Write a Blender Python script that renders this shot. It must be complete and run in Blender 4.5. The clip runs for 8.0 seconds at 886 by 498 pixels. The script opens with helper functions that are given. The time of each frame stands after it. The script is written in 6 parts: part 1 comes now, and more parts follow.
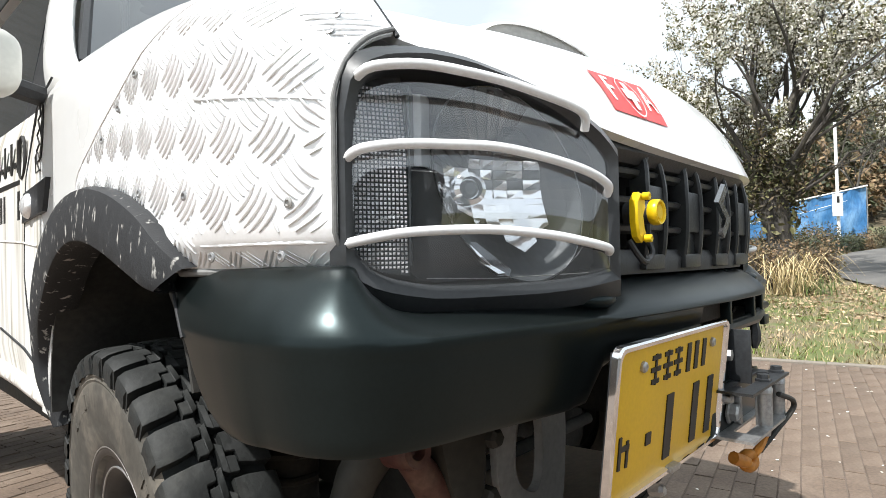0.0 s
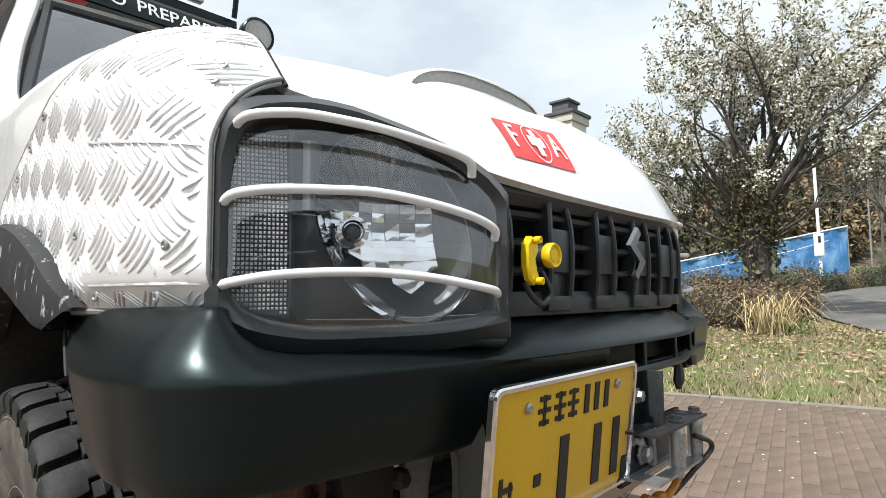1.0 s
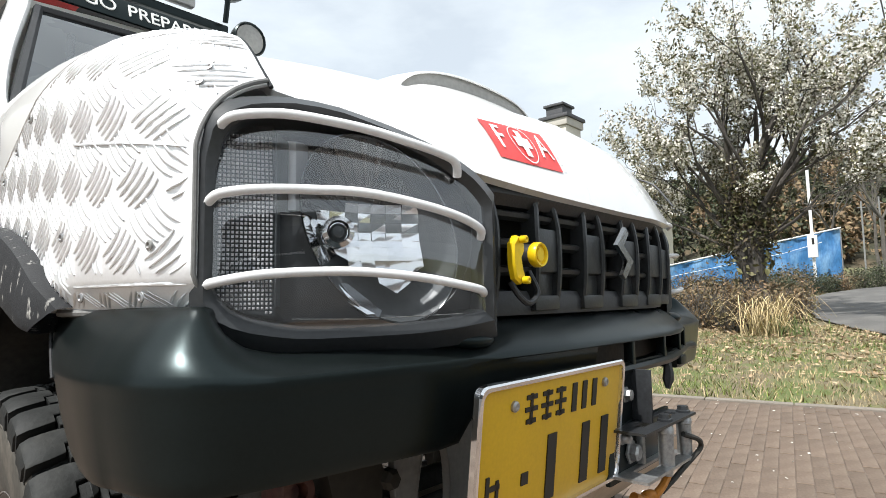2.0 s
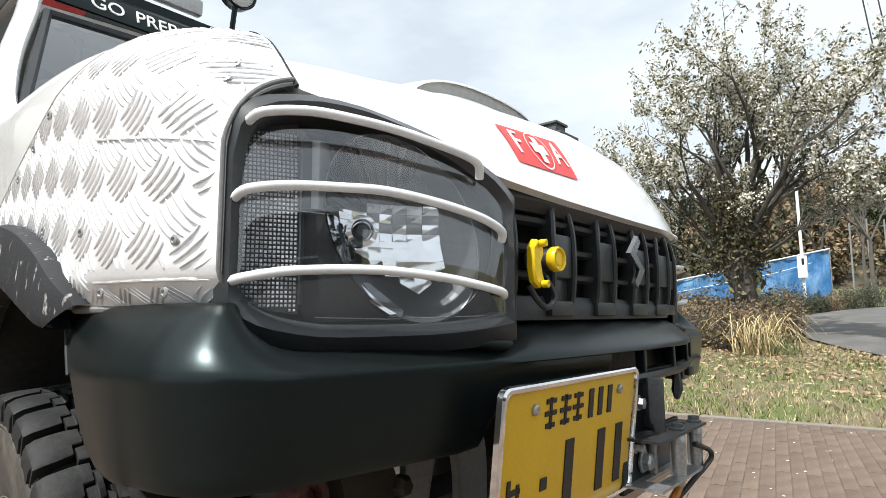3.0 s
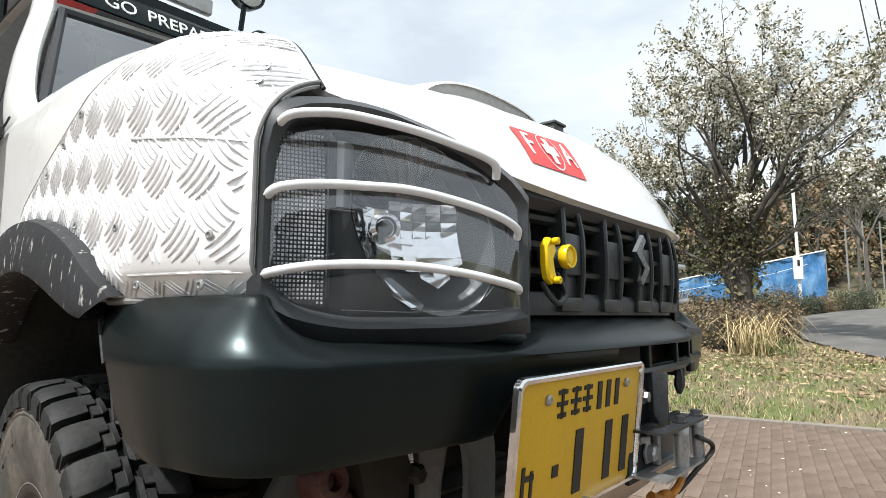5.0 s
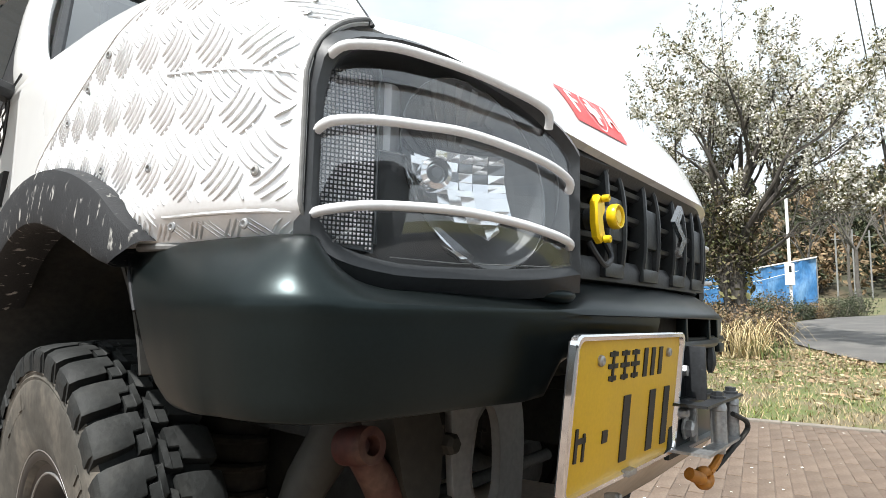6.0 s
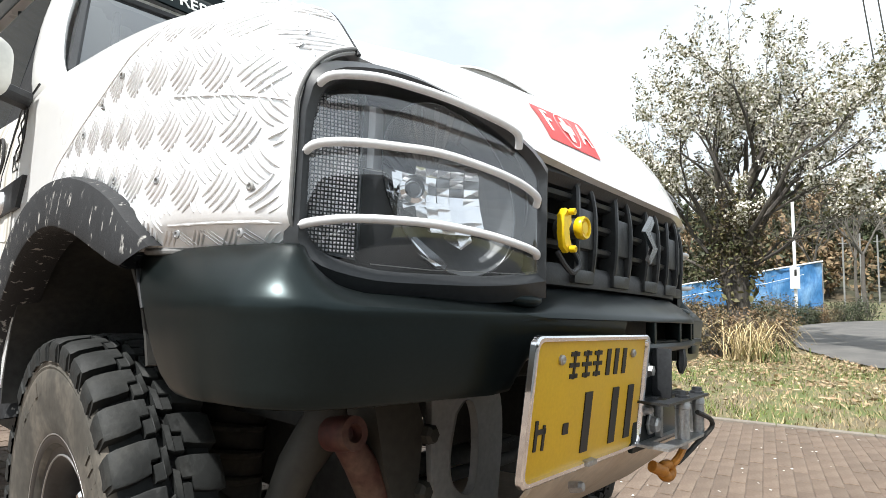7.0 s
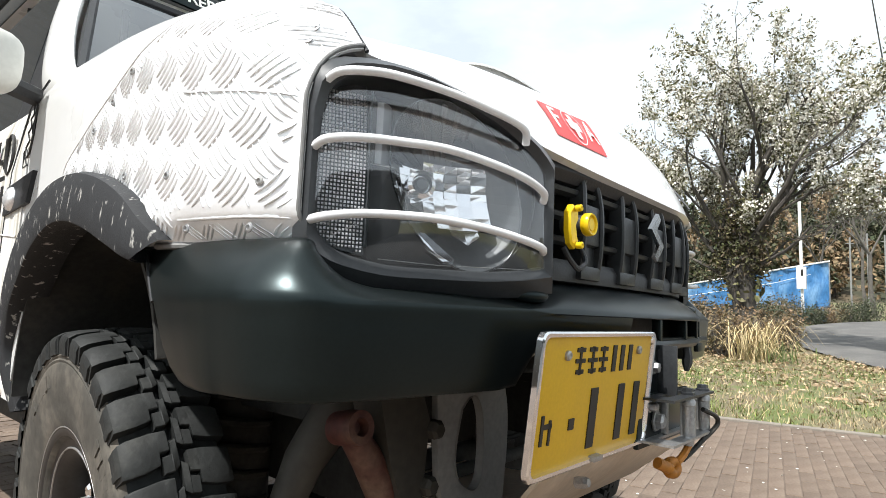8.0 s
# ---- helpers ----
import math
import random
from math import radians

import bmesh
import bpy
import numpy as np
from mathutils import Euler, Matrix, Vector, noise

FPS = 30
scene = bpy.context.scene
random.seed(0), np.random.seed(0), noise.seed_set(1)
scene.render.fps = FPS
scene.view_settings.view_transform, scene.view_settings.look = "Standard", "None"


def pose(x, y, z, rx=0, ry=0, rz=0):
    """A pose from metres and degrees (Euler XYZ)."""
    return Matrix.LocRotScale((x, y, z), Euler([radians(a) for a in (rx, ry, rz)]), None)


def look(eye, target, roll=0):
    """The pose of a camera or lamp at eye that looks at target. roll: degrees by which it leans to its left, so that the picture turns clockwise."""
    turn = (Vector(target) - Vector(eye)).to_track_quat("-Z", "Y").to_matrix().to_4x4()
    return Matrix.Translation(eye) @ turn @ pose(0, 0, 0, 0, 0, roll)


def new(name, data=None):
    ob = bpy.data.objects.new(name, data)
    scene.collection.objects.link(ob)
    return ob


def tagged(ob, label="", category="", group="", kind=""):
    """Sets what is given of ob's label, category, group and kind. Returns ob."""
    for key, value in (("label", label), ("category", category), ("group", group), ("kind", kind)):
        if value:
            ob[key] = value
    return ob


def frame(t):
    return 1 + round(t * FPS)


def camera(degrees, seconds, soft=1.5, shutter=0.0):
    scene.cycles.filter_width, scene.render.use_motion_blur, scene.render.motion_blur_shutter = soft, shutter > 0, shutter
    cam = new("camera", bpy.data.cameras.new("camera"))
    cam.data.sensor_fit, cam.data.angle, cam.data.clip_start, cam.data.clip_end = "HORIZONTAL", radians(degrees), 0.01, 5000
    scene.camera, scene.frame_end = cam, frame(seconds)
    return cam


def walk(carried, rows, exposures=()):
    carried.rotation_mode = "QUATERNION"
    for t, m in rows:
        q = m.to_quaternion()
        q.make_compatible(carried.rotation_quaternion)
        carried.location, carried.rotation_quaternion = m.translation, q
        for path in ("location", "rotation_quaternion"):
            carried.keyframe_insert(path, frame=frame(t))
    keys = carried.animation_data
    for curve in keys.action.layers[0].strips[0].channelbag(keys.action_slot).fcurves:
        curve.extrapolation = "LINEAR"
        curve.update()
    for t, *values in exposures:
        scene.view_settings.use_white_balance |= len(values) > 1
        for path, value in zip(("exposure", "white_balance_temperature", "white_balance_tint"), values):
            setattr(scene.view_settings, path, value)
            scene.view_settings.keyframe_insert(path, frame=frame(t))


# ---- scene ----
cam = camera(74.4, 8.0, soft=0.5)
PATH = [
    (0, (-1.001, -0.273, 0.816), (0.469, 1.082, 0.851), -1.0),
    (0.5, (-0.974, -0.314, 0.822), (0.486, 1.047, 0.948), -0.7),
    (1, (-0.937, -0.368, 0.821), (0.552, 0.958, 0.977), -0.5),
    (1.2, (-0.924, -0.394, 0.818), (0.562, 0.935, 0.982), -0.5),
    (2.5, (-0.942, -0.363, 0.812), (0.569, 0.935, 0.999), -1.0),
    (3, (-0.952, -0.351, 0.799), (0.56, 0.938, 1.024), -0.2),
    (3.5, (-0.962, -0.341, 0.796), (0.555, 0.942, 1.026), 0.3),
    (4, (-0.983, -0.336, 0.808), (0.539, 0.942, 1.032), 0.2),
    (5.3, (-0.996, -0.353, 0.776), (0.522, 0.931, 0.994), 0.3),
    (5.5, (-1.006, -0.327, 0.754), (0.517, 0.95, 0.98), 1.4),
    (6, (-1.0, -0.276, 0.74), (0.536, 0.984, 0.966), 1.2),
    (6.5, (-1.017, -0.303, 0.746), (0.513, 0.965, 0.967), 0.7),
    (7, (-1.032, -0.347, 0.745), (0.492, 0.929, 0.964), 2.1),
    (7.5, (-1.035, -0.361, 0.747), (0.491, 0.914, 0.963), 2.2),
    (8, (-1.036, -0.347, 0.741), (0.478, 0.942, 0.954), 2.4),
]
EXPOSURES = [(0, 0.64), (1, 0.38), (2.5, 0.44), (4, 0.38), (5.5, 0.53), (6, 0.68), (6.5, 0.74), (7, 0.66), (8, 0.62)]
walk(cam, [(t, look(eye, target, roll)) for t, eye, target, roll in PATH], EXPOSURES)

# ---- light ----
SUN_TO = Vector((-0.62, 0.04, 1.0)).normalized()
sun_data = bpy.data.lights.new("sun", "SUN")
sun_data.energy, sun_data.angle, sun_data.color = 4.8, radians(0.8), (1.0, 0.985, 0.955)
sun = new("sun", sun_data)
sun.matrix_basis = look(SUN_TO * 60, (0, 0, 0))

world = bpy.data.worlds.new("sky")
scene.world = world
world.use_nodes = True
wn, wl = world.node_tree.nodes, world.node_tree.links
wn.clear()
sky = wn.new("ShaderNodeTexSky")
sky.sky_type, sky.sun_disc = "NISHITA", False
sky.sun_elevation = math.asin(SUN_TO.z)
sky.sun_rotation = math.atan2(SUN_TO.x, SUN_TO.y)
sky.air_density, sky.dust_density = 1.0, 2.0
coord = wn.new("ShaderNodeTexCoord")
squash = wn.new("ShaderNodeMapping")
squash.inputs["Scale"].default_value = (1.0, 1.0, 2.6)
cloud = wn.new("ShaderNodeTexNoise")
cloud.inputs["Scale"].default_value, cloud.inputs["Detail"].default_value, cloud.inputs["Roughness"].default_value = 2.3, 6.0, 0.55
ramp = wn.new("ShaderNodeValToRGB")
ramp.color_ramp.elements[0].position, ramp.color_ramp.elements[1].position = 0.34, 0.58
ramp.color_ramp.elements[0].color, ramp.color_ramp.elements[1].color = (0.68, 0.68, 0.68, 1), (1, 1, 1, 1)
mixer = wn.new("ShaderNodeMixRGB")
mixer.inputs[2].default_value = (7.3, 8.0, 8.5, 1)
bg = wn.new("ShaderNodeBackground")
bg.inputs["Strength"].default_value = 0.10
wout = wn.new("ShaderNodeOutputWorld")
wl.new(coord.outputs["Generated"], squash.inputs["Vector"])
wl.new(squash.outputs["Vector"], cloud.inputs["Vector"])
wl.new(cloud.outputs["Fac"], ramp.inputs["Fac"])
wl.new(ramp.outputs["Color"], mixer.inputs["Fac"])
wl.new(sky.outputs["Color"], mixer.inputs[1])
wl.new(mixer.outputs["Color"], bg.inputs["Color"])
wl.new(bg.outputs["Background"], wout.inputs["Surface"])


# ---- materials ----
def surface(name, colour, rough=0.5, metal=0.0, scale=20.0, vary=0.25, bump=0.1, second=None, spread=(0.45, 0.62),
            fine=8.0, random_tint=0.0, coat=0.0, stretch=(1, 1, 1)):
    """A node material: base colour broken up at two scales, with fine relief; second: a colour in patches."""
    m = bpy.data.materials.new(name)
    m.use_nodes = True
    n, l = m.node_tree.nodes, m.node_tree.links
    p = n["Principled BSDF"]
    p.inputs["Metallic"].default_value = metal
    if coat:
        p.inputs["Coat Weight"].default_value, p.inputs["Coat Roughness"].default_value = coat, 0.05
    tc = n.new("ShaderNodeTexCoord")
    mp = n.new("ShaderNodeMapping")
    mp.inputs["Scale"].default_value = stretch
    l.new(tc.outputs["Object"], mp.inputs["Vector"])
    big, small = n.new("ShaderNodeTexNoise"), n.new("ShaderNodeTexNoise")
    for node, sc in ((big, scale), (small, scale * fine)):
        node.inputs["Scale"].default_value, node.inputs["Detail"].default_value = sc, 5.0
        l.new(mp.outputs["Vector"], node.inputs["Vector"])
    add = n.new("ShaderNodeMath")
    add.operation = "ADD"
    l.new(big.outputs["Fac"], add.inputs[0])
    l.new(small.outputs["Fac"], add.inputs[1])
    shade = n.new("ShaderNodeMapRange")
    shade.inputs["From Min"].default_value, shade.inputs["From Max"].default_value = 0.7, 1.3
    shade.inputs["To Min"].default_value, shade.inputs["To Max"].default_value = 1 - vary, 1 + vary
    l.new(add.outputs[0], shade.inputs["Value"])
    base = n.new("ShaderNodeMixRGB")
    base.blend_type = "MIX"
    base.inputs[1].default_value = (*colour, 1)
    base.inputs[2].default_value = (*(second or colour), 1)
    edge = n.new("ShaderNodeMapRange")
    edge.inputs["From Min"].default_value, edge.inputs["From Max"].default_value = spread
    l.new(big.outputs["Fac"], edge.inputs["Value"])
    l.new(edge.outputs["Result"], base.inputs["Fac"])
    mul = n.new("ShaderNodeMixRGB")
    mul.blend_type = "MULTIPLY"
    mul.inputs["Fac"].default_value = 1.0
    l.new(base.outputs["Color"], mul.inputs[1])
    l.new(shade.outputs["Result"], mul.inputs[2])
    last = mul
    if random_tint:
        info = n.new("ShaderNodeObjectInfo")
        geo = n.new("ShaderNodeNewGeometry")
        both = n.new("ShaderNodeMath")
        both.operation = "ADD"
        l.new(info.outputs["Random"], both.inputs[0])
        l.new(geo.outputs["Random Per Island"], both.inputs[1])
        frac = n.new("ShaderNodeMath")
        frac.operation = "FRACT"
        l.new(both.outputs[0], frac.inputs[0])
        rng = n.new("ShaderNodeMapRange")
        rng.inputs["To Min"].default_value, rng.inputs["To Max"].default_value = 1 - random_tint, 1 + random_tint
        l.new(frac.outputs[0], rng.inputs["Value"])
        last = n.new("ShaderNodeMixRGB")
        last.blend_type = "MULTIPLY"
        last.inputs["Fac"].default_value = 1.0
        l.new(mul.outputs["Color"], last.inputs[1])
        l.new(rng.outputs["Result"], last.inputs[2])
    l.new(last.outputs["Color"], p.inputs["Base Color"])
    rr = n.new("ShaderNodeMapRange")
    rr.inputs["To Min"].default_value, rr.inputs["To Max"].default_value = max(0.02, rough - 0.12 * min(1, rough * 2)), min(1, rough + 0.12 * min(1, rough * 2))
    l.new(big.outputs["Fac"], rr.inputs["Value"])
    l.new(rr.outputs["Result"], p.inputs["Roughness"])
    if bump:
        b = n.new("ShaderNodeBump")
        b.inputs["Strength"].default_value, b.inputs["Distance"].default_value = bump, 0.004
        l.new(small.outputs["Fac"], b.inputs["Height"])
        l.new(b.outputs["Normal"], p.inputs["Normal"])
    return m


def clear_glass(name, tint, gloss=1.0, rough=0.02, base_gloss=0.085):
    """Thin clear pane: see-through, with a Fresnel gloss."""
    m = bpy.data.materials.new(name)
    m.use_nodes = True
    n, l = m.node_tree.nodes, m.node_tree.links
    n.clear()
    out, mix = n.new("ShaderNodeOutputMaterial"), n.new("ShaderNodeMixShader")
    see, shine, lw = n.new("ShaderNodeBsdfTransparent"), n.new("ShaderNodeBsdfGlossy"), n.new("ShaderNodeLayerWeight")
    see.inputs["Color"].default_value = (*tint, 1)
    shine.inputs["Roughness"].default_value = rough
    shine.inputs["Color"].default_value = (gloss, gloss, gloss, 1)
    lw.inputs["Blend"].default_value = 0.5
    power, scaled = n.new("ShaderNodeMath"), n.new("ShaderNodeMath")
    power.operation, power.inputs[1].default_value = "POWER", 4.0
    scaled.operation, scaled.inputs[1].default_value, scaled.inputs[2].default_value = "MULTIPLY_ADD", 0.85, base_gloss
    l.new(lw.outputs["Facing"], power.inputs[0])
    l.new(power.outputs[0], scaled.inputs[0])
    l.new(scaled.outputs[0], mix.inputs["Fac"])
    l.new(see.outputs["BSDF"], mix.inputs[1])
    l.new(shine.outputs["BSDF"], mix.inputs[2])
    l.new(mix.outputs["Shader"], out.inputs["Surface"])
    return m


WHITE_PAINT = surface("white_paint", (0.83, 0.83, 0.82), 0.28, 0, 3, 0.03, 0.0, (0.79, 0.787, 0.765), (0.5, 0.7), coat=0.6)
DIRTY_PAINT = surface("dirty_white_paint", (0.80, 0.79, 0.76), 0.4, 0, 5, 0.06, 0.02, (0.36, 0.33, 0.27), (0.44, 0.68), stretch=(1, 7, 0.6))
BLACK_SATIN = surface("black_satin_paint", (0.0060, 0.0080, 0.0080), 0.30, 0, 8, 0.2, 0.006, fine=30)
BLACK_SATIN.node_tree.nodes["Principled BSDF"].inputs["Specular IOR Level"].default_value = 0.31
BLACK_SATIN.node_tree.nodes["Principled BSDF"].inputs["Specular Tint"].default_value = (0.72, 0.92, 0.95, 1)
BLACK_PLASTIC = surface("black_plastic", (0.019, 0.020, 0.022), 0.5, 0, 30, 0.25, 0.15, (0.032, 0.032, 0.033), (0.55, 0.7))
GRILLE = surface("grey_black_grille_plastic", (0.021, 0.0235, 0.025), 0.36, 0, 26, 0.25, 0.1, (0.032, 0.033, 0.034), (0.55, 0.7))
WORN_PLASTIC = surface("worn_black_plastic", (0.014, 0.015, 0.017), 0.72, 0, 64, 0.3, 0.2, (0.30, 0.29, 0.27), (0.62, 0.69), stretch=(1, 1.7, 0.55))
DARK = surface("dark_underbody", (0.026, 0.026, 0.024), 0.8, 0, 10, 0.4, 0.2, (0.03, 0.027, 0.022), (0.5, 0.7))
TREAD = surface("tread_ridge_aluminium", (0.80, 0.80, 0.80), 0.34, 0.55, 12, 0.06, 0.02, fine=20)
POLE_GREY = surface("weathered_pole_concrete", (0.22, 0.22, 0.215), 0.8, 0, 6, 0.2, 0.2)
BEZEL = surface("black_lamp_bezel", (0.028, 0.030, 0.032), 0.34, 0, 20, 0.2, 0.03)
SEAL = surface("grey_rubber_edging", (0.17, 0.17, 0.165), 0.6, 0, 20, 0.2, 0.1)
ALUMINIUM = surface("tread_aluminium", (0.90, 0.90, 0.90), 0.42, 0.30, 12, 0.05, 0.03, fine=20)
DARK_STEEL = surface("dark_steel", (0.045, 0.048, 0.052), 0.4, 0.5, 20, 0.2, 0.1)
DARK_CHROME = surface("dark_chrome", (0.16, 0.165, 0.17), 0.16, 1.0, 20, 0.1, 0.0)
BADGE = surface("badge_chrome", (0.30, 0.305, 0.31), 0.25, 1.0, 20, 0.1, 0.0)
STEEL = surface("galvanised_steel", (0.40, 0.40, 0.40), 0.42, 0.75, 25, 0.25, 0.1, (0.30, 0.29, 0.27), (0.5, 0.7))
CHROME = surface("chrome", (0.86, 0.86, 0.87), 0.08, 1.0, 30, 0.05, 0.0)
MIRROR = surface("reflector_metal", (0.90, 0.90, 0.91), 0.06, 1.0, 12, 0.04, 0.0)
BAR_WHITE = surface("white_powder_coat", (0.70, 0.70, 0.70), 0.35, 0, 30, 0.05, 0.05)
RUBBER = surface("tyre_rubber", (0.0095, 0.0110, 0.0105), 0.72, 0, 14, 0.4, 0.25, (0.026, 0.026, 0.023), (0.56, 0.76))
SIDEWALL = surface("dusty_sidewall", (0.058, 0.053, 0.044), 0.8, 0, 9, 0.25, 0.15, (0.12, 0.105, 0.085), (0.5, 0.7))
PLATE_YELLOW = surface("plate_yellow", (0.62, 0.37, 0.010), 0.4, 0, 10, 0.06, 0.0, fine=20)
INK = surface("black_ink", (0.012, 0.011, 0.010), 0.5, 0, 30, 0.1, 0.0)
YELLOW = surface("yellow_anodised", (0.85, 0.58, 0.01), 0.3, 0.25, 20, 0.1, 0.0)
RED_VINYL = surface("red_vinyl", (0.72, 0.045, 0.04), 0.35, 0, 15, 0.05, 0.0)
WHITE_VINYL = surface("white_vinyl", (0.82, 0.82, 0.80), 0.4, 0, 15, 0.04, 0.0)
# arm and frame horn colours, darkened to carry the shade under the bumper
RED_OXIDE = surface("red_arm_shade_dark", (0.060, 0.014, 0.010), 0.6, 0, 12, 0.35, 0.15, (0.10, 0.06, 0.04), (0.5, 0.7))
BEIGE = surface("muddy_beige_shade_dark", (0.036, 0.033, 0.026), 0.7, 0, 9, 0.25, 0.12, (0.032, 0.028, 0.022), (0.5, 0.72))
# bracket grey, which also stands in for shade on the white scoop front
GREY_STEEL_AND_SHADE = surface("grey_bracket_and_scoop_shade", (0.40, 0.39, 0.37), 0.6, 0.1, 12, 0.15, 0.1, (0.30, 0.29, 0.27), (0.55, 0.75))
SKID = surface("bare_skid_plate", (0.55, 0.46, 0.36), 0.45, 0.4, 8, 0.15, 0.06, (0.42, 0.34, 0.25), (0.5, 0.7))
ORANGE = surface("orange_hook", (0.42, 0.16, 0.012), 0.5, 0.0, 14, 0.3, 0.15, (0.25, 0.10, 0.02), (0.55, 0.75))
LENS = clear_glass("headlight_lens", (0.95, 0.96, 0.97), 1.0, 0.02, 0.13)
WINDSHIELD = clear_glass("windshield_glass", (0.40, 0.46, 0.49), 1.0, 0.02, 0.20)
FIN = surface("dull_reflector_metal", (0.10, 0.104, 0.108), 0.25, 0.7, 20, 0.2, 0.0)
PRISM = surface("prismatic_marker", (0.90, 0.90, 0.91), 0.10, 0.55, 40, 0.15, 0.0)
LINER = surface("headlight_bezel", (0.062, 0.069, 0.074), 0.38, 0.2, 12, 0.1, 0.0)


# ---- mesh helpers ----
def thing(name, at, label, category, group="", kind=""):
    ob = new(name)
    ob.matrix_basis = Matrix.Translation(at)
    ob.empty_display_size = 0.1
    return tagged(ob, label, category, group, kind)


def part(name, bm, material, parent=None, label="", smooth=True):
    """Links bm, whose points are in the world, as one mesh under parent."""
    me = bpy.data.meshes.new(name)
    for f in bm.faces:
        f.smooth = smooth
    bm.to_mesh(me)
    bm.free()
    for m in material if isinstance(material, (list, tuple)) else (material,):
        me.materials.append(m)
    ob = new(name, me)
    if smooth:
        me.set_sharp_from_angle(angle=radians(38))
    if parent:
        ob.parent = parent
        if parent.type == "EMPTY":
            ob.matrix_parent_inverse = parent.matrix_basis.inverted()
    return tagged(ob, label)


def sheet(bm, rows, close=False, mat=0):
    """A skin over rows of points."""
    vs = [[bm.verts.new(p) for p in row] for row in rows]
    for a, b in zip(vs, vs[1:]):
        n = len(a)
        for i in range(n if close else n - 1):
            f = bm.faces.new((a[i], a[(i + 1) % n], b[(i + 1) % n], b[i]))
            f.material_index = mat
    return vs


def thick(bm, depth, out=None):
    """Gives a skin a thickness, inward where out tells which way is outward."""
    bmesh.ops.recalc_face_normals(bm, faces=bm.faces[:])
    if out is not None:
        bm.normal_update()
        if sum((f.normal * f.calc_area() for f in bm.faces), Vector()).dot(Vector(out)) < 0:
            bmesh.ops.reverse_faces(bm, faces=bm.faces[:])
        depth = abs(depth)
    bm.normal_update()
    skin = bm.faces[:]
    rim = [e for e in bm.edges if e.is_boundary]
    twin = {v: bm.verts.new(v.co - v.normal * depth) for v in bm.verts[:]}
    walls = [(e.verts[0], e.verts[1], e.link_faces[0]) for e in rim]
    for f in skin:
        g = bm.faces.new([twin[v] for v in reversed(f.verts)])
        g.material_index = f.material_index
    for a, b, f in walls:
        vs = list(f.verts)
        if vs[(vs.index(a) + 1) % len(vs)] is b:
            a, b = b, a
        g = bm.faces.new((a, b, twin[b], twin[a]))
        g.material_index = f.material_index
    return bm


def box(bm, lo, hi, m=None, bevel=0.0, mat=0):
    lo, hi = Vector(lo), Vector(hi)
    made = bmesh.ops.create_cube(bm, size=1.0)["verts"]
    for v in made:
        v.co = Vector(((lo[i] + hi[i]) / 2 + v.co[i] * (hi[i] - lo[i]) for i in range(3)))
    faces = list({f for v in made for f in v.link_faces})
    for f in faces:
        f.material_index = mat
    if bevel:
        out = bmesh.ops.bevel(bm, geom=list({e for f in faces for e in f.edges}), offset=bevel, segments=2, affect="EDGES", profile=0.6)
        made = list({v for f in out["faces"] for v in f.verts} | {v for v in made if v.is_valid})
    if m is not None:
        bmesh.ops.transform(bm, matrix=m, verts=[v for v in made if v.is_valid])
    return bm


def cubes(lo, hi, m=None, bevel=0.0):
    return box(bmesh.new(), lo, hi, m, bevel)


def tube(bm, pts, r, n=10, caps=True, taper=None):
    """A tube along points; taper: radii for each."""
    pts = [Vector(p) for p in pts]
    rows, side = [], None
    for i, p in enumerate(pts):
        way = (pts[min(i + 1, len(pts) - 1)] - pts[max(i - 1, 0)]).normalized()
        if side is None:
            side = way.orthogonal().normalized()
        side = (side - way * side.dot(way)).normalized()
        up = way.cross(side)
        rad = taper[i] if taper else r
        rows.append([p + (side * math.cos(a) + up * math.sin(a)) * rad for a in (2 * math.pi * k / n for k in range(n))])
    vs = sheet(bm, rows, close=True)
    if caps:
        bm.faces.new(vs[0][::-1])
        bm.faces.new(vs[-1])
    return bm


def smooth_line(pts, steps=6):
    """A Catmull-Rom line through points."""
    pts = [Vector(p) for p in pts]
    out = []
    for i in range(len(pts) - 1):
        a, b, c, d = pts[max(i - 1, 0)], pts[i], pts[i + 1], pts[min(i + 2, len(pts) - 1)]
        for k in range(steps):
            t = k / steps
            out.append(0.5 * ((2 * b) + (c - a) * t + (2 * a - 5 * b + 4 * c - d) * t * t + (3 * b - a - 3 * c + d) * t ** 3))
    return out + [pts[-1]]


def revolve(bm, profile, m, n=40, mat=0):
    """Turns (radius, height) pairs about the local z axis and lays the result by m."""
    rows = [[m @ Vector((r * math.cos(2 * math.pi * k / n), r * math.sin(2 * math.pi * k / n), h)) for k in range(n)] for r, h in profile]
    return sheet(bm, rows, close=True, mat=mat)


def curve(table, x):
    """Reads a value from (x, value) pairs along a smooth line that never overshoots."""
    if x <= table[0][0]:
        return table[0][1]
    if x >= table[-1][0]:
        return table[-1][1]
    slope = [(b[1] - a[1]) / (b[0] - a[0]) for a, b in zip(table, table[1:])]
    for k, (a, b) in enumerate(zip(table, table[1:])):
        if x <= b[0]:
            def tangent(i):
                if i == 0 or i == len(slope):
                    return slope[0 if i == 0 else -1]
                p, q = slope[i - 1], slope[i]
                return 2 * p * q / (p + q) if p * q > 0 else 0.0
            h = b[0] - a[0]
            t = (x - a[0]) / h
            return a[1] * (1 + 2 * t) * (1 - t) ** 2 + tangent(k) * h * t * (1 - t) ** 2 + b[1] * t * t * (3 - 2 * t) + tangent(k + 1) * h * t * t * (t - 1)


def bow(x):
    """How far the nose falls back towards the passenger's corner."""
    return 0.05 * (max(0.0, min(x, 0.42) - 0.15) / 0.25) ** 1.3


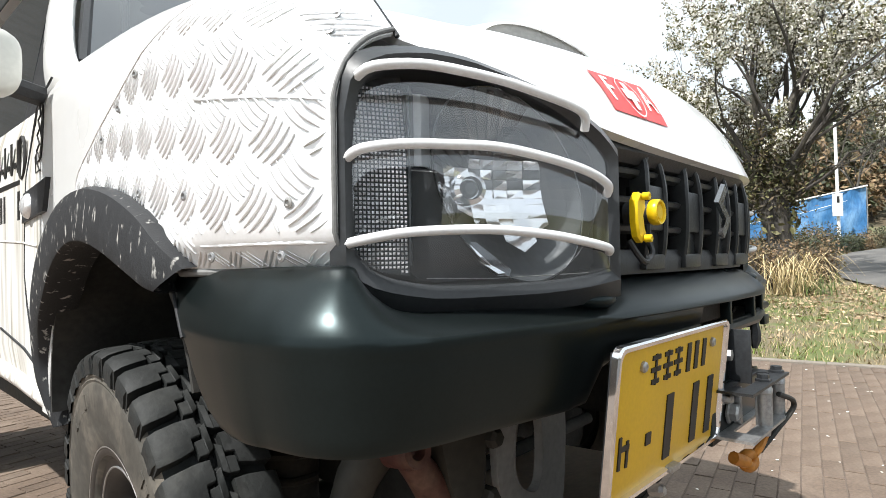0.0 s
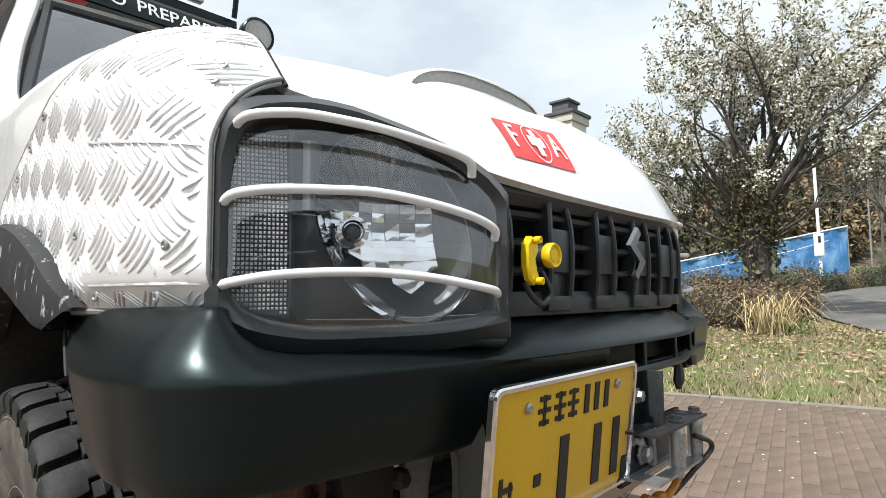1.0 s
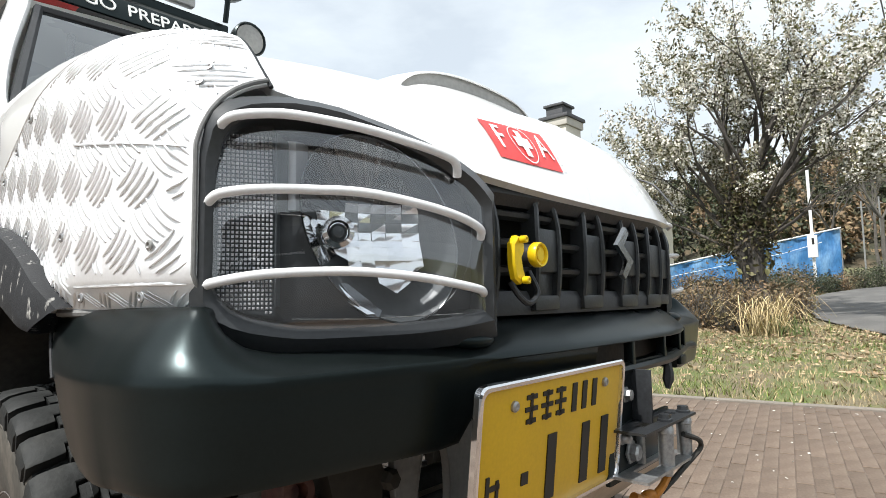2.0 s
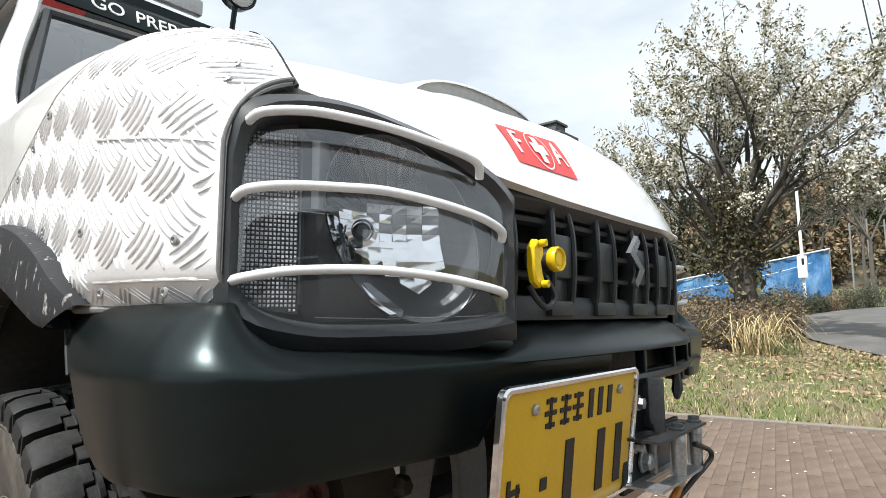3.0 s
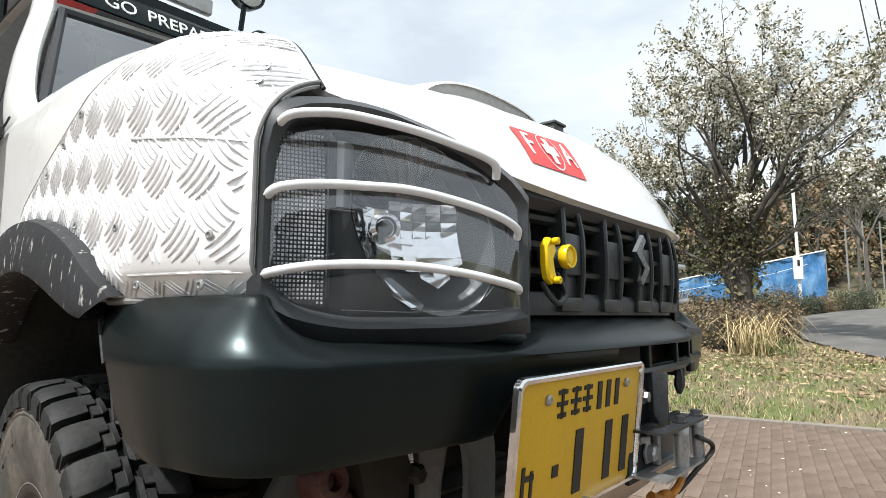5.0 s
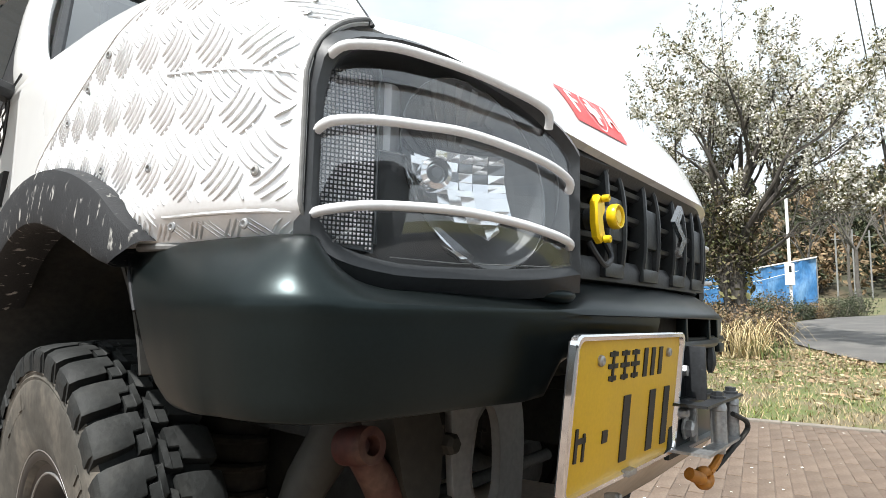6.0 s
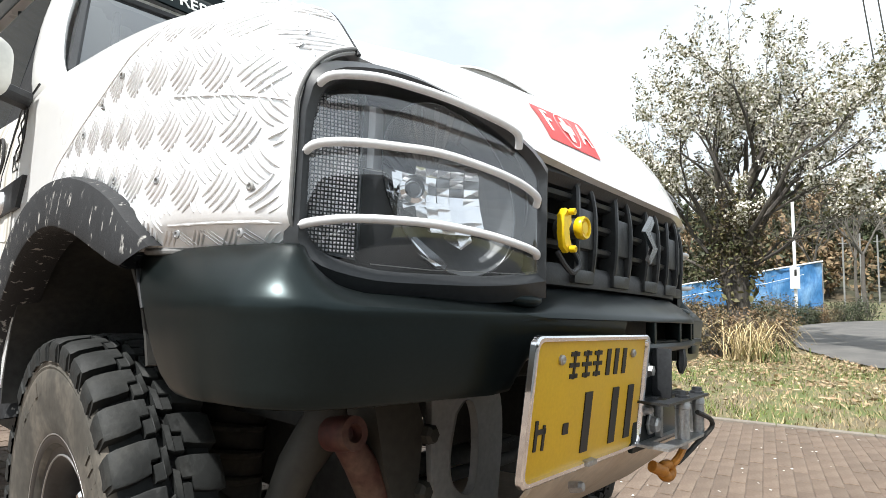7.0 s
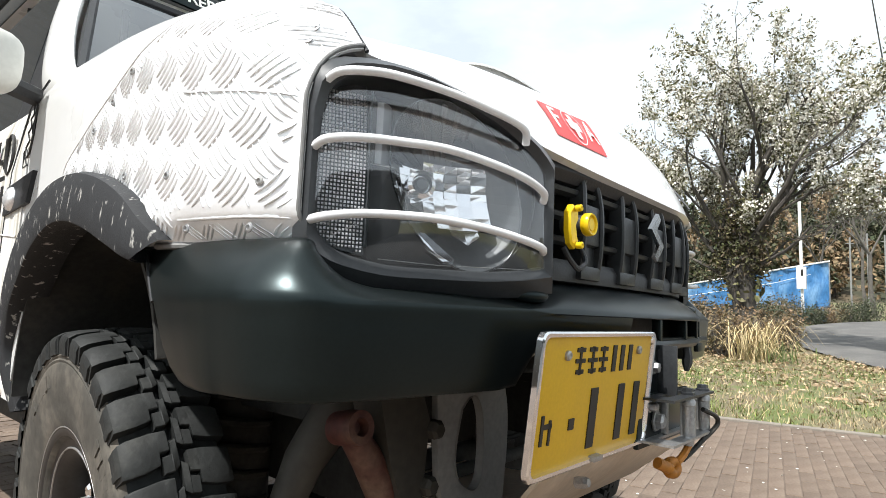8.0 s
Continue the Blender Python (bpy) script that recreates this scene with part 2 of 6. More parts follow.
def lettering(text, size, m, material, parent, name="lettering", label="", depth=0.001):
    cu = bpy.data.curves.new(name, "FONT")
    cu.body, cu.size, cu.extrude = text, size, depth
    cu.align_x = cu.align_y = "CENTER"
    tmp = bpy.data.objects.new(name, cu)
    scene.collection.objects.link(tmp)
    bpy.context.view_layer.update()
    me = bpy.data.meshes.new_from_object(tmp)
    bpy.data.objects.remove(tmp)
    bm = bmesh.new()
    bm.from_mesh(me)
    bmesh.ops.transform(bm, matrix=m, verts=bm.verts[:])
    return part(name, bm, material, parent, label, smooth=False)


def facing(origin, right, up):
    """A pose whose x runs right and y up, at origin."""
    r, u = Vector(right).normalized(), Vector(up)
    n = r.cross(u).normalized()
    u = n.cross(r)
    return Matrix.Translation(origin) @ Matrix((r, u, n)).transposed().to_4x4()


# ---- the ground ----
def ground_z(x, y):
    """The ground rises gently beyond the paving."""
    d = max(0.0, x - 4.6)
    return 0.04 * min(d, 70) + 0.018 * max(0.0, min(x - 8.0, 60.0))


def build_ground():
    soil = surface("grassy_soil", (0.16, 0.13, 0.075), 0.95, 0, 2.2, 0.35, 0.6, (0.085, 0.105, 0.03), (0.42, 0.6), fine=14)
    bm = bmesh.new()
    xs = [-400, -120, -40, -15, -8, -4, 0, 2, 2.6] + [2.8 + 0.1 * k for k in range(24)] + [5.2, 5.6, 6, 7, 8, 9, 10, 12, 14, 17, 20, 25, 30, 40, 50, 60, 74.6, 120, 400]
    ys = [-400, -120, -50, -25, -12, -8, -5, -3, -2, -1, 0, 1, 2, 3, 4, 5, 6, 8, 10, 15, 25, 50, 120, 400]
    sheet(bm, [[(x, y, ground_z(x, y) - 0.07 * max(0.0, min(1.0, (4.25 - 0.194 * max(-12, min(12, y)) - x) / 0.12))) for y in ys] for x in xs])
    bmesh.ops.recalc_face_normals(bm, faces=bm.faces[:])
    tagged(part("ground", bm, soil), "grassy earth with dry leaves and moss", "ground", kind="structure")
    asphalt = surface("worn_asphalt", (0.098, 0.094, 0.088), 0.9, 0, 1.5, 0.15, 0.4, (0.125, 0.120, 0.110), (0.45, 0.65), fine=60)
    bm = bmesh.new()
    near = [(8.6, -14), (8.7, -6), (8.85, -1), (9.0, 0.25), (10, 0.9), (11.2, 1.45), (12.3, 1.9), (13.2, 2.25), (13.8, 2.43)]
    far = [(60, -14), (45, -9), (32, -4), (26, -0.8), (23, 0.95), (21.2, 1.9), (19.1, 2.45), (16.5, 2.6), (14.2, 2.5)]
    rows = [[Vector((a[0], a[1], 0)).lerp(Vector((b[0], b[1], 0)), k / 14) for k in range(15)] for a, b in zip(near, far)]
    for row in rows:
        for p in row:
            p.z = ground_z(p.x, p.y) + 0.03
    sheet(bm, rows)
    bmesh.ops.recalc_face_normals(bm, faces=bm.faces[:])
    tagged(part("road", bm, asphalt), "worn grey asphalt road beside the grass", "road", kind="structure")


build_ground()

# ---- the car ----
car = thing("car", (0, 1.6, 0), "white off-road car with black steel bumper and aluminium fender plates", "car")

CROWN = [(0.16, 1.043), (0.22, 1.115), (0.30, 1.145), (0.45, 1.175), (0.56, 1.19), (0.83, 1.213), (1.02, 1.22)]
FLANK = [(0.17, -0.669), (0.19, -0.688), (0.22, -0.703), (0.28, -0.718), (0.35, -0.727), (0.45, -0.732), (0.6, -0.728), (0.8, -0.715), (1.06, -0.70), (1.3, -0.695), (2.3, -0.695), (3.2, -0.66)]
CROWN_X = [(0.16, -0.594), (0.22, -0.600), (0.30, -0.61), (0.6, -0.615), (1.02, -0.63)]
ARCH_Y, ARCH_Z, ARCH_R = 0.68, 0.60, 0.305


def arch_bottom(y):
    """The lower rim of the fender, round the wheel."""
    d = abs(y - ARCH_Y)
    if y < ARCH_Y:
        return max(0.806, ARCH_Z + math.sqrt(max(0.0, ARCH_R ** 2 - d * d)))
    return max(0.54, ARCH_Z + math.sqrt(max(0.0, ARCH_R ** 2 - d * d))) if d < ARCH_R else 0.54


def fender_row(y, n_side=8, n_top=9, lift=0.0, bottom=None):
    """A cut through the fender at y, from its lower rim up to the hood's gap; lift: metres outward."""
    w, zc, xc = curve(FLANK, y), curve(CROWN, y), curve(CROWN_X, y)
    zb = arch_bottom(y) if bottom is None else bottom
    zs = min(zc - 0.075, curve([(0.16, 0.965), (0.3, 1.045), (1.0, 1.11)], y))
    heights = [zb + (zs - zb) * k / n_side for k in range(n_side)]
    if zb < 0.83:
        heights[1], heights[2] = 0.8255, 0.839
    # below a crease the sheet turns in towards the bumper
    row = [Vector((w - lift + 0.75 * max(0.0, 0.837 - z) * max(0.0, min(1.0, (0.42 - y) / 0.1)), y, z)) for z in heights]
    mid = Vector((w + 0.012, y, zs + (zc - zs) * 0.72))
    a, b = Vector((w, y, zs)), Vector((xc, y, zc))
    for k in range(n_top + 1):
        t = k / n_top
        p = a * (1 - t) ** 2 + mid * 2 * t * (1 - t) + b * t * t
        out = Vector((-(1 - t), 0, t)).normalized() * lift
        row.append(p + out)
    return row


def mirrored(rows):
    return [[Vector((-p.x, p.y, p.z)) for p in row] for row in rows]


def build_fenders():
    ys = [0.165, 0.18, 0.20, 0.23, 0.27, 0.32, 0.38, 0.44, 0.50, 0.56, 0.62, 0.68, 0.74, 0.80, 0.86, 0.92, 0.96, 0.985, 1.0, 1.05]
    rows = [fender_row(y) for y in ys]
    for name, rr in (("fender", rows), ("fender", mirrored(rows[4:]))):
        bm = bmesh.new()
        sheet(bm, rr)
        part(name, thick(bm, 0.004, (rr[0][0].x, 0, 0.1)), WHITE_PAINT, car, "white painted front fender")
    # wheel-arch flare: a rounded band that stands proud of the fender
    for side in (1, -1):
        bm = bmesh.new()
        outer = smooth_line([(0.722, 0.350, 0.812), (0.738, 0.380, 0.841), (0.744, 0.43, 0.876), (0.744, 0.52, 0.908), (0.740, 0.63, 0.925), (0.736, 0.74, 0.920), (0.731, 0.84, 0.893), (0.726, 0.93, 0.843), (0.722, 0.99, 0.78), (0.718, 1.02, 0.715), (0.712, 1.03, 0.655), (0.706, 1.015, 0.595), (0.690, 0.985, 0.52)], 4)
        inner = smooth_line([(0.750, 0.384, 0.786), (0.756, 0.40, 0.792), (0.758, 0.44, 0.806), (0.758, 0.54, 0.836), (0.755, 0.63, 0.850), (0.750, 0.72, 0.845), (0.744, 0.81, 0.815), (0.736, 0.89, 0.768), (0.728, 0.955, 0.72), (0.720, 0.985, 0.68), (0.714, 1.005, 0.64), (0.708, 0.997, 0.59), (0.690, 0.968, 0.525)], 4)
        rows = []
        for a, b in zip(outer, inner):
            far = (b - a).normalized()
            turn = Vector((-0.05, 0.0, 0.0))
            row = [a + Vector((-0.03, 0, 0)), a, a.lerp(b, 0.06) + Vector((0.009, 0, 0)), a.lerp(b, 0.25) + Vector((0.010, 0, 0)), a.lerp(b, 0.7) + Vector((0.006, 0, 0)), a.lerp(b, 0.95) + Vector((0.002, 0, 0)), b, b + far * 0.004 + turn * 0.2, b + turn * 1.2]
            rows.append([Vector((side * -p.x, p.y, p.z)) for p in row])
        sheet(bm, rows)
        bmesh.ops.recalc_face_normals(bm, faces=bm.faces[:])
        part("wheel_arch_flare", bm, WORN_PLASTIC, car, "scuffed black plastic flare with mud streaks")
        # dark inner liner of the wheel well
        bm = bmesh.new()
        rows = []
        for k in range(25):
            a = radians(14 + 176 * k / 24)
            y, z = ARCH_Y - 0.298 * math.cos(a), ARCH_Z + 0.285 * math.sin(a)
            rows.append([Vector((side * x, y, z)) for x in (-0.704, -0.6, -0.45, -0.36)])
        sheet(bm, rows)
        sheet(bm, [[Vector((side * -0.37, 0.25, z)) for z in (0.42, 0.95)], [Vector((side * -0.37, 1.05, z)) for z in (0.42, 0.95)]])
        part("wheel_well", thick(bm, 0.006), DARK, car, "dark wheel well liner")


build_fenders()


HOOD_LIP = [(0.0, 0.035, 0.955), (0.2, 0.040, 0.958), (0.36, 0.050, 0.966), (0.42, 0.058, 0.974), (0.47, 0.078, 0.992), (0.52, 0.105, 1.012), (0.56, 0.133, 1.028), (0.594, 0.162, 1.043)]


def lip_y(x):
    return curve([(a, b) for a, b, c in HOOD_LIP], abs(x)) + bow(x)


def hood_point(x, y):
    ax = abs(x)
    yf = lip_y(x)
    zf = curve([(a, c) for a, b, c in HOOD_LIP], ax)
    zr = curve(CROWN, max(y, 0.24)) + 0.042 * (1 - (ax / 0.6) ** 2)
    s = max(0.0, y - yf)
    grow = 0.070 + 0.02 * (ax / 0.6)
    return Vector((x, y, zf + (zr - zf) * (1 - math.exp(-s / grow))))


def build_hood():
    bm = bmesh.new()
    rows = []
    steps = [0, 0.004, 0.010, 0.018, 0.028, 0.042, 0.06, 0.085, 0.12, 0.17, 0.24, 0.34, 0.46, 0.6, 0.78, 0.96]
    xs = [-0.594 + 1.188 * k / 44 for k in range(45)]
    for s in steps:
        row = []
        for x in xs:
            yf = lip_y(x)
            y = yf + (0.99 - yf) * (s / 0.96)
            xx = x * (abs(curve(CROWN_X, y)) - 0.004) / 0.594
            p = hood_point(x, y)
            row.append(Vector((xx, y, p.z)))
        rows.append(row)
    sheet(bm, rows)
    hood = part("hood", thick(bm, 0.012, (0, -0.4, 1)), WHITE_PAINT, car, "glossy white hood, bright in the sun")
    # raised intake on the hood: a white ramp, a low upright mouth, a long tail
    def dome(rows_in, up_at):
        out = []
        for y, up, lens in rows_in:
            row = []
            for k in range(41):
                x = -0.165 + 0.50 * k / 40
                f = min(1.0, abs((x - 0.085) / 0.250))
                side = math.sqrt(max(0.0, 1 - f ** 5))
                yy = y + 0.05 * f ** 2
                row.append(Vector((x, yy, hood_point(x, yy).z - 0.006 + (up + 0.006) * side + lens * up_at * math.sqrt(max(0.0, 1 - f ** 4)))))
            out.append(row)
        return out
    bm = bmesh.new()
    sheet(bm, dome(((0.19, -0.004, 0), (0.24, 0.007, 0), (0.28, 0.018, 0), (0.32, 0.031, 0), (0.35, 0.042, 0), (0.362, 0.045, 0), (0.368, 0.041, 0)), 0))
    bmesh.ops.recalc_face_normals(bm, faces=bm.faces[:])
    scoop = part("hood_scoop", bm, WHITE_PAINT, car, "raised white air scoop")
    bm = bmesh.new()
    sheet(bm, dome(((0.362, 0.042, 1), (0.360, 0.0445, 1), (0.364, 0.047, 1), (0.38, 0.049, 1), (0.43, 0.047, 1), (0.52, 0.036, 1), (0.64, 0.014, 1), (0.76, -0.004, 0.4), (0.86, -0.02, 0)), 0.030))
    bmesh.ops.recalc_face_normals(bm, faces=bm.faces[:])
    part("scoop_top", bm, WHITE_PAINT, scoop, "white upper lip of the scoop")
    # the scoop's front is white paint; the grey paints its shade in
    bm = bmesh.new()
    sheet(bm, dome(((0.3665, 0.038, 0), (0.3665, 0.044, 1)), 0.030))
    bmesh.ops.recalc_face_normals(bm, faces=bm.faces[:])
    part("scoop_shaded_front", bm, GREY_STEEL_AND_SHADE, scoop, "white scoop front, its shade painted as pale grey")
    # black gap between hood and fender
    for side in (1, -1):
        bm = bmesh.new()
        pts = [Vector((side * (curve(CROWN_X, y) + 0.002), y, curve(CROWN, y) + 0.0)) for y in (0.162, 0.18, 0.2, 0.22, 0.26, 0.3, 0.38, 0.45, 0.6, 0.83, 1.0)]
        tube(bm, smooth_line(pts, 4), 0.0028, 6)
        part("hood_gap_seal", bm, BLACK_PLASTIC, car, "black rubber seal")
    # red first-aid sticker on the hood's nose, with its white letters
    def on_nose(x, f, lift=0.0012):
        yf = lip_y(x)
        y = yf + 0.018 + 0.040 * f
        p = hood_point(x, y)
        return p + Vector((0, -0.8, 0.6)) * lift
    bm = bmesh.new()
    xs = [-0.309 + 0.150 * k / 16 for k in range(17)]
    sheet(bm, [[on_nose(x, f / 6) for x in xs] for f in range(7)])
    bmesh.ops.recalc_face_normals(bm, faces=bm.faces[:])
    sticker = part("sticker", bm, RED_VINYL, car, "red sticker with white cross and letters")
    def lay(ob):
        """Bends a flat mesh, drawn about the sticker's middle, on to the nose."""
        for v in ob.data.vertices:
            x, y, z = v.co
            v.co = on_nose(-0.2340 + 0.81 * x, 0.5 + y / 0.062, 0.0026 + z)
        return ob
    for dx, text in ((-0.063, "F"), (0.063, "A")):
        lay(lettering(text, 0.056, Matrix.Translation((dx, 0, 0)), WHITE_VINYL, sticker, "letter", "white letter", 0.0004))
    bm = bmesh.new()
    for x0, x1, y0, y1 in ((-0.008, 0.008, -0.021, 0.021), (-0.022, -0.008, -0.008, 0.008), (0.008, 0.022, -0.008, 0.008)):
        sheet(bm, [[Vector((x0 + (x1 - x0) * i / 2, y0 + (y1 - y0) * k / 6, 0)) for k in range(7)] for i in range(3)])
    lay(part("cross", bm, WHITE_VINYL, sticker, "white cross", smooth=False))
    bm = bmesh.new()
    sheet(bm, [[Vector(((r + 0.0) * math.cos(2 * math.pi * k / 40), r * 0.88 * math.sin(2 * math.pi * k / 40), 0)) for k in range(40)] for r in (0.0315, 0.0335)], close=True)
    lay(part("circle", bm, WHITE_VINYL, sticker, "thin white circle", smooth=False))
    bm = bmesh.new()
    for k in range(11):
        sheet(bm, [[Vector((x, -0.027 + 0.005 * k + dy, 0)) for dy in (0, 0.0028)] for x in (0.098, 0.106)])
    lay(part("small_print", bm, WHITE_VINYL, sticker, "tiny white print", smooth=False))["kind"] = "stuff"


build_hood()


# headlight frame of reference: u along the lamp from its outer to its inner edge, d outward, z up
HA, HB = Vector((-0.665, 0.160, 0)), Vector((-0.385, 0.030, 0))
HD = (HB - HA).normalized()
HN = Vector((HD.y, -HD.x, 0))


def lamp_point(u, d, z, side=1):
    p = HA + HD * u + HN * d + Vector((0, 0, z))
    return Vector((p.x * side, p.y + bow(p.x * side) + (0.03 if side < 0 else 0.0), p.z))


LAMP_TOP = [(0.0, 0.955), (0.006, 0.985), (0.020, 1.004), (0.05, 1.016), (0.09, 1.020), (0.126, 1.017), (0.165, 1.008), (0.202, 0.997), (0.24, 0.983), (0.269, 0.968), (0.295, 0.950), (0.312, 0.930)]
LAMP_LOW = [(0.0, 0.818), (0.012, 0.800), (0.035, 0.789), (0.07, 0.782), (0.10, 0.779), (0.2, 0.780), (0.26, 0.784), (0.312, 0.792)]


def build_headlight(side):
    lamp_us = [0.0, 0.006, 0.014, 0.026, 0.042, 0.062, 0.085, 0.11, 0.135, 0.16, 0.185, 0.21, 0.235, 0.255, 0.272, 0.288, 0.302, 0.312]

    def rows(du, dz, depth, bulge, n=10, drop=0.0):
        """Rows over the lamp's outline, drawn in by du, dz."""
        out = []
        for u in lamp_us:
            t = u / 0.312
            uu = du + (0.312 - 2 * du) * t
            hi, lo = curve(LAMP_TOP, u) - dz, curve(LAMP_LOW, u) + dz - drop
            out.append([lamp_point(uu, depth + bulge * math.sin(math.pi * min(1, max(0, t))) ** 0.7 * (1 - 0.45 * abs(2 * k / n - 1) ** 2.2), lo + (hi - lo) * k / n, side) for k in range(n + 1)])
        return out

    # bezel: a black rim with depth, between the outer outline and the lens
    a, b, c = rows(-0.012, -0.010, -0.012, 0.0, drop=0.012), rows(0.0, 0.002, 0.004, 0.004, drop=0.004), rows(0.010, 0.010, -0.004, 0.012)
    loop = lambda r: [q[0] for q in r] + r[-1][1:] + [q[-1] for q in r[::-1]][1:] + r[0][::-1][1:-1]
    bm = bmesh.new()
    sheet(bm, [loop(a), loop(b), loop(c), loop(rows(0.012, 0.012, -0.075, 0.0))], close=True)
    bmesh.ops.recalc_face_normals(bm, faces=bm.faces[:])
    head = part("headlight", bm, BEZEL, car, "clear headlight with black surround and white guard bars")
    # back of the bowl
    bm = bmesh.new()
    sheet(bm, rows(0.010, 0.010, -0.070, 0.0))
    part("housing", thick(bm, 0.004, (0, -1, 0)), LINER, head, "dark inner housing")
    # lens
    bm = bmesh.new()
    sheet(bm, [[p - Vector((HN.x * side, HN.y, 0)) * 1.5 * max(0.0, p.z - 0.885) ** 2 for p in row] for row in rows(0.008, 0.008, -0.001, 0.020)])
    bmesh.ops.recalc_face_normals(bm, faces=bm.faces[:])
    lens = part("lens", bm, LENS, head, "clear lens")
    lens.visible_shadow = False
    # round reflector, faceted; mirror at its outer side, dull metal above, dark elsewhere
    def bowl_flat(f, a):
        return 0.183 + f * (0.0865 * math.cos(a) - 0.026 * math.sin(a)), 0.8935 + 0.104 * f * math.sin(a)

    def bowl(f, a):
        u, z = bowl_flat(f, a)
        return lamp_point(u, -0.068 + 0.055 * f * f, z, side)
    bm = bmesh.new()
    seg = 44
    fs = [0.14, 0.3, 0.45, 0.6, 0.74, 0.87, 1.0]
    for i, j in zip(fs, fs[1:]):
        for k in range(seg):
            a0, a1 = 2 * math.pi * k / seg, 2 * math.pi * (k + 1) / seg
            q = [bowl(i, a0), bowl(i, a1), bowl(j, a1), bowl(j, a0)]
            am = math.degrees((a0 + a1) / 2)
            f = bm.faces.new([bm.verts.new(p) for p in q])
            # metal picked by angle paints in the bowl's bright and dark reflections
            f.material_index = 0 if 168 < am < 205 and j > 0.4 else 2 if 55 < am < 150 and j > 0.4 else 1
    part("reflector", bm, (MIRROR, LINER, FIN), head, "faceted reflector, its bright and dark reflections put into the metals", smooth=False)
    bm = bmesh.new()
    tube(bm, [bowl(1.0, 2 * math.pi * k / 64) + Vector((HN.x * side, HN.y, 0)) * 0.001 for k in range(65)], 0.0009, 6, caps=False)
    part("reflector_ring", bm, DARK_CHROME, head, "thin bright ring")
    bm = bmesh.new()
    tube(bm, [lamp_point(0.196 + 0.097 * math.cos(2 * math.pi * k / 64), -0.012, 0.888 + 0.100 * math.sin(2 * math.pi * k / 64), side) for k in range(-15, 10)], 0.0007, 6, caps=False)
    part("reflector_ring", bm, DARK_STEEL, head, "faint outer ring")
    # dark inner surround between the bowl's rim and the lamp's outline
    bm = bmesh.new()
    sheets = []
    for k in range(47):
        a = radians(173 + 5 * k)
        f = 1.0
        while f < 1.9:
            u, z = bowl_flat(f + 0.02, a)
            if not (0.069 < u < 0.298 and curve(LAMP_LOW, u) + 0.013 < z < curve(LAMP_TOP, u) - 0.017):
                break
            f += 0.02
        line = []
        for s in (0.0, 0.15, 0.5, 1.0):
            u, z = bowl_flat(1.0 + (f - 1.0) * s, a)
            line.append(lamp_point(u, -0.0135 - 0.011 * s - 0.8 * max(0.0, z - 0.93) ** 2, z, side))
        sheets.append(line)
    sheet(bm, sheets)
    bmesh.ops.recalc_face_normals(bm, faces=bm.faces[:])
    part("inner_bezel", bm, BEZEL, head, "smooth black inner surround")
    # crease and lower seam of the dark bezel
    for pts in (((0.070, 0.905), (0.098, 0.904)), ((0.085, 0.797), (0.16, 0.795), (0.285, 0.798))):
        bm = bmesh.new()
        tube(bm, [lamp_point(u, -0.012, z, side) for u, z in pts], 0.0006, 6)
        part("bezel_seam", bm, STEEL, head)
    bm = bmesh.new()
    sheet(bm, [[lamp_point(u, d, z, side) for z in (0.915, 0.94, 0.965, 0.992)] for u, d in ((0.078, -0.056), (0.086, -0.048), (0.094, -0.046), (0.102, -0.050), (0.110, -0.062))])
    part("turn_reflector", thick(bm, 0.002), ALUMINIUM, head, "small bright side reflector")
    # streaked fins above the bulb and the pale wedge between them
    for k in range(9):
        a = radians(52 + 13 * k)
        bm = bmesh.new()
        sheet(bm, [[bowl(f, a + t * (0.4 + f) + 0.17 * f) + Vector((HN.x * side, HN.y, 0)) * (0.0006 + 0.0012 * (t > 0)) for f in (0.40, 0.55, 0.7, 0.85, 0.97)] for t in (-0.04, 0.0, 0.035)])
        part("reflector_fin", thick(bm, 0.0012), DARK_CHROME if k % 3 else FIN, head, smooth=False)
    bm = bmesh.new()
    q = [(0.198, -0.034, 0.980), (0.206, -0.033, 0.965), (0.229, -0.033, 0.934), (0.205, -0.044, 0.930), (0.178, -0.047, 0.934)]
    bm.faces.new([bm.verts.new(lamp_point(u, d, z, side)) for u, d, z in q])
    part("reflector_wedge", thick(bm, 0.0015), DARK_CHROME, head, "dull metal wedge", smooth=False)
    # bright stepped panels in the bowl: level above, tipped to the sky below
    us = (0.112, 0.131, 0.150, 0.166, 0.182, 0.199, 0.217, 0.236)
    depth = [(0.822, -0.014), (0.842, -0.030), (0.860, -0.041), (0.876, -0.048), (0.8835, -0.0505), (0.8935, -0.0525), (0.905, -0.0530), (0.916, -0.0525), (0.927, -0.0505)]

    def dish(u, z):
        return lamp_point(u, curve(depth, z) + 4.2 * (u - 0.178) ** 2, z, side)
    gone = {(0, 0), (0, 1), (0, 2), (0, 3), (0, 6), (1, 0), (1, 1), (2, 0), (7, 0), (7, 1)}
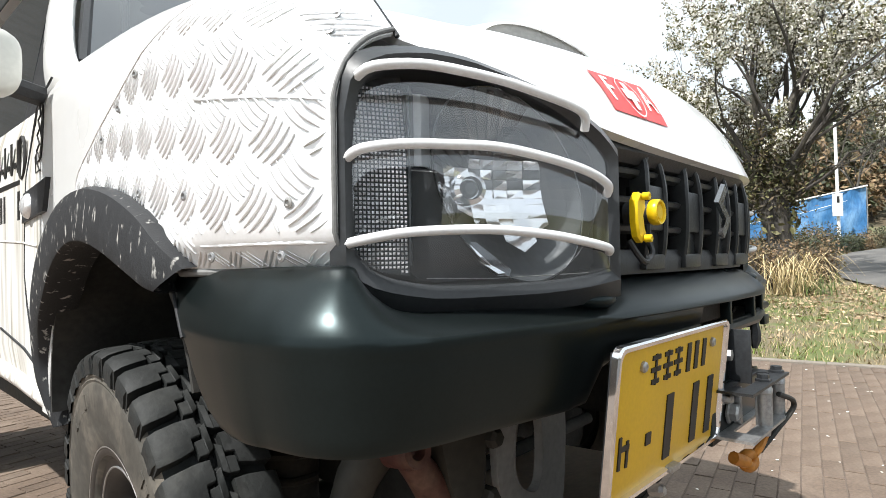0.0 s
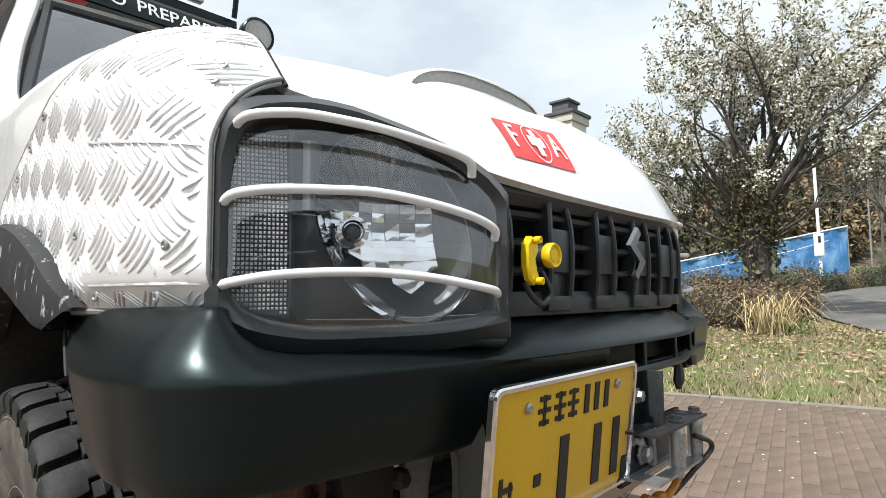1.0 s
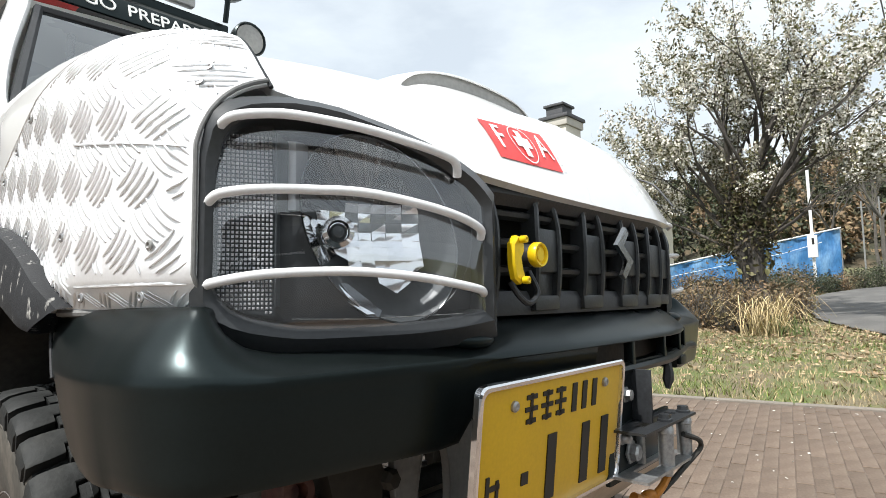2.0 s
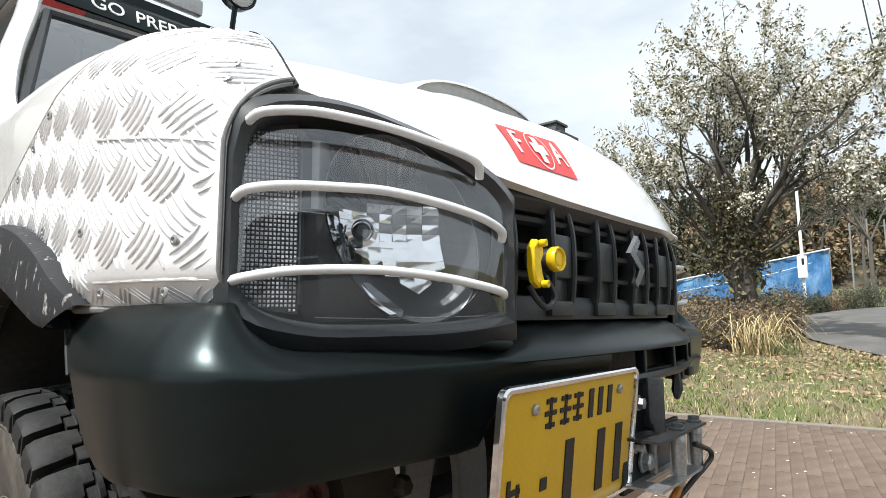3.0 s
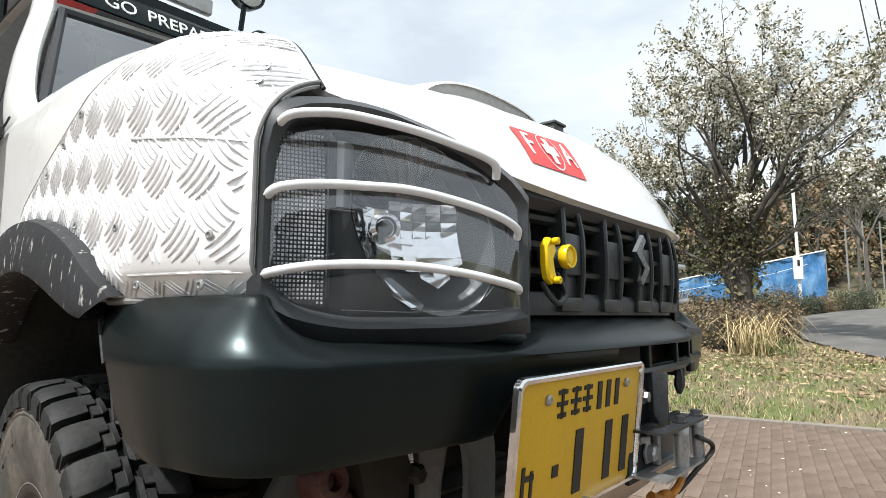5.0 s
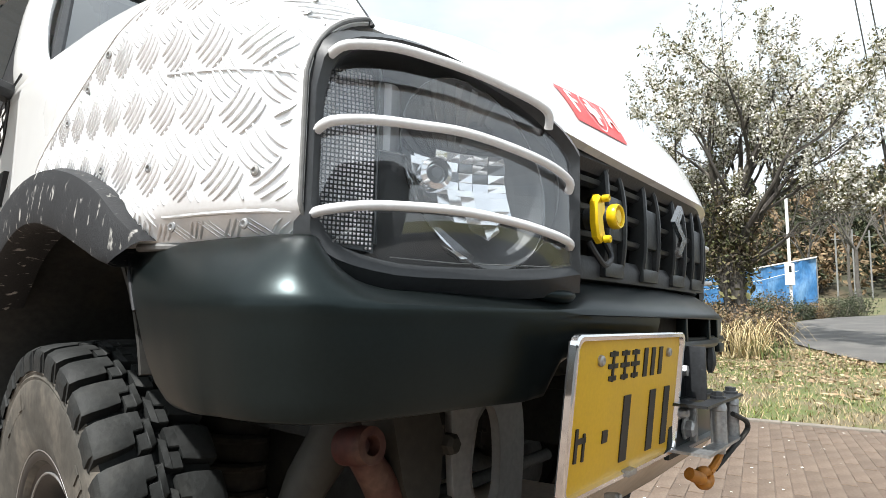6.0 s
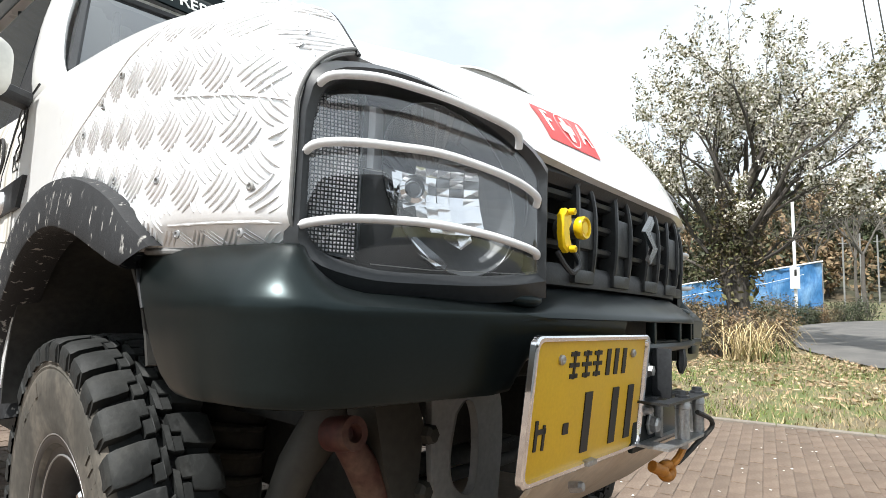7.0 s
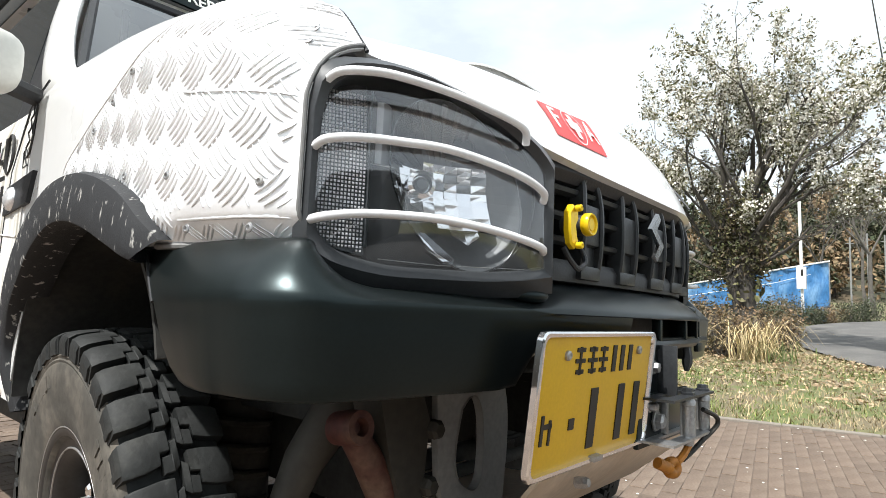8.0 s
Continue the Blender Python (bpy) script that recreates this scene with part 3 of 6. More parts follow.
    for j, ((z0, _), (z1, _)) in enumerate(zip(depth, depth[1:])):
        for i, (u0, u1) in enumerate(zip(us, us[1:])):
            if (j, i) in gone:
                continue
            lo, hi = z0, z0
            if (j, i) in ((0, 4), (1, 2), (2, 1)):
                lo = z0 + 0.6 * (z1 - z0)
            if (j, i) in ((0, 5), (1, 6)):
                hi = z0 + 0.6 * (z1 - z0)
            tip = (0.0012 if j > 3 else 0.0003) * math.sin(5.0 * i + 3.1 * j)
            push = Vector((HN.x * side, HN.y, 0)) * tip
            gap = 0.0005 if j > 3 else 0.0
            q = [dish(u0, lo) + push, dish(u1 - gap, hi) - push, dish(u1 - gap, z1 - gap) - push * 0.5, dish(u0, z1 - gap) + push * 0.5]
            bm = bmesh.new()
            bm.faces.new([bm.verts.new(p) for p in q])
            # dark metal on alternate panels paints in their dark reflections
            dark_reflection = j in (5, 6) and (i + j) % 2 == 0 and i > 1
            part("reflector_panel", thick(bm, 0.0008, (HN.x * side, HN.y, 0.2)), DARK_CHROME if dark_reflection else MIRROR, head, smooth=False)
    # lower spear-shaped reflector in its dark pocket
    for pts, d, mat in ((((0.125, 0.833), (0.146, 0.833), (0.182, 0.803), (0.178, 0.796), (0.164, 0.797), (0.140, 0.812)), -0.026, DARK_CHROME),
                        (((0.128, 0.831), (0.136, 0.831), (0.158, 0.808), (0.172, 0.800), (0.164, 0.799), (0.146, 0.811)), -0.022, MIRROR)):
        bm = bmesh.new()
        bm.faces.new([bm.verts.new(lamp_point(u, d + 0.35 * (0.833 - z), z, side)) for u, z in pts])
        part("reflector_panel", thick(bm, 0.002), mat, head, smooth=False)
    # bulb in its cap
    base = lamp_point(0.136, -0.030, 0.888, side)
    axis = Vector((HN.x * side, HN.y, 0)).lerp(Vector((-0.9 * side, -0.42, 0.0)), 0.25).normalized()
    m = Matrix.Translation(base) @ axis.to_track_quat("Z", "Y").to_matrix().to_4x4()
    bm = bmesh.new()
    revolve(bm, [(0.016, 0.0), (0.0185, 0.012), (0.017, 0.024), (0.012, 0.028), (0.0105, 0.020)], m, 20)
    bulb = part("bulb_collar", bm, CHROME, head, "chrome bulb collar")
    bm = bmesh.new()
    revolve(bm, [(0.0, 0.028), (0.006, 0.027), (0.0095, 0.022), (0.010, 0.0)], m, 16)
    part("bulb", bm, LINER, head, "dark bulb tip")
    # prismatic marker strip: rows of small pyramids
    bm = bmesh.new()
    nu, nz = 13, 42
    for i in range(nu):
        for k in range(nz):
            u0, u1 = 0.012 + 0.054 * i / nu, 0.012 + 0.054 * (i + 1) / nu
            zt = 0.802 + 0.188 * k / nz, 0.802 + 0.188 * (k + 1) / nz
            if zt[0] < curve([(0.0, 0.828), (0.03, 0.806), (0.07, 0.80)], u0) or zt[1] > curve(LAMP_TOP, u0) - 0.014:
                continue
            d = -0.012 - 1.5 * max(0.0, sum(zt) / 2 - 0.885) ** 2
            gu, gz = (u1 - u0) * 0.16, (zt[1] - zt[0]) * 0.18
            q = [lamp_point(u, d, z, side) for u, z in ((u0 + gu, zt[0] + gz), (u1 - gu, zt[0] + gz), (u1 - gu, zt[1] - gz), (u0 + gu, zt[1] - gz))]
            tip = bm.verts.new(lamp_point((u0 + u1) / 2, d + 0.0030 + 0.0008 * math.sin(7 * i + 3 * k), sum(zt) / 2 + 0.0006 * math.sin(3 * i + 11 * k), side))
            vs = [bm.verts.new(p) for p in q]
            for a in range(4):
                bm.faces.new((vs[a], vs[(a + 1) % 4], tip))
    part("marker_prism", bm, PRISM, head, "clear ribbed marker strip", smooth=False)
    bm = bmesh.new()
    sheet(bm, [[lamp_point(u, -0.0145, lo, side), lamp_point(u, -0.0145, 0.89, side), lamp_point(u, -0.0185, 0.94, side), lamp_point(u, -0.0145 - 1.5 * (curve(LAMP_TOP, u) - 0.899) ** 2, curve(LAMP_TOP, u) - 0.014, side)] for u, lo in ((0.011, 0.824), (0.022, 0.812), (0.04, 0.804), (0.068, 0.800))])
    part("marker_back", thick(bm, 0.002), LINER, head, smooth=False)
    bm = bmesh.new()
    q = [lamp_point(0.067, -0.012, z, side) for z in (0.81, 0.99)] + [lamp_point(0.085, -0.05, z, side) for z in (0.99, 0.81)]
    bm.faces.new([bm.verts.new(p) for p in q])
    part("marker_wall", thick(bm, 0.002), LINER, head, smooth=False)
    # three guard bars on short feet
    for pts in (((0.013, 0.0, 0.992), (0.026, 0.020, 0.999), (0.07, 0.028, 1.004), (0.118, 0.030, 1.001), (0.16, 0.030, 0.996), (0.195, 0.030, 0.989), (0.240, 0.024, 0.980), (0.262, 0.016, 0.972), (0.268, 0.004, 0.958)),
                ((0.003, 0.0, 0.915), (0.014, 0.018, 0.922), (0.05, 0.028, 0.927), (0.10, 0.031, 0.929), (0.15, 0.033, 0.929), (0.21, 0.031, 0.921), (0.26, 0.026, 0.910), (0.292, 0.014, 0.898), (0.298, 0.0, 0.888)),
                ((0.003, 0.0, 0.835), (0.014, 0.018, 0.838), (0.05, 0.028, 0.844), (0.10, 0.031, 0.847), (0.15, 0.033, 0.847), (0.21, 0.031, 0.842), (0.26, 0.026, 0.834), (0.292, 0.012, 0.828), (0.302, -0.004, 0.824))):
        bm = bmesh.new()
        if side > 0:
            line = smooth_line([lamp_point(u, d * 0.72, z - 0.003, side) for u, d, z in pts], 4)
        else:
            # the far lamp's bars: straight, bent back only at the inner end
            z = pts[5][2] - 0.018
            x = 0.357 + 0.5 * (0.948 - z) if z > 0.88 else 0.398
            line = smooth_line([Vector((x - 0.004, 0.112, z - 0.004)), Vector((x, 0.100, z)), Vector((x + 0.03, 0.100, z + 0.002)), Vector((x + 0.10, 0.118, z + 0.006)), Vector((x + 0.17, 0.150, z + 0.008))], 4)
        tube(bm, line, 0.0050, 10)
        bar = part("guard_bar", bm, BAR_WHITE, head, "white powder-coated guard bar")
        bm = bmesh.new()
        p, q = lamp_point(*pts[0], side), lamp_point(pts[0][0] - 0.004, -0.012, pts[0][2], side)
        tube(bm, [p, q], 0.005, 8)
        part("bar_foot", bm, BLACK_PLASTIC, head)


build_headlight(1)
build_headlight(-1)


# ---- grille ----
def grille_y(x):
    return 0.062 + 0.10 * (abs(x) / 0.4) ** 3 * 0.25 + bow(x)


def build_grille():
    bm = bmesh.new()
    xs = [-0.40 + 0.8 * k / 40 for k in range(41)]
    # dark back, top band and bottom band
    sheet(bm, [[Vector((x, grille_y(x) + 0.05, z)) for x in xs] for z in (0.78, 0.98)])
    part("grille_back", thick(bm, 0.004), DARK, car, "dark radiator opening")
    bm = bmesh.new()
    sheet(bm, [[Vector((x, grille_y(x) + o, z)) for x in xs] for z, o in ((0.985, 0.03), (0.975, 0.0), (0.968, -0.012), (0.952, -0.014), (0.938, -0.004), (0.934, 0.03))])
    frame_top = part("grille_frame", thick(bm, 0.004), BLACK_PLASTIC, car, "black plastic grille surround")
    bm = bmesh.new()
    sheet(bm, [[Vector((x, grille_y(x) + o, z)) for x in xs] for z, o in ((0.828, 0.04), (0.824, 0.0), (0.812, -0.006), (0.792, -0.004), (0.785, 0.05))])
    part("grille_frame", thick(bm, 0.004), BLACK_PLASTIC, car, "black plastic grille surround")
    # upright units: two bowed posts joined by an arch, a solid web between, a clip below; level slats behind
    for x in (-0.349, -0.214, -0.083, 0.052, 0.172, 0.288):
        gy = grille_y(x)
        for dx in (-0.029, 0.029):
            bm = bmesh.new()
            rows = []
            for k in range(13):
                t = k / 12
                z = 0.806 + 0.146 * t
                y = gy - 0.008 - 0.009 * math.sin(math.pi * t) ** 0.5
                xx = x + dx * (1 - 0.22 * max(0.0, t - 0.72) / 0.28)
                rows.append([Vector((xx - 0.0055, y + 0.026, z)), Vector((xx - 0.0050, y + 0.003, z)), Vector((xx - 0.0022, y, z)), Vector((xx + 0.0022, y, z)), Vector((xx + 0.0050, y + 0.003, z)), Vector((xx + 0.0055, y + 0.026, z))])
            vs = sheet(bm, rows, close=True)
            bm.faces.new(vs[0])
            bm.faces.new(vs[-1][::-1])
            bmesh.ops.recalc_face_normals(bm, faces=bm.faces[:])
            part("grille_post", bm, GRILLE, car, "black grille post")
        bm = bmesh.new()
        tube(bm, [(x + 0.022 * math.cos(a), gy - 0.006, 0.944 + 0.009 * math.sin(a)) for a in (math.pi * k / 8 for k in range(9))], 0.005, 8)
        part("grille_arch", bm, GRILLE, car)
        part("grille_web", cubes((x - 0.026, gy - 0.0125, 0.850), (x + 0.026, gy + 0.02, 0.912), None, 0.004), GRILLE, car)
        part("grille_infill", cubes((x - 0.026, gy - 0.004, 0.816), (x + 0.026, gy + 0.02, 0.8495), None, 0.003), GRILLE, car)
        part("grille_clip", cubes((x - 0.034, gy - 0.012, 0.797), (x + 0.030, gy + 0.012, 0.818), None, 0.003), GRILLE, car)
    for z in (0.853, 0.890, 0.928):
        bm = bmesh.new()
        sheet(bm, [[Vector((x, grille_y(x) + a, z + b)) for x in xs] for a, b in ((0.004, -0.008), (-0.005, -0.004), (-0.007, 0.002), (-0.002, 0.005), (0.04, 0.006))])
        part("grille_slat", thick(bm, 0.003), GRILLE, car, "level black slat")
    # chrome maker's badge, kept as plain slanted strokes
    m = facing((-0.026, grille_y(0) - 0.034, 0.884), (1, 0, 0), (0, 0, 1)) @ Matrix.Scale(1.06, 4)
    badge = None
    for pts in (((-0.030, 0.012), (0.004, 0.042), (0.014, 0.033), (-0.006, 0.012)), ((-0.030, 0.012), (-0.006, 0.012), (0.030, -0.012), (0.006, -0.012)),
                ((-0.014, -0.033), (-0.004, -0.042), (0.030, -0.012), (0.006, -0.012))):
        bm = bmesh.new()
        lo = [bm.verts.new(m @ Vector((x, y, 0))) for x, y in pts]
        hi = [bm.verts.new(m @ Vector((x * 0.92, y * 0.95, 0.006))) for x, y in pts]
        bm.faces.new(hi)
        for k in range(4):
            bm.faces.new((lo[k], lo[(k + 1) % 4], hi[(k + 1) % 4], hi[k]))
        bmesh.ops.recalc_face_normals(bm, faces=bm.faces[:])
        if badge is None:
            badge = part("badge", bm, BADGE, car, "chrome badge", smooth=False)
        else:
            part("badge_stroke", bm, BADGE, badge, smooth=False)
    # yellow remote-drain fitting with its round cap and black hose
    m = facing((-0.322, 0.030, 0.864), (1, 0, 0), (0, 0, 1)) @ Matrix.Scale(0.86, 4)
    bm = bmesh.new()
    out = [(-0.030, 0.020), (-0.018, 0.032), (-0.006, 0.030), (-0.004, 0.012), (-0.012, 0.0), (-0.008, -0.018), (-0.002, -0.030), (-0.010, -0.038), (-0.024, -0.030), (-0.030, -0.010)]
    rows = [[m @ Vector((x * s, y * s, h)) for x, y in out] for s, h in ((1, 0.0), (1, 0.008), (0.9, 0.011))]
    vs = sheet(bm, rows, close=True)
    bm.faces.new(vs[-1])
    bm.faces.new(vs[0][::-1])
    bmesh.ops.recalc_face_normals(bm, faces=bm.faces[:])
    bracket = part("yellow_bracket", bm, YELLOW, car, "yellow anodised bracket")
    for x, y in ((-0.012, 0.026), (-0.008, -0.032)):
        bm = bmesh.new()
        revolve(bm, [(0.0055, 0.012), (0.0055, 0.021), (0.0035, 0.022), (0, 0.020)], m @ Matrix.Translation((x, y, 0)), 12)
        part("screw", bm, YELLOW, bracket, "yellow socket screw")
    bm = bmesh.new()
    capm = m @ Matrix.Translation((0.030, 0.006, -0.002))
    revolve(bm, [(0.016, 0.006), (0.0188, 0.010), (0.0188, 0.019), (0.0172, 0.022), (0.0148, 0.0215), (0.0138, 0.018), (0.0105, 0.018), (0.0095, 0.020), (0.0, 0.020)], capm, 28)
    part("round_cap", bm, YELLOW, bracket, "round yellow cap with a ring groove")
    bm = bmesh.new()
    revolve(bm, [(0.017, -0.03), (0.017, 0.009), (0.012, 0.0095)], capm, 20)
    part("collar", bm, BLACK_PLASTIC, bracket)
    bm = bmesh.new()
    tube(bm, smooth_line([(-0.325, 0.042, 0.835), (-0.318, 0.034, 0.817), (-0.295, 0.034, 0.808), (-0.272, 0.036, 0.822), (-0.272, 0.05, 0.85)], 5), 0.004, 8)
    part("hose", bm, BLACK_PLASTIC, car, "thin black hose")


build_grille()


# ---- bumper ----
BUMPER_PLAN = [(-0.734, 0.42), (-0.740, 0.35), (-0.744, 0.27), (-0.742, 0.20), (-0.730, 0.140), (-0.698, 0.096), (-0.640, 0.073), (-0.56, 0.060), (-0.42, 0.038), (-0.25, 0.020), (0.0, 0.012)]


def build_bumper():
    half = smooth_line([(x, y, 0) for x, y in BUMPER_PLAN], 5)
    plan = half + [Vector((-p.x, p.y, 0)) for p in half[::-1][1:]]
    top = [(0.0, 0.792), (0.345, 0.789), (0.375, 0.774), (0.41, 0.766), (0.60, 0.764), (0.645, 0.770), (0.675, 0.786), (0.700, 0.803), (0.722, 0.812), (0.75, 0.812)]
    low = [(0.0, 0.698), (0.36, 0.698), (0.385, 0.690), (0.415, 0.655), (0.43, 0.649), (0.75, 0.649)]
    end = [(0.643, 0.235), (0.652, 0.275), (0.667, 0.302), (0.70, 0.328), (0.74, 0.350), (0.80, 0.412), (0.82, 0.42)]
    rows = []
    for i, p in enumerate(plan):
        way = (plan[min(i + 1, len(plan) - 1)] - plan[max(i - 1, 0)]).normalized()
        out = Vector((way.y, -way.x, 0))
        t, b = curve(top, abs(p.x)), curve(low, abs(p.x))
        ridge = min(0.748, t - 0.014)
        # flat ledge behind, rounded shoulder, nearly upright face, turned-under foot
        arc = t - ridge
        cut = [(-0.13, t + 0.001), (-0.085, t), (-0.056, t - 0.001), (-0.048, t - 0.07 * arc), (-0.037, t - 0.22 * arc), (-0.026, t - 0.40 * arc), (-0.015, t - 0.60 * arc), (-0.0075, t - 0.76 * arc), (-0.003, t - 0.89 * arc), (-0.0008, t - 0.97 * arc), (0.0, ridge - 0.004)]
        cut += [(-0.001 - 0.012 * (f ** 1.4), ridge + (b + 0.006 - ridge) * f) for f in (0.12, 0.25, 0.45, 0.65, 0.85, 1.0)] + [(-0.016, b + 0.0015), (-0.021, b), (-0.055, b + 0.001)]
        row = []
        for o, z in cut:
            q = Vector((p.x, p.y, 0)) + out * o * max(0.5, 1.0 - 2.4 * max(0.0, p.y - 0.20))
            if q.y > 0.2:
                q.y = 0.2 + (q.y - 0.2) * (curve(end, z) - 0.2) / 0.22
            row.append(Vector((q.x, q.y + bow(q.x), z)))
        rows.append(row)
    bm = bmesh.new()
    sheet(bm, rows)
    # the slot in the middle: cut below the shoulder
    gone = [f for f in bm.faces if -0.14 < f.calc_center_median().x < 0.40 and 0.708 < f.calc_center_median().z < 0.742 and f.calc_center_median().y < 0.15]
    bmesh.ops.delete(bm, geom=gone, context="FACES")
    bumper = part("bumper", thick(bm, 0.005, (0, -1, 0.2)), BLACK_SATIN, car, "satin black steel bumper with rounded shoulders")
    for x in (-0.02, 0.125, 0.262, 0.37):
        y = 0.018 + bow(x) + 0.03 * x
        part("slot_bar", cubes((x - 0.005, y, 0.700), (x + 0.005, y + 0.016, 0.746), None, 0.002), BLACK_SATIN, bumper)
    bm = bmesh.new()
    tube(bm, [(x, 0.024 + bow(x) + 0.03 * max(0, x), 0.700) for x in (-0.14, 0.0, 0.15, 0.25, 0.33, 0.42, 0.48)], 0.009, 8)
    part("slot_rail", bm, BLACK_SATIN, bumper, "lower rail of the slot")
    part("end_tab", cubes((0.235, 0.034, 0.680), (0.268, 0.044, 0.698), None, 0.003), BLACK_SATIN, bumper)
    # a dark sheet stands in for the shaded space behind the slot
    bm = bmesh.new()
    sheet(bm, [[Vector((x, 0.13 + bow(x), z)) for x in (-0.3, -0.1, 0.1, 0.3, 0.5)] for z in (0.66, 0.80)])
    part("slot_shade", thick(bm, 0.004), DARK, bumper, "dark sheet painted for the shade behind the slot")
    # flange at the wheel end, a bolt dimple, and the scooped cup at the foot of each lamp
    for side in (1, -1):
        bm = bmesh.new()
        tube(bm, smooth_line([(side * -0.722, 0.402, 0.795), (side * -0.728, 0.384, 0.778), (side * -0.733, 0.360, 0.752), (side * -0.735, 0.348, 0.738)], 4), 0.002, 8)
        part("end_flange", bm, WORN_PLASTIC, bumper, "scuffed end flange")
        bm = bmesh.new()
        bmesh.ops.create_uvsphere(bm, u_segments=20, v_segments=12, radius=1.0)
        bmesh.ops.transform(bm, matrix=Matrix.Translation((side * -0.385, 0.062 + bow(-side * 0.385), 0.766)) @ Matrix.Rotation(radians(-18 * side), 4, "Z") @ Matrix.Diagonal((0.032, 0.024, 0.012, 1)), verts=bm.verts[:])
        part("lamp_foot", bm, BLACK_SATIN, bumper, "raised cup under the lamp")


build_bumper()


# ---- fender plate ----
def plate_surface(y, v, lift):
    """v: 0 at the lower rim, 1 at the hood's gap."""
    row = fender_row(y, 8, 9, lift, bottom=max(0.806, arch_bottom(y)))
    f = v * (len(row) - 1)
    i = min(int(f), len(row) - 2)
    return row[i].lerp(row[i + 1], f - i)


def plate_back(z):
    """The slanting rear edge of the plate."""
    return curve([(0.80, 0.76), (0.945, 0.76), (0.99, 0.655), (1.04, 0.52), (1.09, 0.40), (1.14, 0.33), (1.2, 0.30)], z)


def build_fender_plate(side):
    def at(y, v, lift):
        p = plate_surface(y, v, lift)
        return Vector((p.x * side, p.y, p.z))
    bm = bmesh.new()
    nv = 34
    rows = []
    for j in range(nv + 1):
        v = j / nv
        y1 = 0.5
        for _ in range(8):
            y1 = plate_back(plate_surface(y1, v, 0).z) * 0.5 + y1 * 0.5
        rows.append([at(0.1655 + (y1 - 0.1655) * k / 30, v, 0.003) for k in range(31)])
    rear = [row[-1] for row in rows]
    sheet(bm, rows)
    plate = part("fender_plate", thick(bm, 0.002, (-side, 0, 0.2)), ALUMINIUM, car, "bright aluminium tread plate riveted over the fender")
    # raised five-bar groups, each turned against its neighbours
    cuts = {}

    def on_sheet(sy, sz):
        """The point at run sy and height sz along the sheet, from the lower rim."""
        key = round(sy * 500)
        if key not in cuts:
            cuts[key] = fender_row(key / 500, 8, 9, 0.003, bottom=0.806)
        run, line = 0.806, cuts[key]
        for p0, p1 in zip(line, line[1:]):
            step = (p1 - p0).length
            if run + step >= sz:
                q = p0.lerp(p1, (sz - run) / step)
                return Vector((q.x, sy, q.z))
            run += step
        return None
    bm = bmesh.new()
    for i in range(-3, 26):
        for j in range(-4, 24):
            if (i + j) % 2:
                continue
            s0 = 0.249 + 0.0285 * (i - 5) - 0.0090 * (j - 2)
            z0 = 0.946 + 0.0030 * (i - 5) + 0.0330 * (j - 2) - 0.003
            way = Vector((-0.66, 0.75)) if j % 2 == 0 else Vector((0.60, 0.80))
            acr = Vector((way.y, -way.x)) if j % 2 else Vector((-way.y, way.x))
            for b in range(5):
                off = (b - 2) * 0.0083
                long = 0.043 if b in (1, 2, 3) else 0.038
                pts = []
                for k in range(7):
                    t = k / 6 - 0.5
                    c = Vector((s0, z0)) + way * long * t + acr * (off + 0.0028 * (1 - 4 * t * t))
                    q = on_sheet(c.x, c.y) if 0.1685 < c.x < 0.75 else None
                    if q is not None and q.z > max(0.842 if c.x < 0.335 else 0.811, arch_bottom(c.x) + 0.01) and c.x < plate_back(q.z) - 0.006:
                        pts.append(q)
                if len(pts) < 3 or max((q - p).length for p, q in zip(pts, pts[1:])) > 0.018:
                    continue
                mid = pts[len(pts) // 2]
                p1, p2 = on_sheet(mid.y + 0.006, z0), on_sheet(mid.y, z0 + 0.006)
                p0 = on_sheet(mid.y, z0)
                nrm = Vector((-1, -0.2, 0.2))
                if p0 is not None and p1 is not None and p2 is not None:
                    nrm = (p2 - p0).cross(p1 - p0)
                    nrm = nrm if nrm.x < 0 else -nrm
                nrm.normalize()
                along = (pts[-1] - pts[0]).normalized()
                over = along.cross(nrm).normalized()
                rings = []
                for k, p in enumerate(pts):
                    f = math.sin(math.pi * (0.12 + 0.76 * k / (len(pts) - 1))) ** 0.6
                    ring = [p + over * wide * f + nrm * rise * f for wide, rise in ((0.0017, -0.0005), (0.0015, 0.0013), (0.0006, 0.0019), (-0.0006, 0.0019), (-0.0015, 0.0013), (-0.0017, -0.0005))]
                    rings.append([Vector((v.x * side, v.y, v.z)) for v in ring])
                sheet(bm, rings)
    # bolder bars in herringbone on the folded lower strip
    for g in range(7):
        slope = 1 if g % 2 else -1
        for b in range(3):
            y0 = 0.178 + 0.0245 * g + 0.0075 * b
            ring_rows = []
            for k in range(6):
                t = k / 5 - 0.5
                y = y0 + slope * 0.018 * t
                p = on_sheet(y, 0.806 + 0.0165 + 0.020 * t)
                if p is None or y < 0.172:
                    continue
                f = math.sin(math.pi * (0.12 + 0.76 * k / 5)) ** 0.6
                ring_rows.append([Vector(((p.x - rise * f) * side, p.y + wide * f, p.z)) for wide, rise in ((0.0024, -0.0003), (0.0014, 0.0010), (0.0, 0.0015), (-0.0014, 0.0010), (-0.0024, -0.0003))])
            if len(ring_rows) > 3:
                sheet(bm, ring_rows)
    bmesh.ops.recalc_face_normals(bm, faces=bm.faces[:])
    part("tread_pattern", bm, TREAD, plate, "raised five-bar tread pattern")["kind"] = "stuff"
    # folded lower strip, upper seam and the rubber edge round the lamp
    bm = bmesh.new()
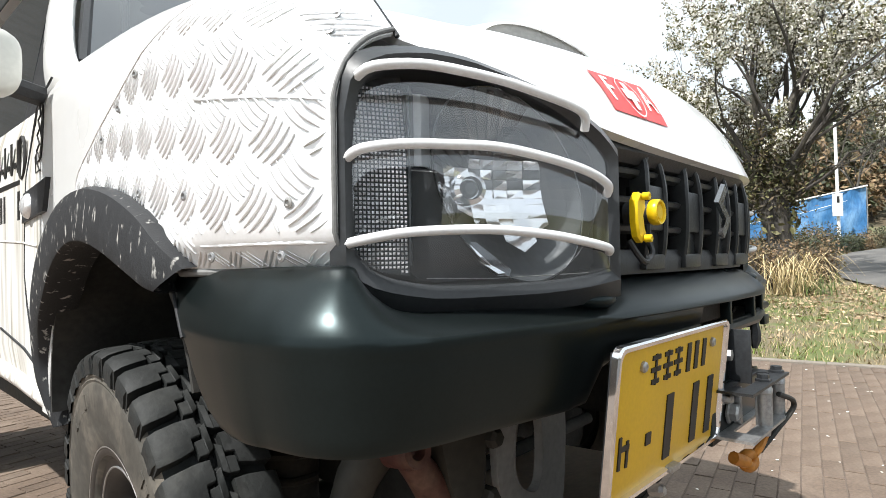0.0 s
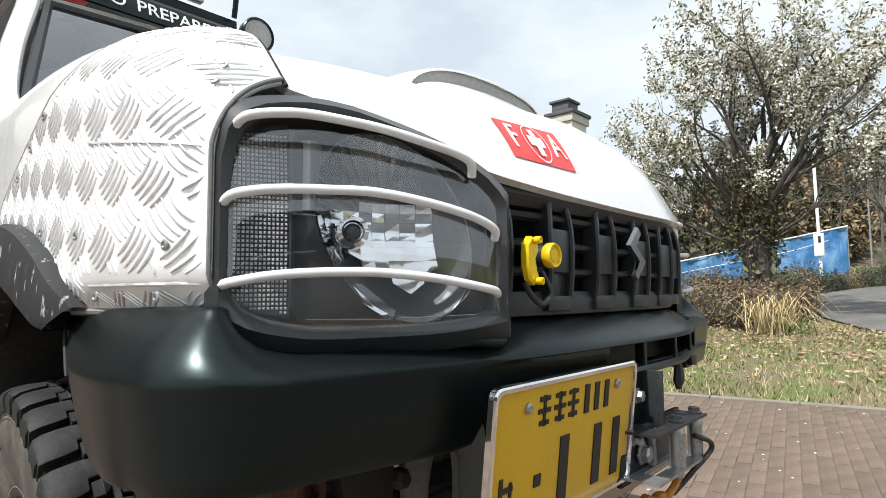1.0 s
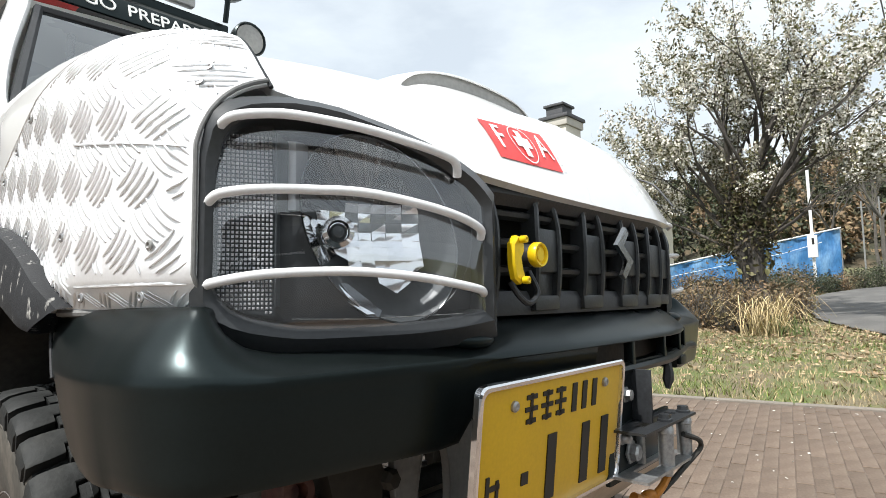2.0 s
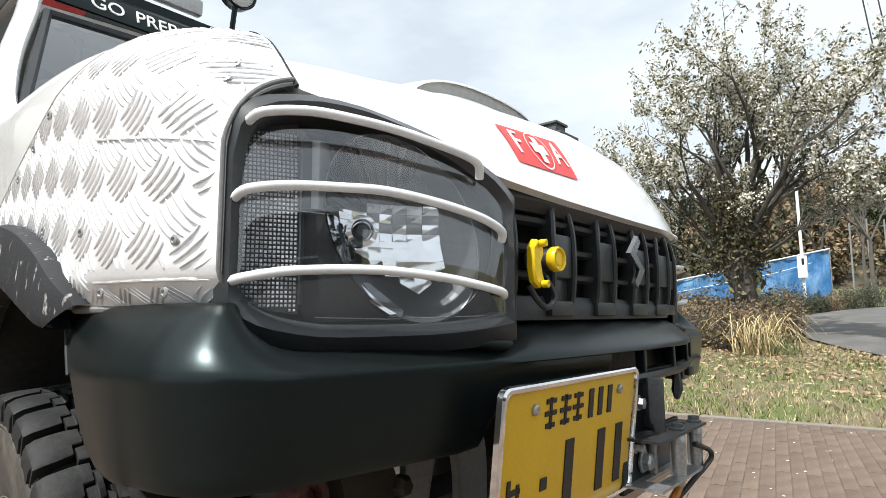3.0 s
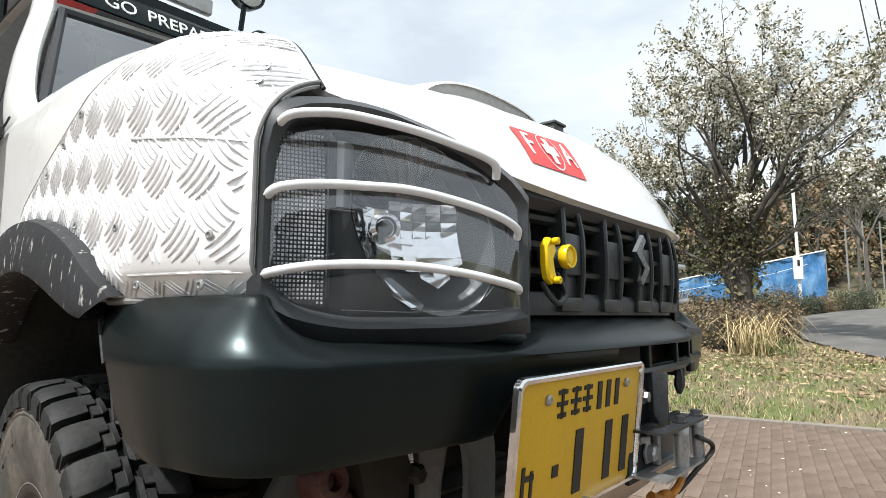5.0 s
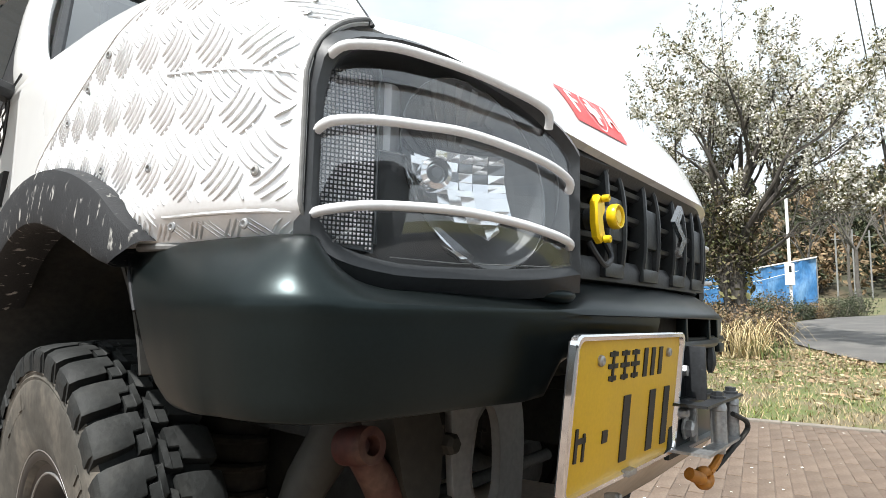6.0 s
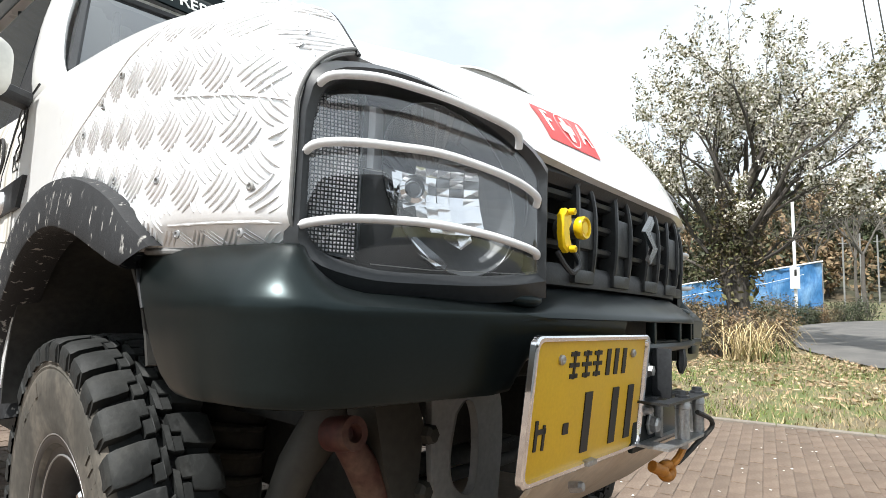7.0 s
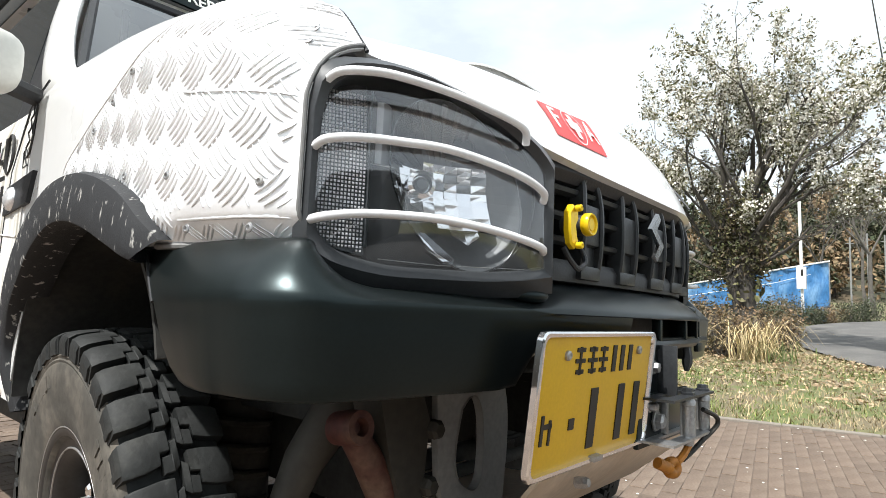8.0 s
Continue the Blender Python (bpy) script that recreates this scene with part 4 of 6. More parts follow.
    tube(bm, [at(0.168 + 0.0105 * k, 0.0, 0.003) for k in range(21)], 0.0045, 8)
    part("edge_trim", bm, SEAL, plate, "grey rubber edging on the lower rim")
    bm = bmesh.new()
    tube(bm, [at(0.166, k / 40, 0.003) for k in range(41)], 0.0026, 8)
    part("edge_seal", bm, SEAL, plate, "grey rubber edging")
    # the sheet is lapped: the cut edges run in shallow scallops over the ridges
    for z, y0, y1 in ((0.8385, 0.170, 0.325), (0.974, 0.172, 0.33)):
        bm = bmesh.new()
        rows = []
        for k in range(61):
            y = y0 + (y1 - y0) * k / 60
            zz = z + 0.02 * (z > 0.9) * k / 60
            puff = 0.0011 * abs(math.sin(k * 0.31 + 0.4 * math.sin(k * 0.9)))
            row = []
            for o, dz in ((-0.0006, 0.004), (0.0004, 0.0025), (0.0012 + puff, 0.0006), (0.0012 + puff, -0.0008), (-0.0006, -0.0012)):
                p = on_sheet(y, zz + dz)
                row.append(Vector((side * (p.x - o), y, p.z)))
            rows.append(row)
        sheet(bm, rows)
        bmesh.ops.recalc_face_normals(bm, faces=bm.faces[:])
        part("folded_seam", bm, TREAD, plate)
    # irregular rear edge of the sheet, a little proud
    bm = bmesh.new()
    tube(bm, [p + Vector((-side * 0.0002, 0.0006 * math.sin(2.3 * k), 0.0)) for k, p in enumerate(rear)], 0.0008, 5)
    part("cut_edge", bm, TREAD, plate, "rough cut rear edge")
    for y, z in ((0.201, 0.871), (0.208, 0.821), (0.349, 0.888), (0.46, 0.90), (0.30, 0.822), (0.60, 0.985), (0.53, 1.015), (0.47, 1.045)):
        bm = bmesh.new()
        m = Matrix.Translation((side * (curve(FLANK, y) - 0.004), y, z)) @ Vector((-side, -0.15, 0)).to_track_quat("Z", "Y").to_matrix().to_4x4()
        revolve(bm, [(0.0055, 0.0), (0.0052, 0.0012), (0.0030, 0.0020), (0.0022, 0.0004), (0.0, 0.0004)], m, 14)
        part("rivet", bm, STEEL, plate, "round steel rivet")
    for y, v in ((0.19, 0.80), (0.185, 0.72)):
        bm = bmesh.new()
        m = Matrix.Translation(at(y, v, 0.003)) @ Vector((-0.7 * side, -0.3, 0.6)).to_track_quat("Z", "Y").to_matrix().to_4x4()
        revolve(bm, [(0.0055, 0.0), (0.0052, 0.0012), (0.0030, 0.0020), (0.0022, 0.0004), (0.0, 0.0004)], m, 14)
        part("rivet", bm, STEEL, plate, "round steel rivet")


build_fender_plate(1)


# ---- number plate ----
PLATE_M = facing((-0.2755, 0.0095, 0.636), (1, 0, 0), (0, -0.019, 0.17))


def build_number_plate():
    back = part("number_plate", cubes((-0.167, -0.081, -0.004), (0.167, 0.081, -0.001), PLATE_M, 0.0008), PLATE_YELLOW, car, "yellow number plate in a chrome frame, its marks as plain bars")
    # chrome frame
    bm = bmesh.new()
    w, h = 0.1745, 0.0880
    rows = []
    corner = [(sx * (w - 0.012) + 0.012 * math.cos(a), sy * (h - 0.012) + 0.012 * math.sin(a))
              for sx, sy, a0 in ((1, 1, 0), (-1, 1, 90), (-1, -1, 180), (1, -1, 270)) for a in (radians(a0 + 22.5 * k) for k in range(5))]
    for grow, hgt in ((0.0, -0.004), (0.0, 0.003), (-0.002, 0.005), (-0.0065, 0.0045), (-0.0078, -0.003)):
        rows.append([PLATE_M @ Vector((x * (1 + grow / w), y * (1 + grow / h), hgt)) for x, y in corner])
    sheet(bm, rows, close=True)
    bmesh.ops.recalc_face_normals(bm, faces=bm.faces[:])
    part("plate_frame", bm, CHROME, back, "scratched chrome frame")
    # the marks, as plain bars of their size
    def bar(x, y, w, h, name="mark"):
        part(name, cubes((x - w / 2, y - h / 2, -0.001), (x + w / 2, y + h / 2, 0.0005), PLATE_M), INK, back, smooth=False)
    for x in (-0.068, -0.033, -0.001):
        for dy, w in ((0.014, 0.022), (0.0, 0.026), (-0.014, 0.020)):
            bar(x, 0.050 + dy, w, 0.0055)
        bar(x, 0.050, 0.005, 0.036)
    for x in (0.034, 0.061, 0.089):
        bar(x, 0.050, 0.012, 0.037)
    bar(-0.146, -0.030, 0.006, 0.036)
    bar(-0.134, -0.026, 0.020, 0.006)
    bar(-0.128, -0.034, 0.005, 0.030)
    bar(-0.074, -0.030, 0.014, 0.014)
    for x in (-0.016, 0.071, 0.126):
        bar(x, -0.028, 0.021, 0.080)
    for x, y in ((-0.104, 0.058), (0.118, 0.060)):
        bm = bmesh.new()
        revolve(bm, [(0.0065, -0.001), (0.0065, 0.002), (0.0045, 0.004), (0.002, 0.0042), (0, 0.003)], PLATE_M @ Matrix.Translation((x, y, 0)), 12)
        part("plate_bolt", bm, STEEL, back, "steel bolt")
    part("frame_clip", cubes((-0.012, -0.0865, -0.004), (0.014, -0.0795, 0.0085), PLATE_M, 0.001), STEEL, back)
    part("plate_bracket", cubes((-0.12, -0.07, -0.024), (0.15, 0.07, -0.0105), PLATE_M, 0.002), BLACK_PLASTIC, car, "black plate bracket")
    part("plate_backing", cubes((-0.166, -0.080, -0.010), (0.166, 0.080, -0.0045), PLATE_M, 0.001), BLACK_PLASTIC, back, "black backing sheet")


build_number_plate()


# ---- winch fairlead, hook, skid plate and parts below the bumper ----
def build_front_below():
    fair = part("fairlead", cubes((-0.125, 0.016, 0.540), (0.110, 0.024, 0.622), None, 0.002), BLACK_SATIN, car, "roller fairlead in galvanised steel")

    def cheek(z0, z1, outer, hole, material):
        """A flat ring with an open window."""
        bm = bmesh.new()
        ring = lambda r: [(r[0], r[1]), (r[2], r[1]), (r[2], r[3]), (r[0], r[3])]
        vs = sheet(bm, [[Vector((x, y, z)) for x, y in ring(r)] for r, z in ((outer, z0), (outer, z1), (hole, z1), (hole, z0))], close=True)
        for k in range(4):
            bm.faces.new((vs[0][k], vs[3][k], vs[3][(k + 1) % 4], vs[0][(k + 1) % 4]))
        bmesh.ops.recalc_face_normals(bm, faces=bm.faces[:])
        part("fairlead_cheek", bm, material, fair, "open steel cheek", smooth=False)
    outer, hole = (-0.115, -0.036, 0.092, 0.016), (-0.075, -0.014, 0.066, 0.004)
    cheek(0.6165, 0.6205, outer, hole, DARK_STEEL)
    cheek(0.5500, 0.5540, outer, hole, STEEL)
    for x, y in ((-0.008, -0.022), (0.078, -0.020)):
        bm = bmesh.new()
        revolve(bm, [(0.0, 0.538), (0.0085, 0.538), (0.0095, 0.549), (0.0118, 0.551), (0.0118, 0.602), (0.0126, 0.603), (0.0126, 0.610), (0.0112, 0.612), (0.0112, 0.616)], Matrix.Translation((x, y, 0)), 20)
        roller = part("roller", bm, STEEL, fair, "galvanised roller")
        bm = bmesh.new()
        revolve(bm, [(0.0118, 0.6205), (0.0118, 0.624), (0.0092, 0.625), (0.0088, 0.631), (0.0, 0.632)], Matrix.Translation((x, y, 0)), 6)
        part("roller_nut", bm, DARK_STEEL, roller, smooth=False)
    part("fairlead_strip", cubes((-0.034, 0.004, 0.555), (-0.024, 0.014, 0.612), None, 0.001), STEEL, fair)
    for x, y, z, r in ((-0.058, 0.014, 0.578, 0.0135), (-0.088, 0.014, 0.604, 0.0075)):
        bm = bmesh.new()
        revolve(bm, [(r * 1.35, 0.0), (r * 1.35, 0.003), (r, 0.004), (r * 0.95, 0.013), (r * 0.6, 0.016), (0, 0.016)], Matrix.Translation((x, y, z)) @ Matrix.Rotation(radians(90), 4, "X"), 6 if r > 0.009 else 10)
        part("bolt", bm, STEEL, fair, "hex bolt", smooth=False)
    bm = bmesh.new()
    tube(bm, smooth_line([(0.045, -0.030, 0.592), (0.084, -0.040, 0.578), (0.096, -0.040, 0.564), (0.072, -0.036, 0.552), (0.040, -0.030, 0.540), (0.015, -0.024, 0.528), (-0.02, -0.018, 0.516)], 5), 0.0042, 8)
    part("cable", bm, DARK, fair, "short dark cable")
    # orange hook: a flat forged eye with a thick body and a short neck
    bm = bmesh.new()
    mid, across = Vector((-0.046, -0.010, 0.507)), Vector((0.86, -0.5, 0))
    ring = [mid + across * 0.0100 * math.cos(radians(a)) + Vector((0, 0, 0.0090 * math.sin(radians(a)))) for a in range(20, 381, 15)]
    tube(bm, ring, 0.010, 10, taper=[0.0055 + 0.0045 * math.sin(math.pi * k / 24) for k in range(25)])
    hook = part("winch_hook", bm, ORANGE, car, "rusty orange steel hook")
    bm = bmesh.new()
    tube(bm, smooth_line([mid + Vector((0.006, -0.005, 0.008)), mid + Vector((0.022, -0.010, 0.018)), mid + Vector((0.040, -0.012, 0.030))], 4), 0.006, 8)
    part("hook_neck", bm, ORANGE, hook)
    bm = bmesh.new()
    tube(bm, smooth_line([mid + Vector((-0.035, 0.012, 0.010)), mid + Vector((-0.022, 0.006, 0.004)), mid + Vector((-0.010, 0.002, 0.0))], 4), 0.0095, 10)
    part("hook_shank", bm, ORANGE, hook)
    # skid plate, sloping back under the nose
    bm = bmesh.new()
    rows = [[Vector((x, y, z)) for x in (-0.36, -0.2, 0.0, 0.2, 0.30)] for y, z in ((0.055, 0.545), (0.058, 0.530), (0.09, 0.49), (0.20, 0.40), (0.40, 0.345), (0.7, 0.33))]
    sheet(bm, rows)
    part("skid_plate", thick(bm, 0.006), SKID, car, "bare metal skid plate with muddy film")
    bm = bmesh.new()
    revolve(bm, [(0.0085, -0.01), (0.0085, 0.005), (0.006, 0.010), (0, 0.010)], Matrix.Translation((-0.252, 0.045, 0.510)) @ Matrix.Rotation(radians(80), 4, "X"), 6)
    part("bolt", bm, STEEL, car, "hex bolt", smooth=False)
    # grey bracket with a long oval hole
    bm = bmesh.new()
    outer = [(-0.335, 0.66), (-0.325, 0.50), (-0.305, 0.445), (-0.25, 0.40), (-0.16, 0.40), (-0.140, 0.47), (-0.136, 0.56), (-0.150, 0.62), (-0.17, 0.66), (-0.25, 0.67)]
    hole = [(-0.272, 0.585), (-0.285, 0.53), (-0.283, 0.49), (-0.265, 0.465), (-0.235, 0.452), (-0.217, 0.47), (-0.212, 0.52), (-0.217, 0.57), (-0.232, 0.60), (-0.252, 0.602)]
    outer, hole = ([(p.x, p.z) for p in smooth_line([(x, 0, z) for x, z in loop + loop[:1]], 4)[:-1]] for loop in (outer, hole))
    vs = sheet(bm, [[Vector((x, y, z)) for x, z in ring] for ring, y in ((outer, 0.262), (outer, 0.252), ([(x * 0.994 - 0.0014, z) for x, z in outer], 0.250), ([(x, z) for x, z in hole], 0.250), (hole, 0.246), (hole, 0.262))], close=True)
    for k in range(len(outer)):
        bm.faces.new((vs[0][k], vs[-1][k], vs[-1][(k + 1) % len(outer)], vs[0][(k + 1) % len(outer)]))
    bmesh.ops.recalc_face_normals(bm, faces=bm.faces[:])
    part("bracket", bm, GREY_STEEL_AND_SHADE, car, "grey steel bracket with an oval hole", smooth=False)
    # frame horn in muddy beige darkened for shade, with its eye
    bm = bmesh.new()
    pts = [(-0.475, 0.66), (-0.395, 0.66), (-0.36, 0.58), (-0.37, 0.47), (-0.41, 0.46), (-0.44, 0.53)]
    vs = sheet(bm, [[Vector((x, y, z)) for x, z in pts] for y in (0.30, 0.24)], close=True)
    bm.faces.new(vs[1])
    bmesh.ops.recalc_face_normals(bm, faces=bm.faces[:])
    part("frame_horn", bm, BEIGE, car, "muddy beige frame horn, shade put into its colour", smooth=False)
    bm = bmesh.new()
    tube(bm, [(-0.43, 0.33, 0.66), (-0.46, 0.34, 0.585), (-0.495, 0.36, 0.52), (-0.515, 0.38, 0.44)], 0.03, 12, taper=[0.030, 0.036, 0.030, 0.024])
    part("shock_mount", bm, BEIGE, car, "muddy suspension mount, shade put into its colour")
    # red leading arm with a round eye
    bm = bmesh.new()
    tube(bm, [(-0.505, 0.26, 0.585), (-0.465, 0.265, 0.54), (-0.42, 0.275, 0.485), (-0.36, 0.29, 0.41)], 0.02, 12, taper=[0.018, 0.022, 0.026, 0.030])
    arm = part("leading_arm", bm, RED_OXIDE, car, "red painted suspension arm, darkened for shade")
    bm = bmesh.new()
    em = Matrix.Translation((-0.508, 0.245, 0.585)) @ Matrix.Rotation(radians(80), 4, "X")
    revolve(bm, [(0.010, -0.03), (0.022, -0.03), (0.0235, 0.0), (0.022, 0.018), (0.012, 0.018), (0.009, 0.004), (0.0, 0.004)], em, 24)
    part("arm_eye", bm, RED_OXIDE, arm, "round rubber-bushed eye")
    for x, z in ((-0.362, 0.485), (-0.352, 0.565)):
        bm = bmesh.new()
        revolve(bm, [(0.015, -0.01), (0.015, 0.008), (0.010, 0.014), (0, 0.014)], Matrix.Translation((x, 0.238, z)) @ Matrix.Rotation(radians(90), 4, "X"), 6)
        part("bolt", bm, BEIGE, car, "muddy hex bolt, darkened for shade", smooth=False)
    # axle and cross tube
    bm = bmesh.new()
    tube(bm, [(-0.50, 0.72, 0.328), (0.50, 0.72, 0.328)], 0.042, 14)
    part("axle", bm, DARK, car, "dark axle tube")
    bm = bmesh.new()
    tube(bm, [(-0.46, 0.54, 0.36), (0.46, 0.54, 0.37)], 0.016, 10)
    part("tie_rod", bm, DARK, car, "dark tie rod")
    for side in (-1, 1):
        bm = bmesh.new()
        revolve(bm, [(0.0, 0.40), (0.09, 0.40), (0.135, 0.43), (0.15, 0.45), (0.15, 0.52), (0.0, 0.53)], Matrix.Translation((0, 0.735, 0.335)) @ Matrix.Rotation(radians(90 * side), 4, "Y"), 24)
        part("brake_drum", bm, DARK, car, "dark brake drum")
        bm = bmesh.new()
        tube(bm, [(side * 0.42, 0.66, 0.36 + 0.28 * k / 6) for k in range(7)], 0.06, 14)
        part("spring_seat", bm, DARK, car, "dark coil spring seat")
        bm = bmesh.new()
        tube(bm, [(side * (0.43 + 0.065 * math.cos(k * 0.7)), 0.66 + 0.065 * math.sin(k * 0.7), 0.36 + 0.005 * k) for k in range(56)], 0.008, 8)
        part("coil_spring", bm, DARK, car, "dark coil spring")
    for x in (-0.40, 0.40):
        part("frame_rail", cubes((x - 0.05, 0.26, 0.56), (x + 0.05, 3.2, 0.66), None, 0.006), DARK, car, "dark frame rail")
    part("underbody", cubes((-0.36, 0.95, 0.44), (0.36, 3.2, 0.50), None, 0.01), DARK, car, "dark underbody")
    part("engine_bay", cubes((-0.36, 0.30, 0.62), (0.36, 1.1, 0.94), None, 0.02), DARK, car, "dark engine bay")
    # thin hanging bracket beside the plate
    bm = bmesh.new()
    tube(bm, [(0.155, 0.032, 0.700), (0.155, 0.030, 0.675), (0.152, 0.030, 0.662), (0.149, 0.03, 0.646)], 0.010, 6, taper=[0.006, 0.009, 0.010, 0.004])
    part("hanger", bm, BLACK_PLASTIC, car, "small black hanger")
    plate = part("fairlead_bracket", cubes((-0.092, 0.020, 0.618), (-0.030, 0.026, 0.705), None, 0.002), BLACK_SATIN, car, "black bracket between bumper and fairlead")
    part("bracket_flange", cubes((-0.032, -0.012, 0.618), (-0.027, 0.026, 0.700), None, 0.001), DARK_STEEL, plate)
    bm = bmesh.new()
    revolve(bm, [(0.013, 0.0), (0.013, 0.003), (0.009, 0.004), (0.0085, 0.012), (0, 0.013)], Matrix.Translation((-0.062, 0.018, 0.664)) @ Matrix.Rotation(radians(90), 4, "X"), 6)
    part("bolt", bm, STEEL, plate, "hex bolt", smooth=False)


build_front_below()


# ---- wheels ----
def build_wheel(m, parent, near=False):
    """A mud tyre on a steel rim; the local z axis points outward from the car."""
    R, W = 0.345, 0.105
    bm = bmesh.new()
    prof = [(0.205, -0.075), (0.225, -0.094), (0.27, -0.105), (0.31, -0.100), (0.325, -0.092), (0.330, -0.06), (0.331, 0.0), (0.330, 0.06), (0.325, 0.092), (0.316, 0.099), (0.312, 0.1015), (0.309, 0.0995), (0.306, 0.1025), (0.302, 0.1005), (0.299, 0.1035), (0.295, 0.1015), (0.291, 0.1040), (0.270, 0.105), (0.245, 0.1035), (0.241, 0.1010), (0.237, 0.1020), (0.225, 0.094), (0.210, 0.085), (0.205, 0.07)]
    shrink = lambda r: r if r > 0.26 else (0.26 - (0.26 - r) * 1.7 if r > 0.19 else r * 0.141 / 0.19)
    prof = [(shrink(r), z) for r, z in prof]
    revolve(bm, prof[:5], m, 72)
    revolve(bm, prof[4:9], m, 72, 1)
    revolve(bm, prof[8:], m, 72)
    bmesh.ops.remove_doubles(bm, verts=bm.verts[:], dist=0.0005)
    bmesh.ops.recalc_face_normals(bm, faces=bm.faces[:])
    tyre = part("tyre", bm, (SIDEWALL, RUBBER), parent, "dusty mud-terrain tyre")

    def lug(bm, a, stations, s, foot):
        """A rubber block: stations across the tread (z, first and last angle, radius), with sloping walls."""
        top, rim_lo, rim_hi = [], [], []
        for z, a0, a1, r in stations:
            row = []
            for f, dip in ((0.0, 0.0012), (0.05, 0.0), (0.5, -0.0003), (0.95, 0.0), (1.0, 0.0012)):
                t = a + (a0 + (a1 - a0) * f) * 1.12 * 27 / n
                row.append(Vector(((r - dip) * math.cos(t), (r - dip) * math.sin(t), s * z)))
            top.append(row)
        edge = [row[0] for row in top] + top[-1][1:-1] + [row[-1] for row in top[::-1]] + top[0][::-1][1:-1]
        mid = a + (stations[0][1] + stations[-1][2]) / 2
        low = []
        for p in edge:
            t, rr = math.atan2(p.y, p.x), math.hypot(p.x, p.y)
            low.append(Vector((min(foot, rr) * math.cos(t), min(foot, rr) * math.sin(t), p.z)))
        sheet(bm, [[m @ p for p in row] for row in top])
        sheet(bm, [[m @ p for p in edge], [m @ p for p in low]], close=True)
        bmesh.ops.recalc_face_normals(bm, faces=bm.faces[:])
    n = 33
    step = 2 * math.pi / n
    # long curved shoulder lug that wraps on to the sidewall, and a small centre block
    shoulder = [(0.1065, -0.020, 0.044, 0.314), (0.1080, -0.028, 0.060, 0.322), (0.1072, -0.056, 0.066, 0.330), (0.1030, -0.058, 0.070, 0.3375), (0.1028, -0.078, 0.072, 0.3378), (0.088, -0.080, 0.078, 0.3430), (0.064, -0.074, 0.084, R), (0.048, -0.064, 0.090, R), (0.036, -0.056, 0.092, R), (0.035, -0.006, 0.092, R), (0.016, 0.000, 0.092, R)]
    centre = [(0.031, -0.096, -0.024, R), (0.014, -0.092, -0.018, R), (0.0125, -0.092, 0.034, R + 0.001), (0.0015, -0.074, 0.050, R)]
    joined = bmesh.new()
    for s in (1, -1):
        for stations in (shoulder, centre):
            for k in range(n):
                a = k * step + (0.5 * step if s < 0 else 0)
                bm = bmesh.new()
                lug(bm, a, stations, s, 0.318 if stations is centre else 0.308)
                if near:
                    part("tread_lug", bm, RUBBER, parent)
                else:
                    me = bpy.data.meshes.new("lug")
                    bm.to_mesh(me)
                    bm.free()
                    joined.from_mesh(me)
                    bpy.data.meshes.remove(me)
    if near:
        joined.free()
    else:
        part("tread", joined, RUBBER, parent, "chunky rubber tread")["kind"] = "stuff"
    # raised marks on the sidewall, as plain bars
    for c in range(4 if near else 0):
        for k in range(8):
            a = c * math.pi / 2 + 0.3 + 0.07 * k
            bm = bmesh.new()
            q = [m @ Vector((r * math.cos(b), r * math.sin(b), 0.1050)) for r, b in ((0.258, a), (0.258, a + 0.05), (0.282, a + 0.05), (0.282, a))]
            bm.faces.new([bm.verts.new(p) for p in q])
            part("sidewall_mark", thick(bm, 0.0016), SIDEWALL, parent, smooth=False)
    bm = bmesh.new()
    revolve(bm, [(shrink(r), z) for r, z in [(0.205, 0.065), (0.219, 0.080), (0.222, 0.087), (0.217, 0.090), (0.211, 0.086), (0.207, 0.074), (0.200, 0.070), (0.197, 0.072), (0.193, 0.066), (0.180, 0.045), (0.174, 0.010), (0.172, -0.01), (0.15, -0.012), (0.125, 0.002), (0.10, 0.022), (0.075, 0.028), (0.062, 0.028)]], m, 56)
    rim = part("rim", bm, surface("dark_rim", (0.035, 0.034, 0.033), 0.45, 0.4, 12, 0.2, 0.05), parent, "dark steel rim with bright lip")
    bm = bmesh.new()
    for r, h in ((shrink(0.2195), 0.089), (shrink(0.1985), 0.0725)):
        tube(bm, [m @ Vector((r * math.cos(2 * math.pi * k / 64), r * math.sin(2 * math.pi * k / 64), h)) for k in range(65)], 0.0018, 6, caps=False)
    part("rim_lip", bm, STEEL, parent, "bright machined lip")
    bm = bmesh.new()
    revolve(bm, [(0.075, 0.01), (0.074, 0.060), (0.070, 0.075), (0.060, 0.085), (0.045, 0.088), (0.043, 0.096), (0.036, 0.102), (0.0, 0.104)], m, 32)
    part("hub", bm, STEEL, parent, "galvanised locking hub")
    for k in range(5):
        a = 2 * math.pi * k / 5
        bm = bmesh.new()
        revolve(bm, [(0.012, 0.02), (0.012, 0.042), (0.008, 0.048), (0.0, 0.048)], m @ Matrix.Translation((0.085 * math.cos(a), 0.085 * math.sin(a), 0)), 6)
        part("lug_nut", bm, CHROME, parent, smooth=False)


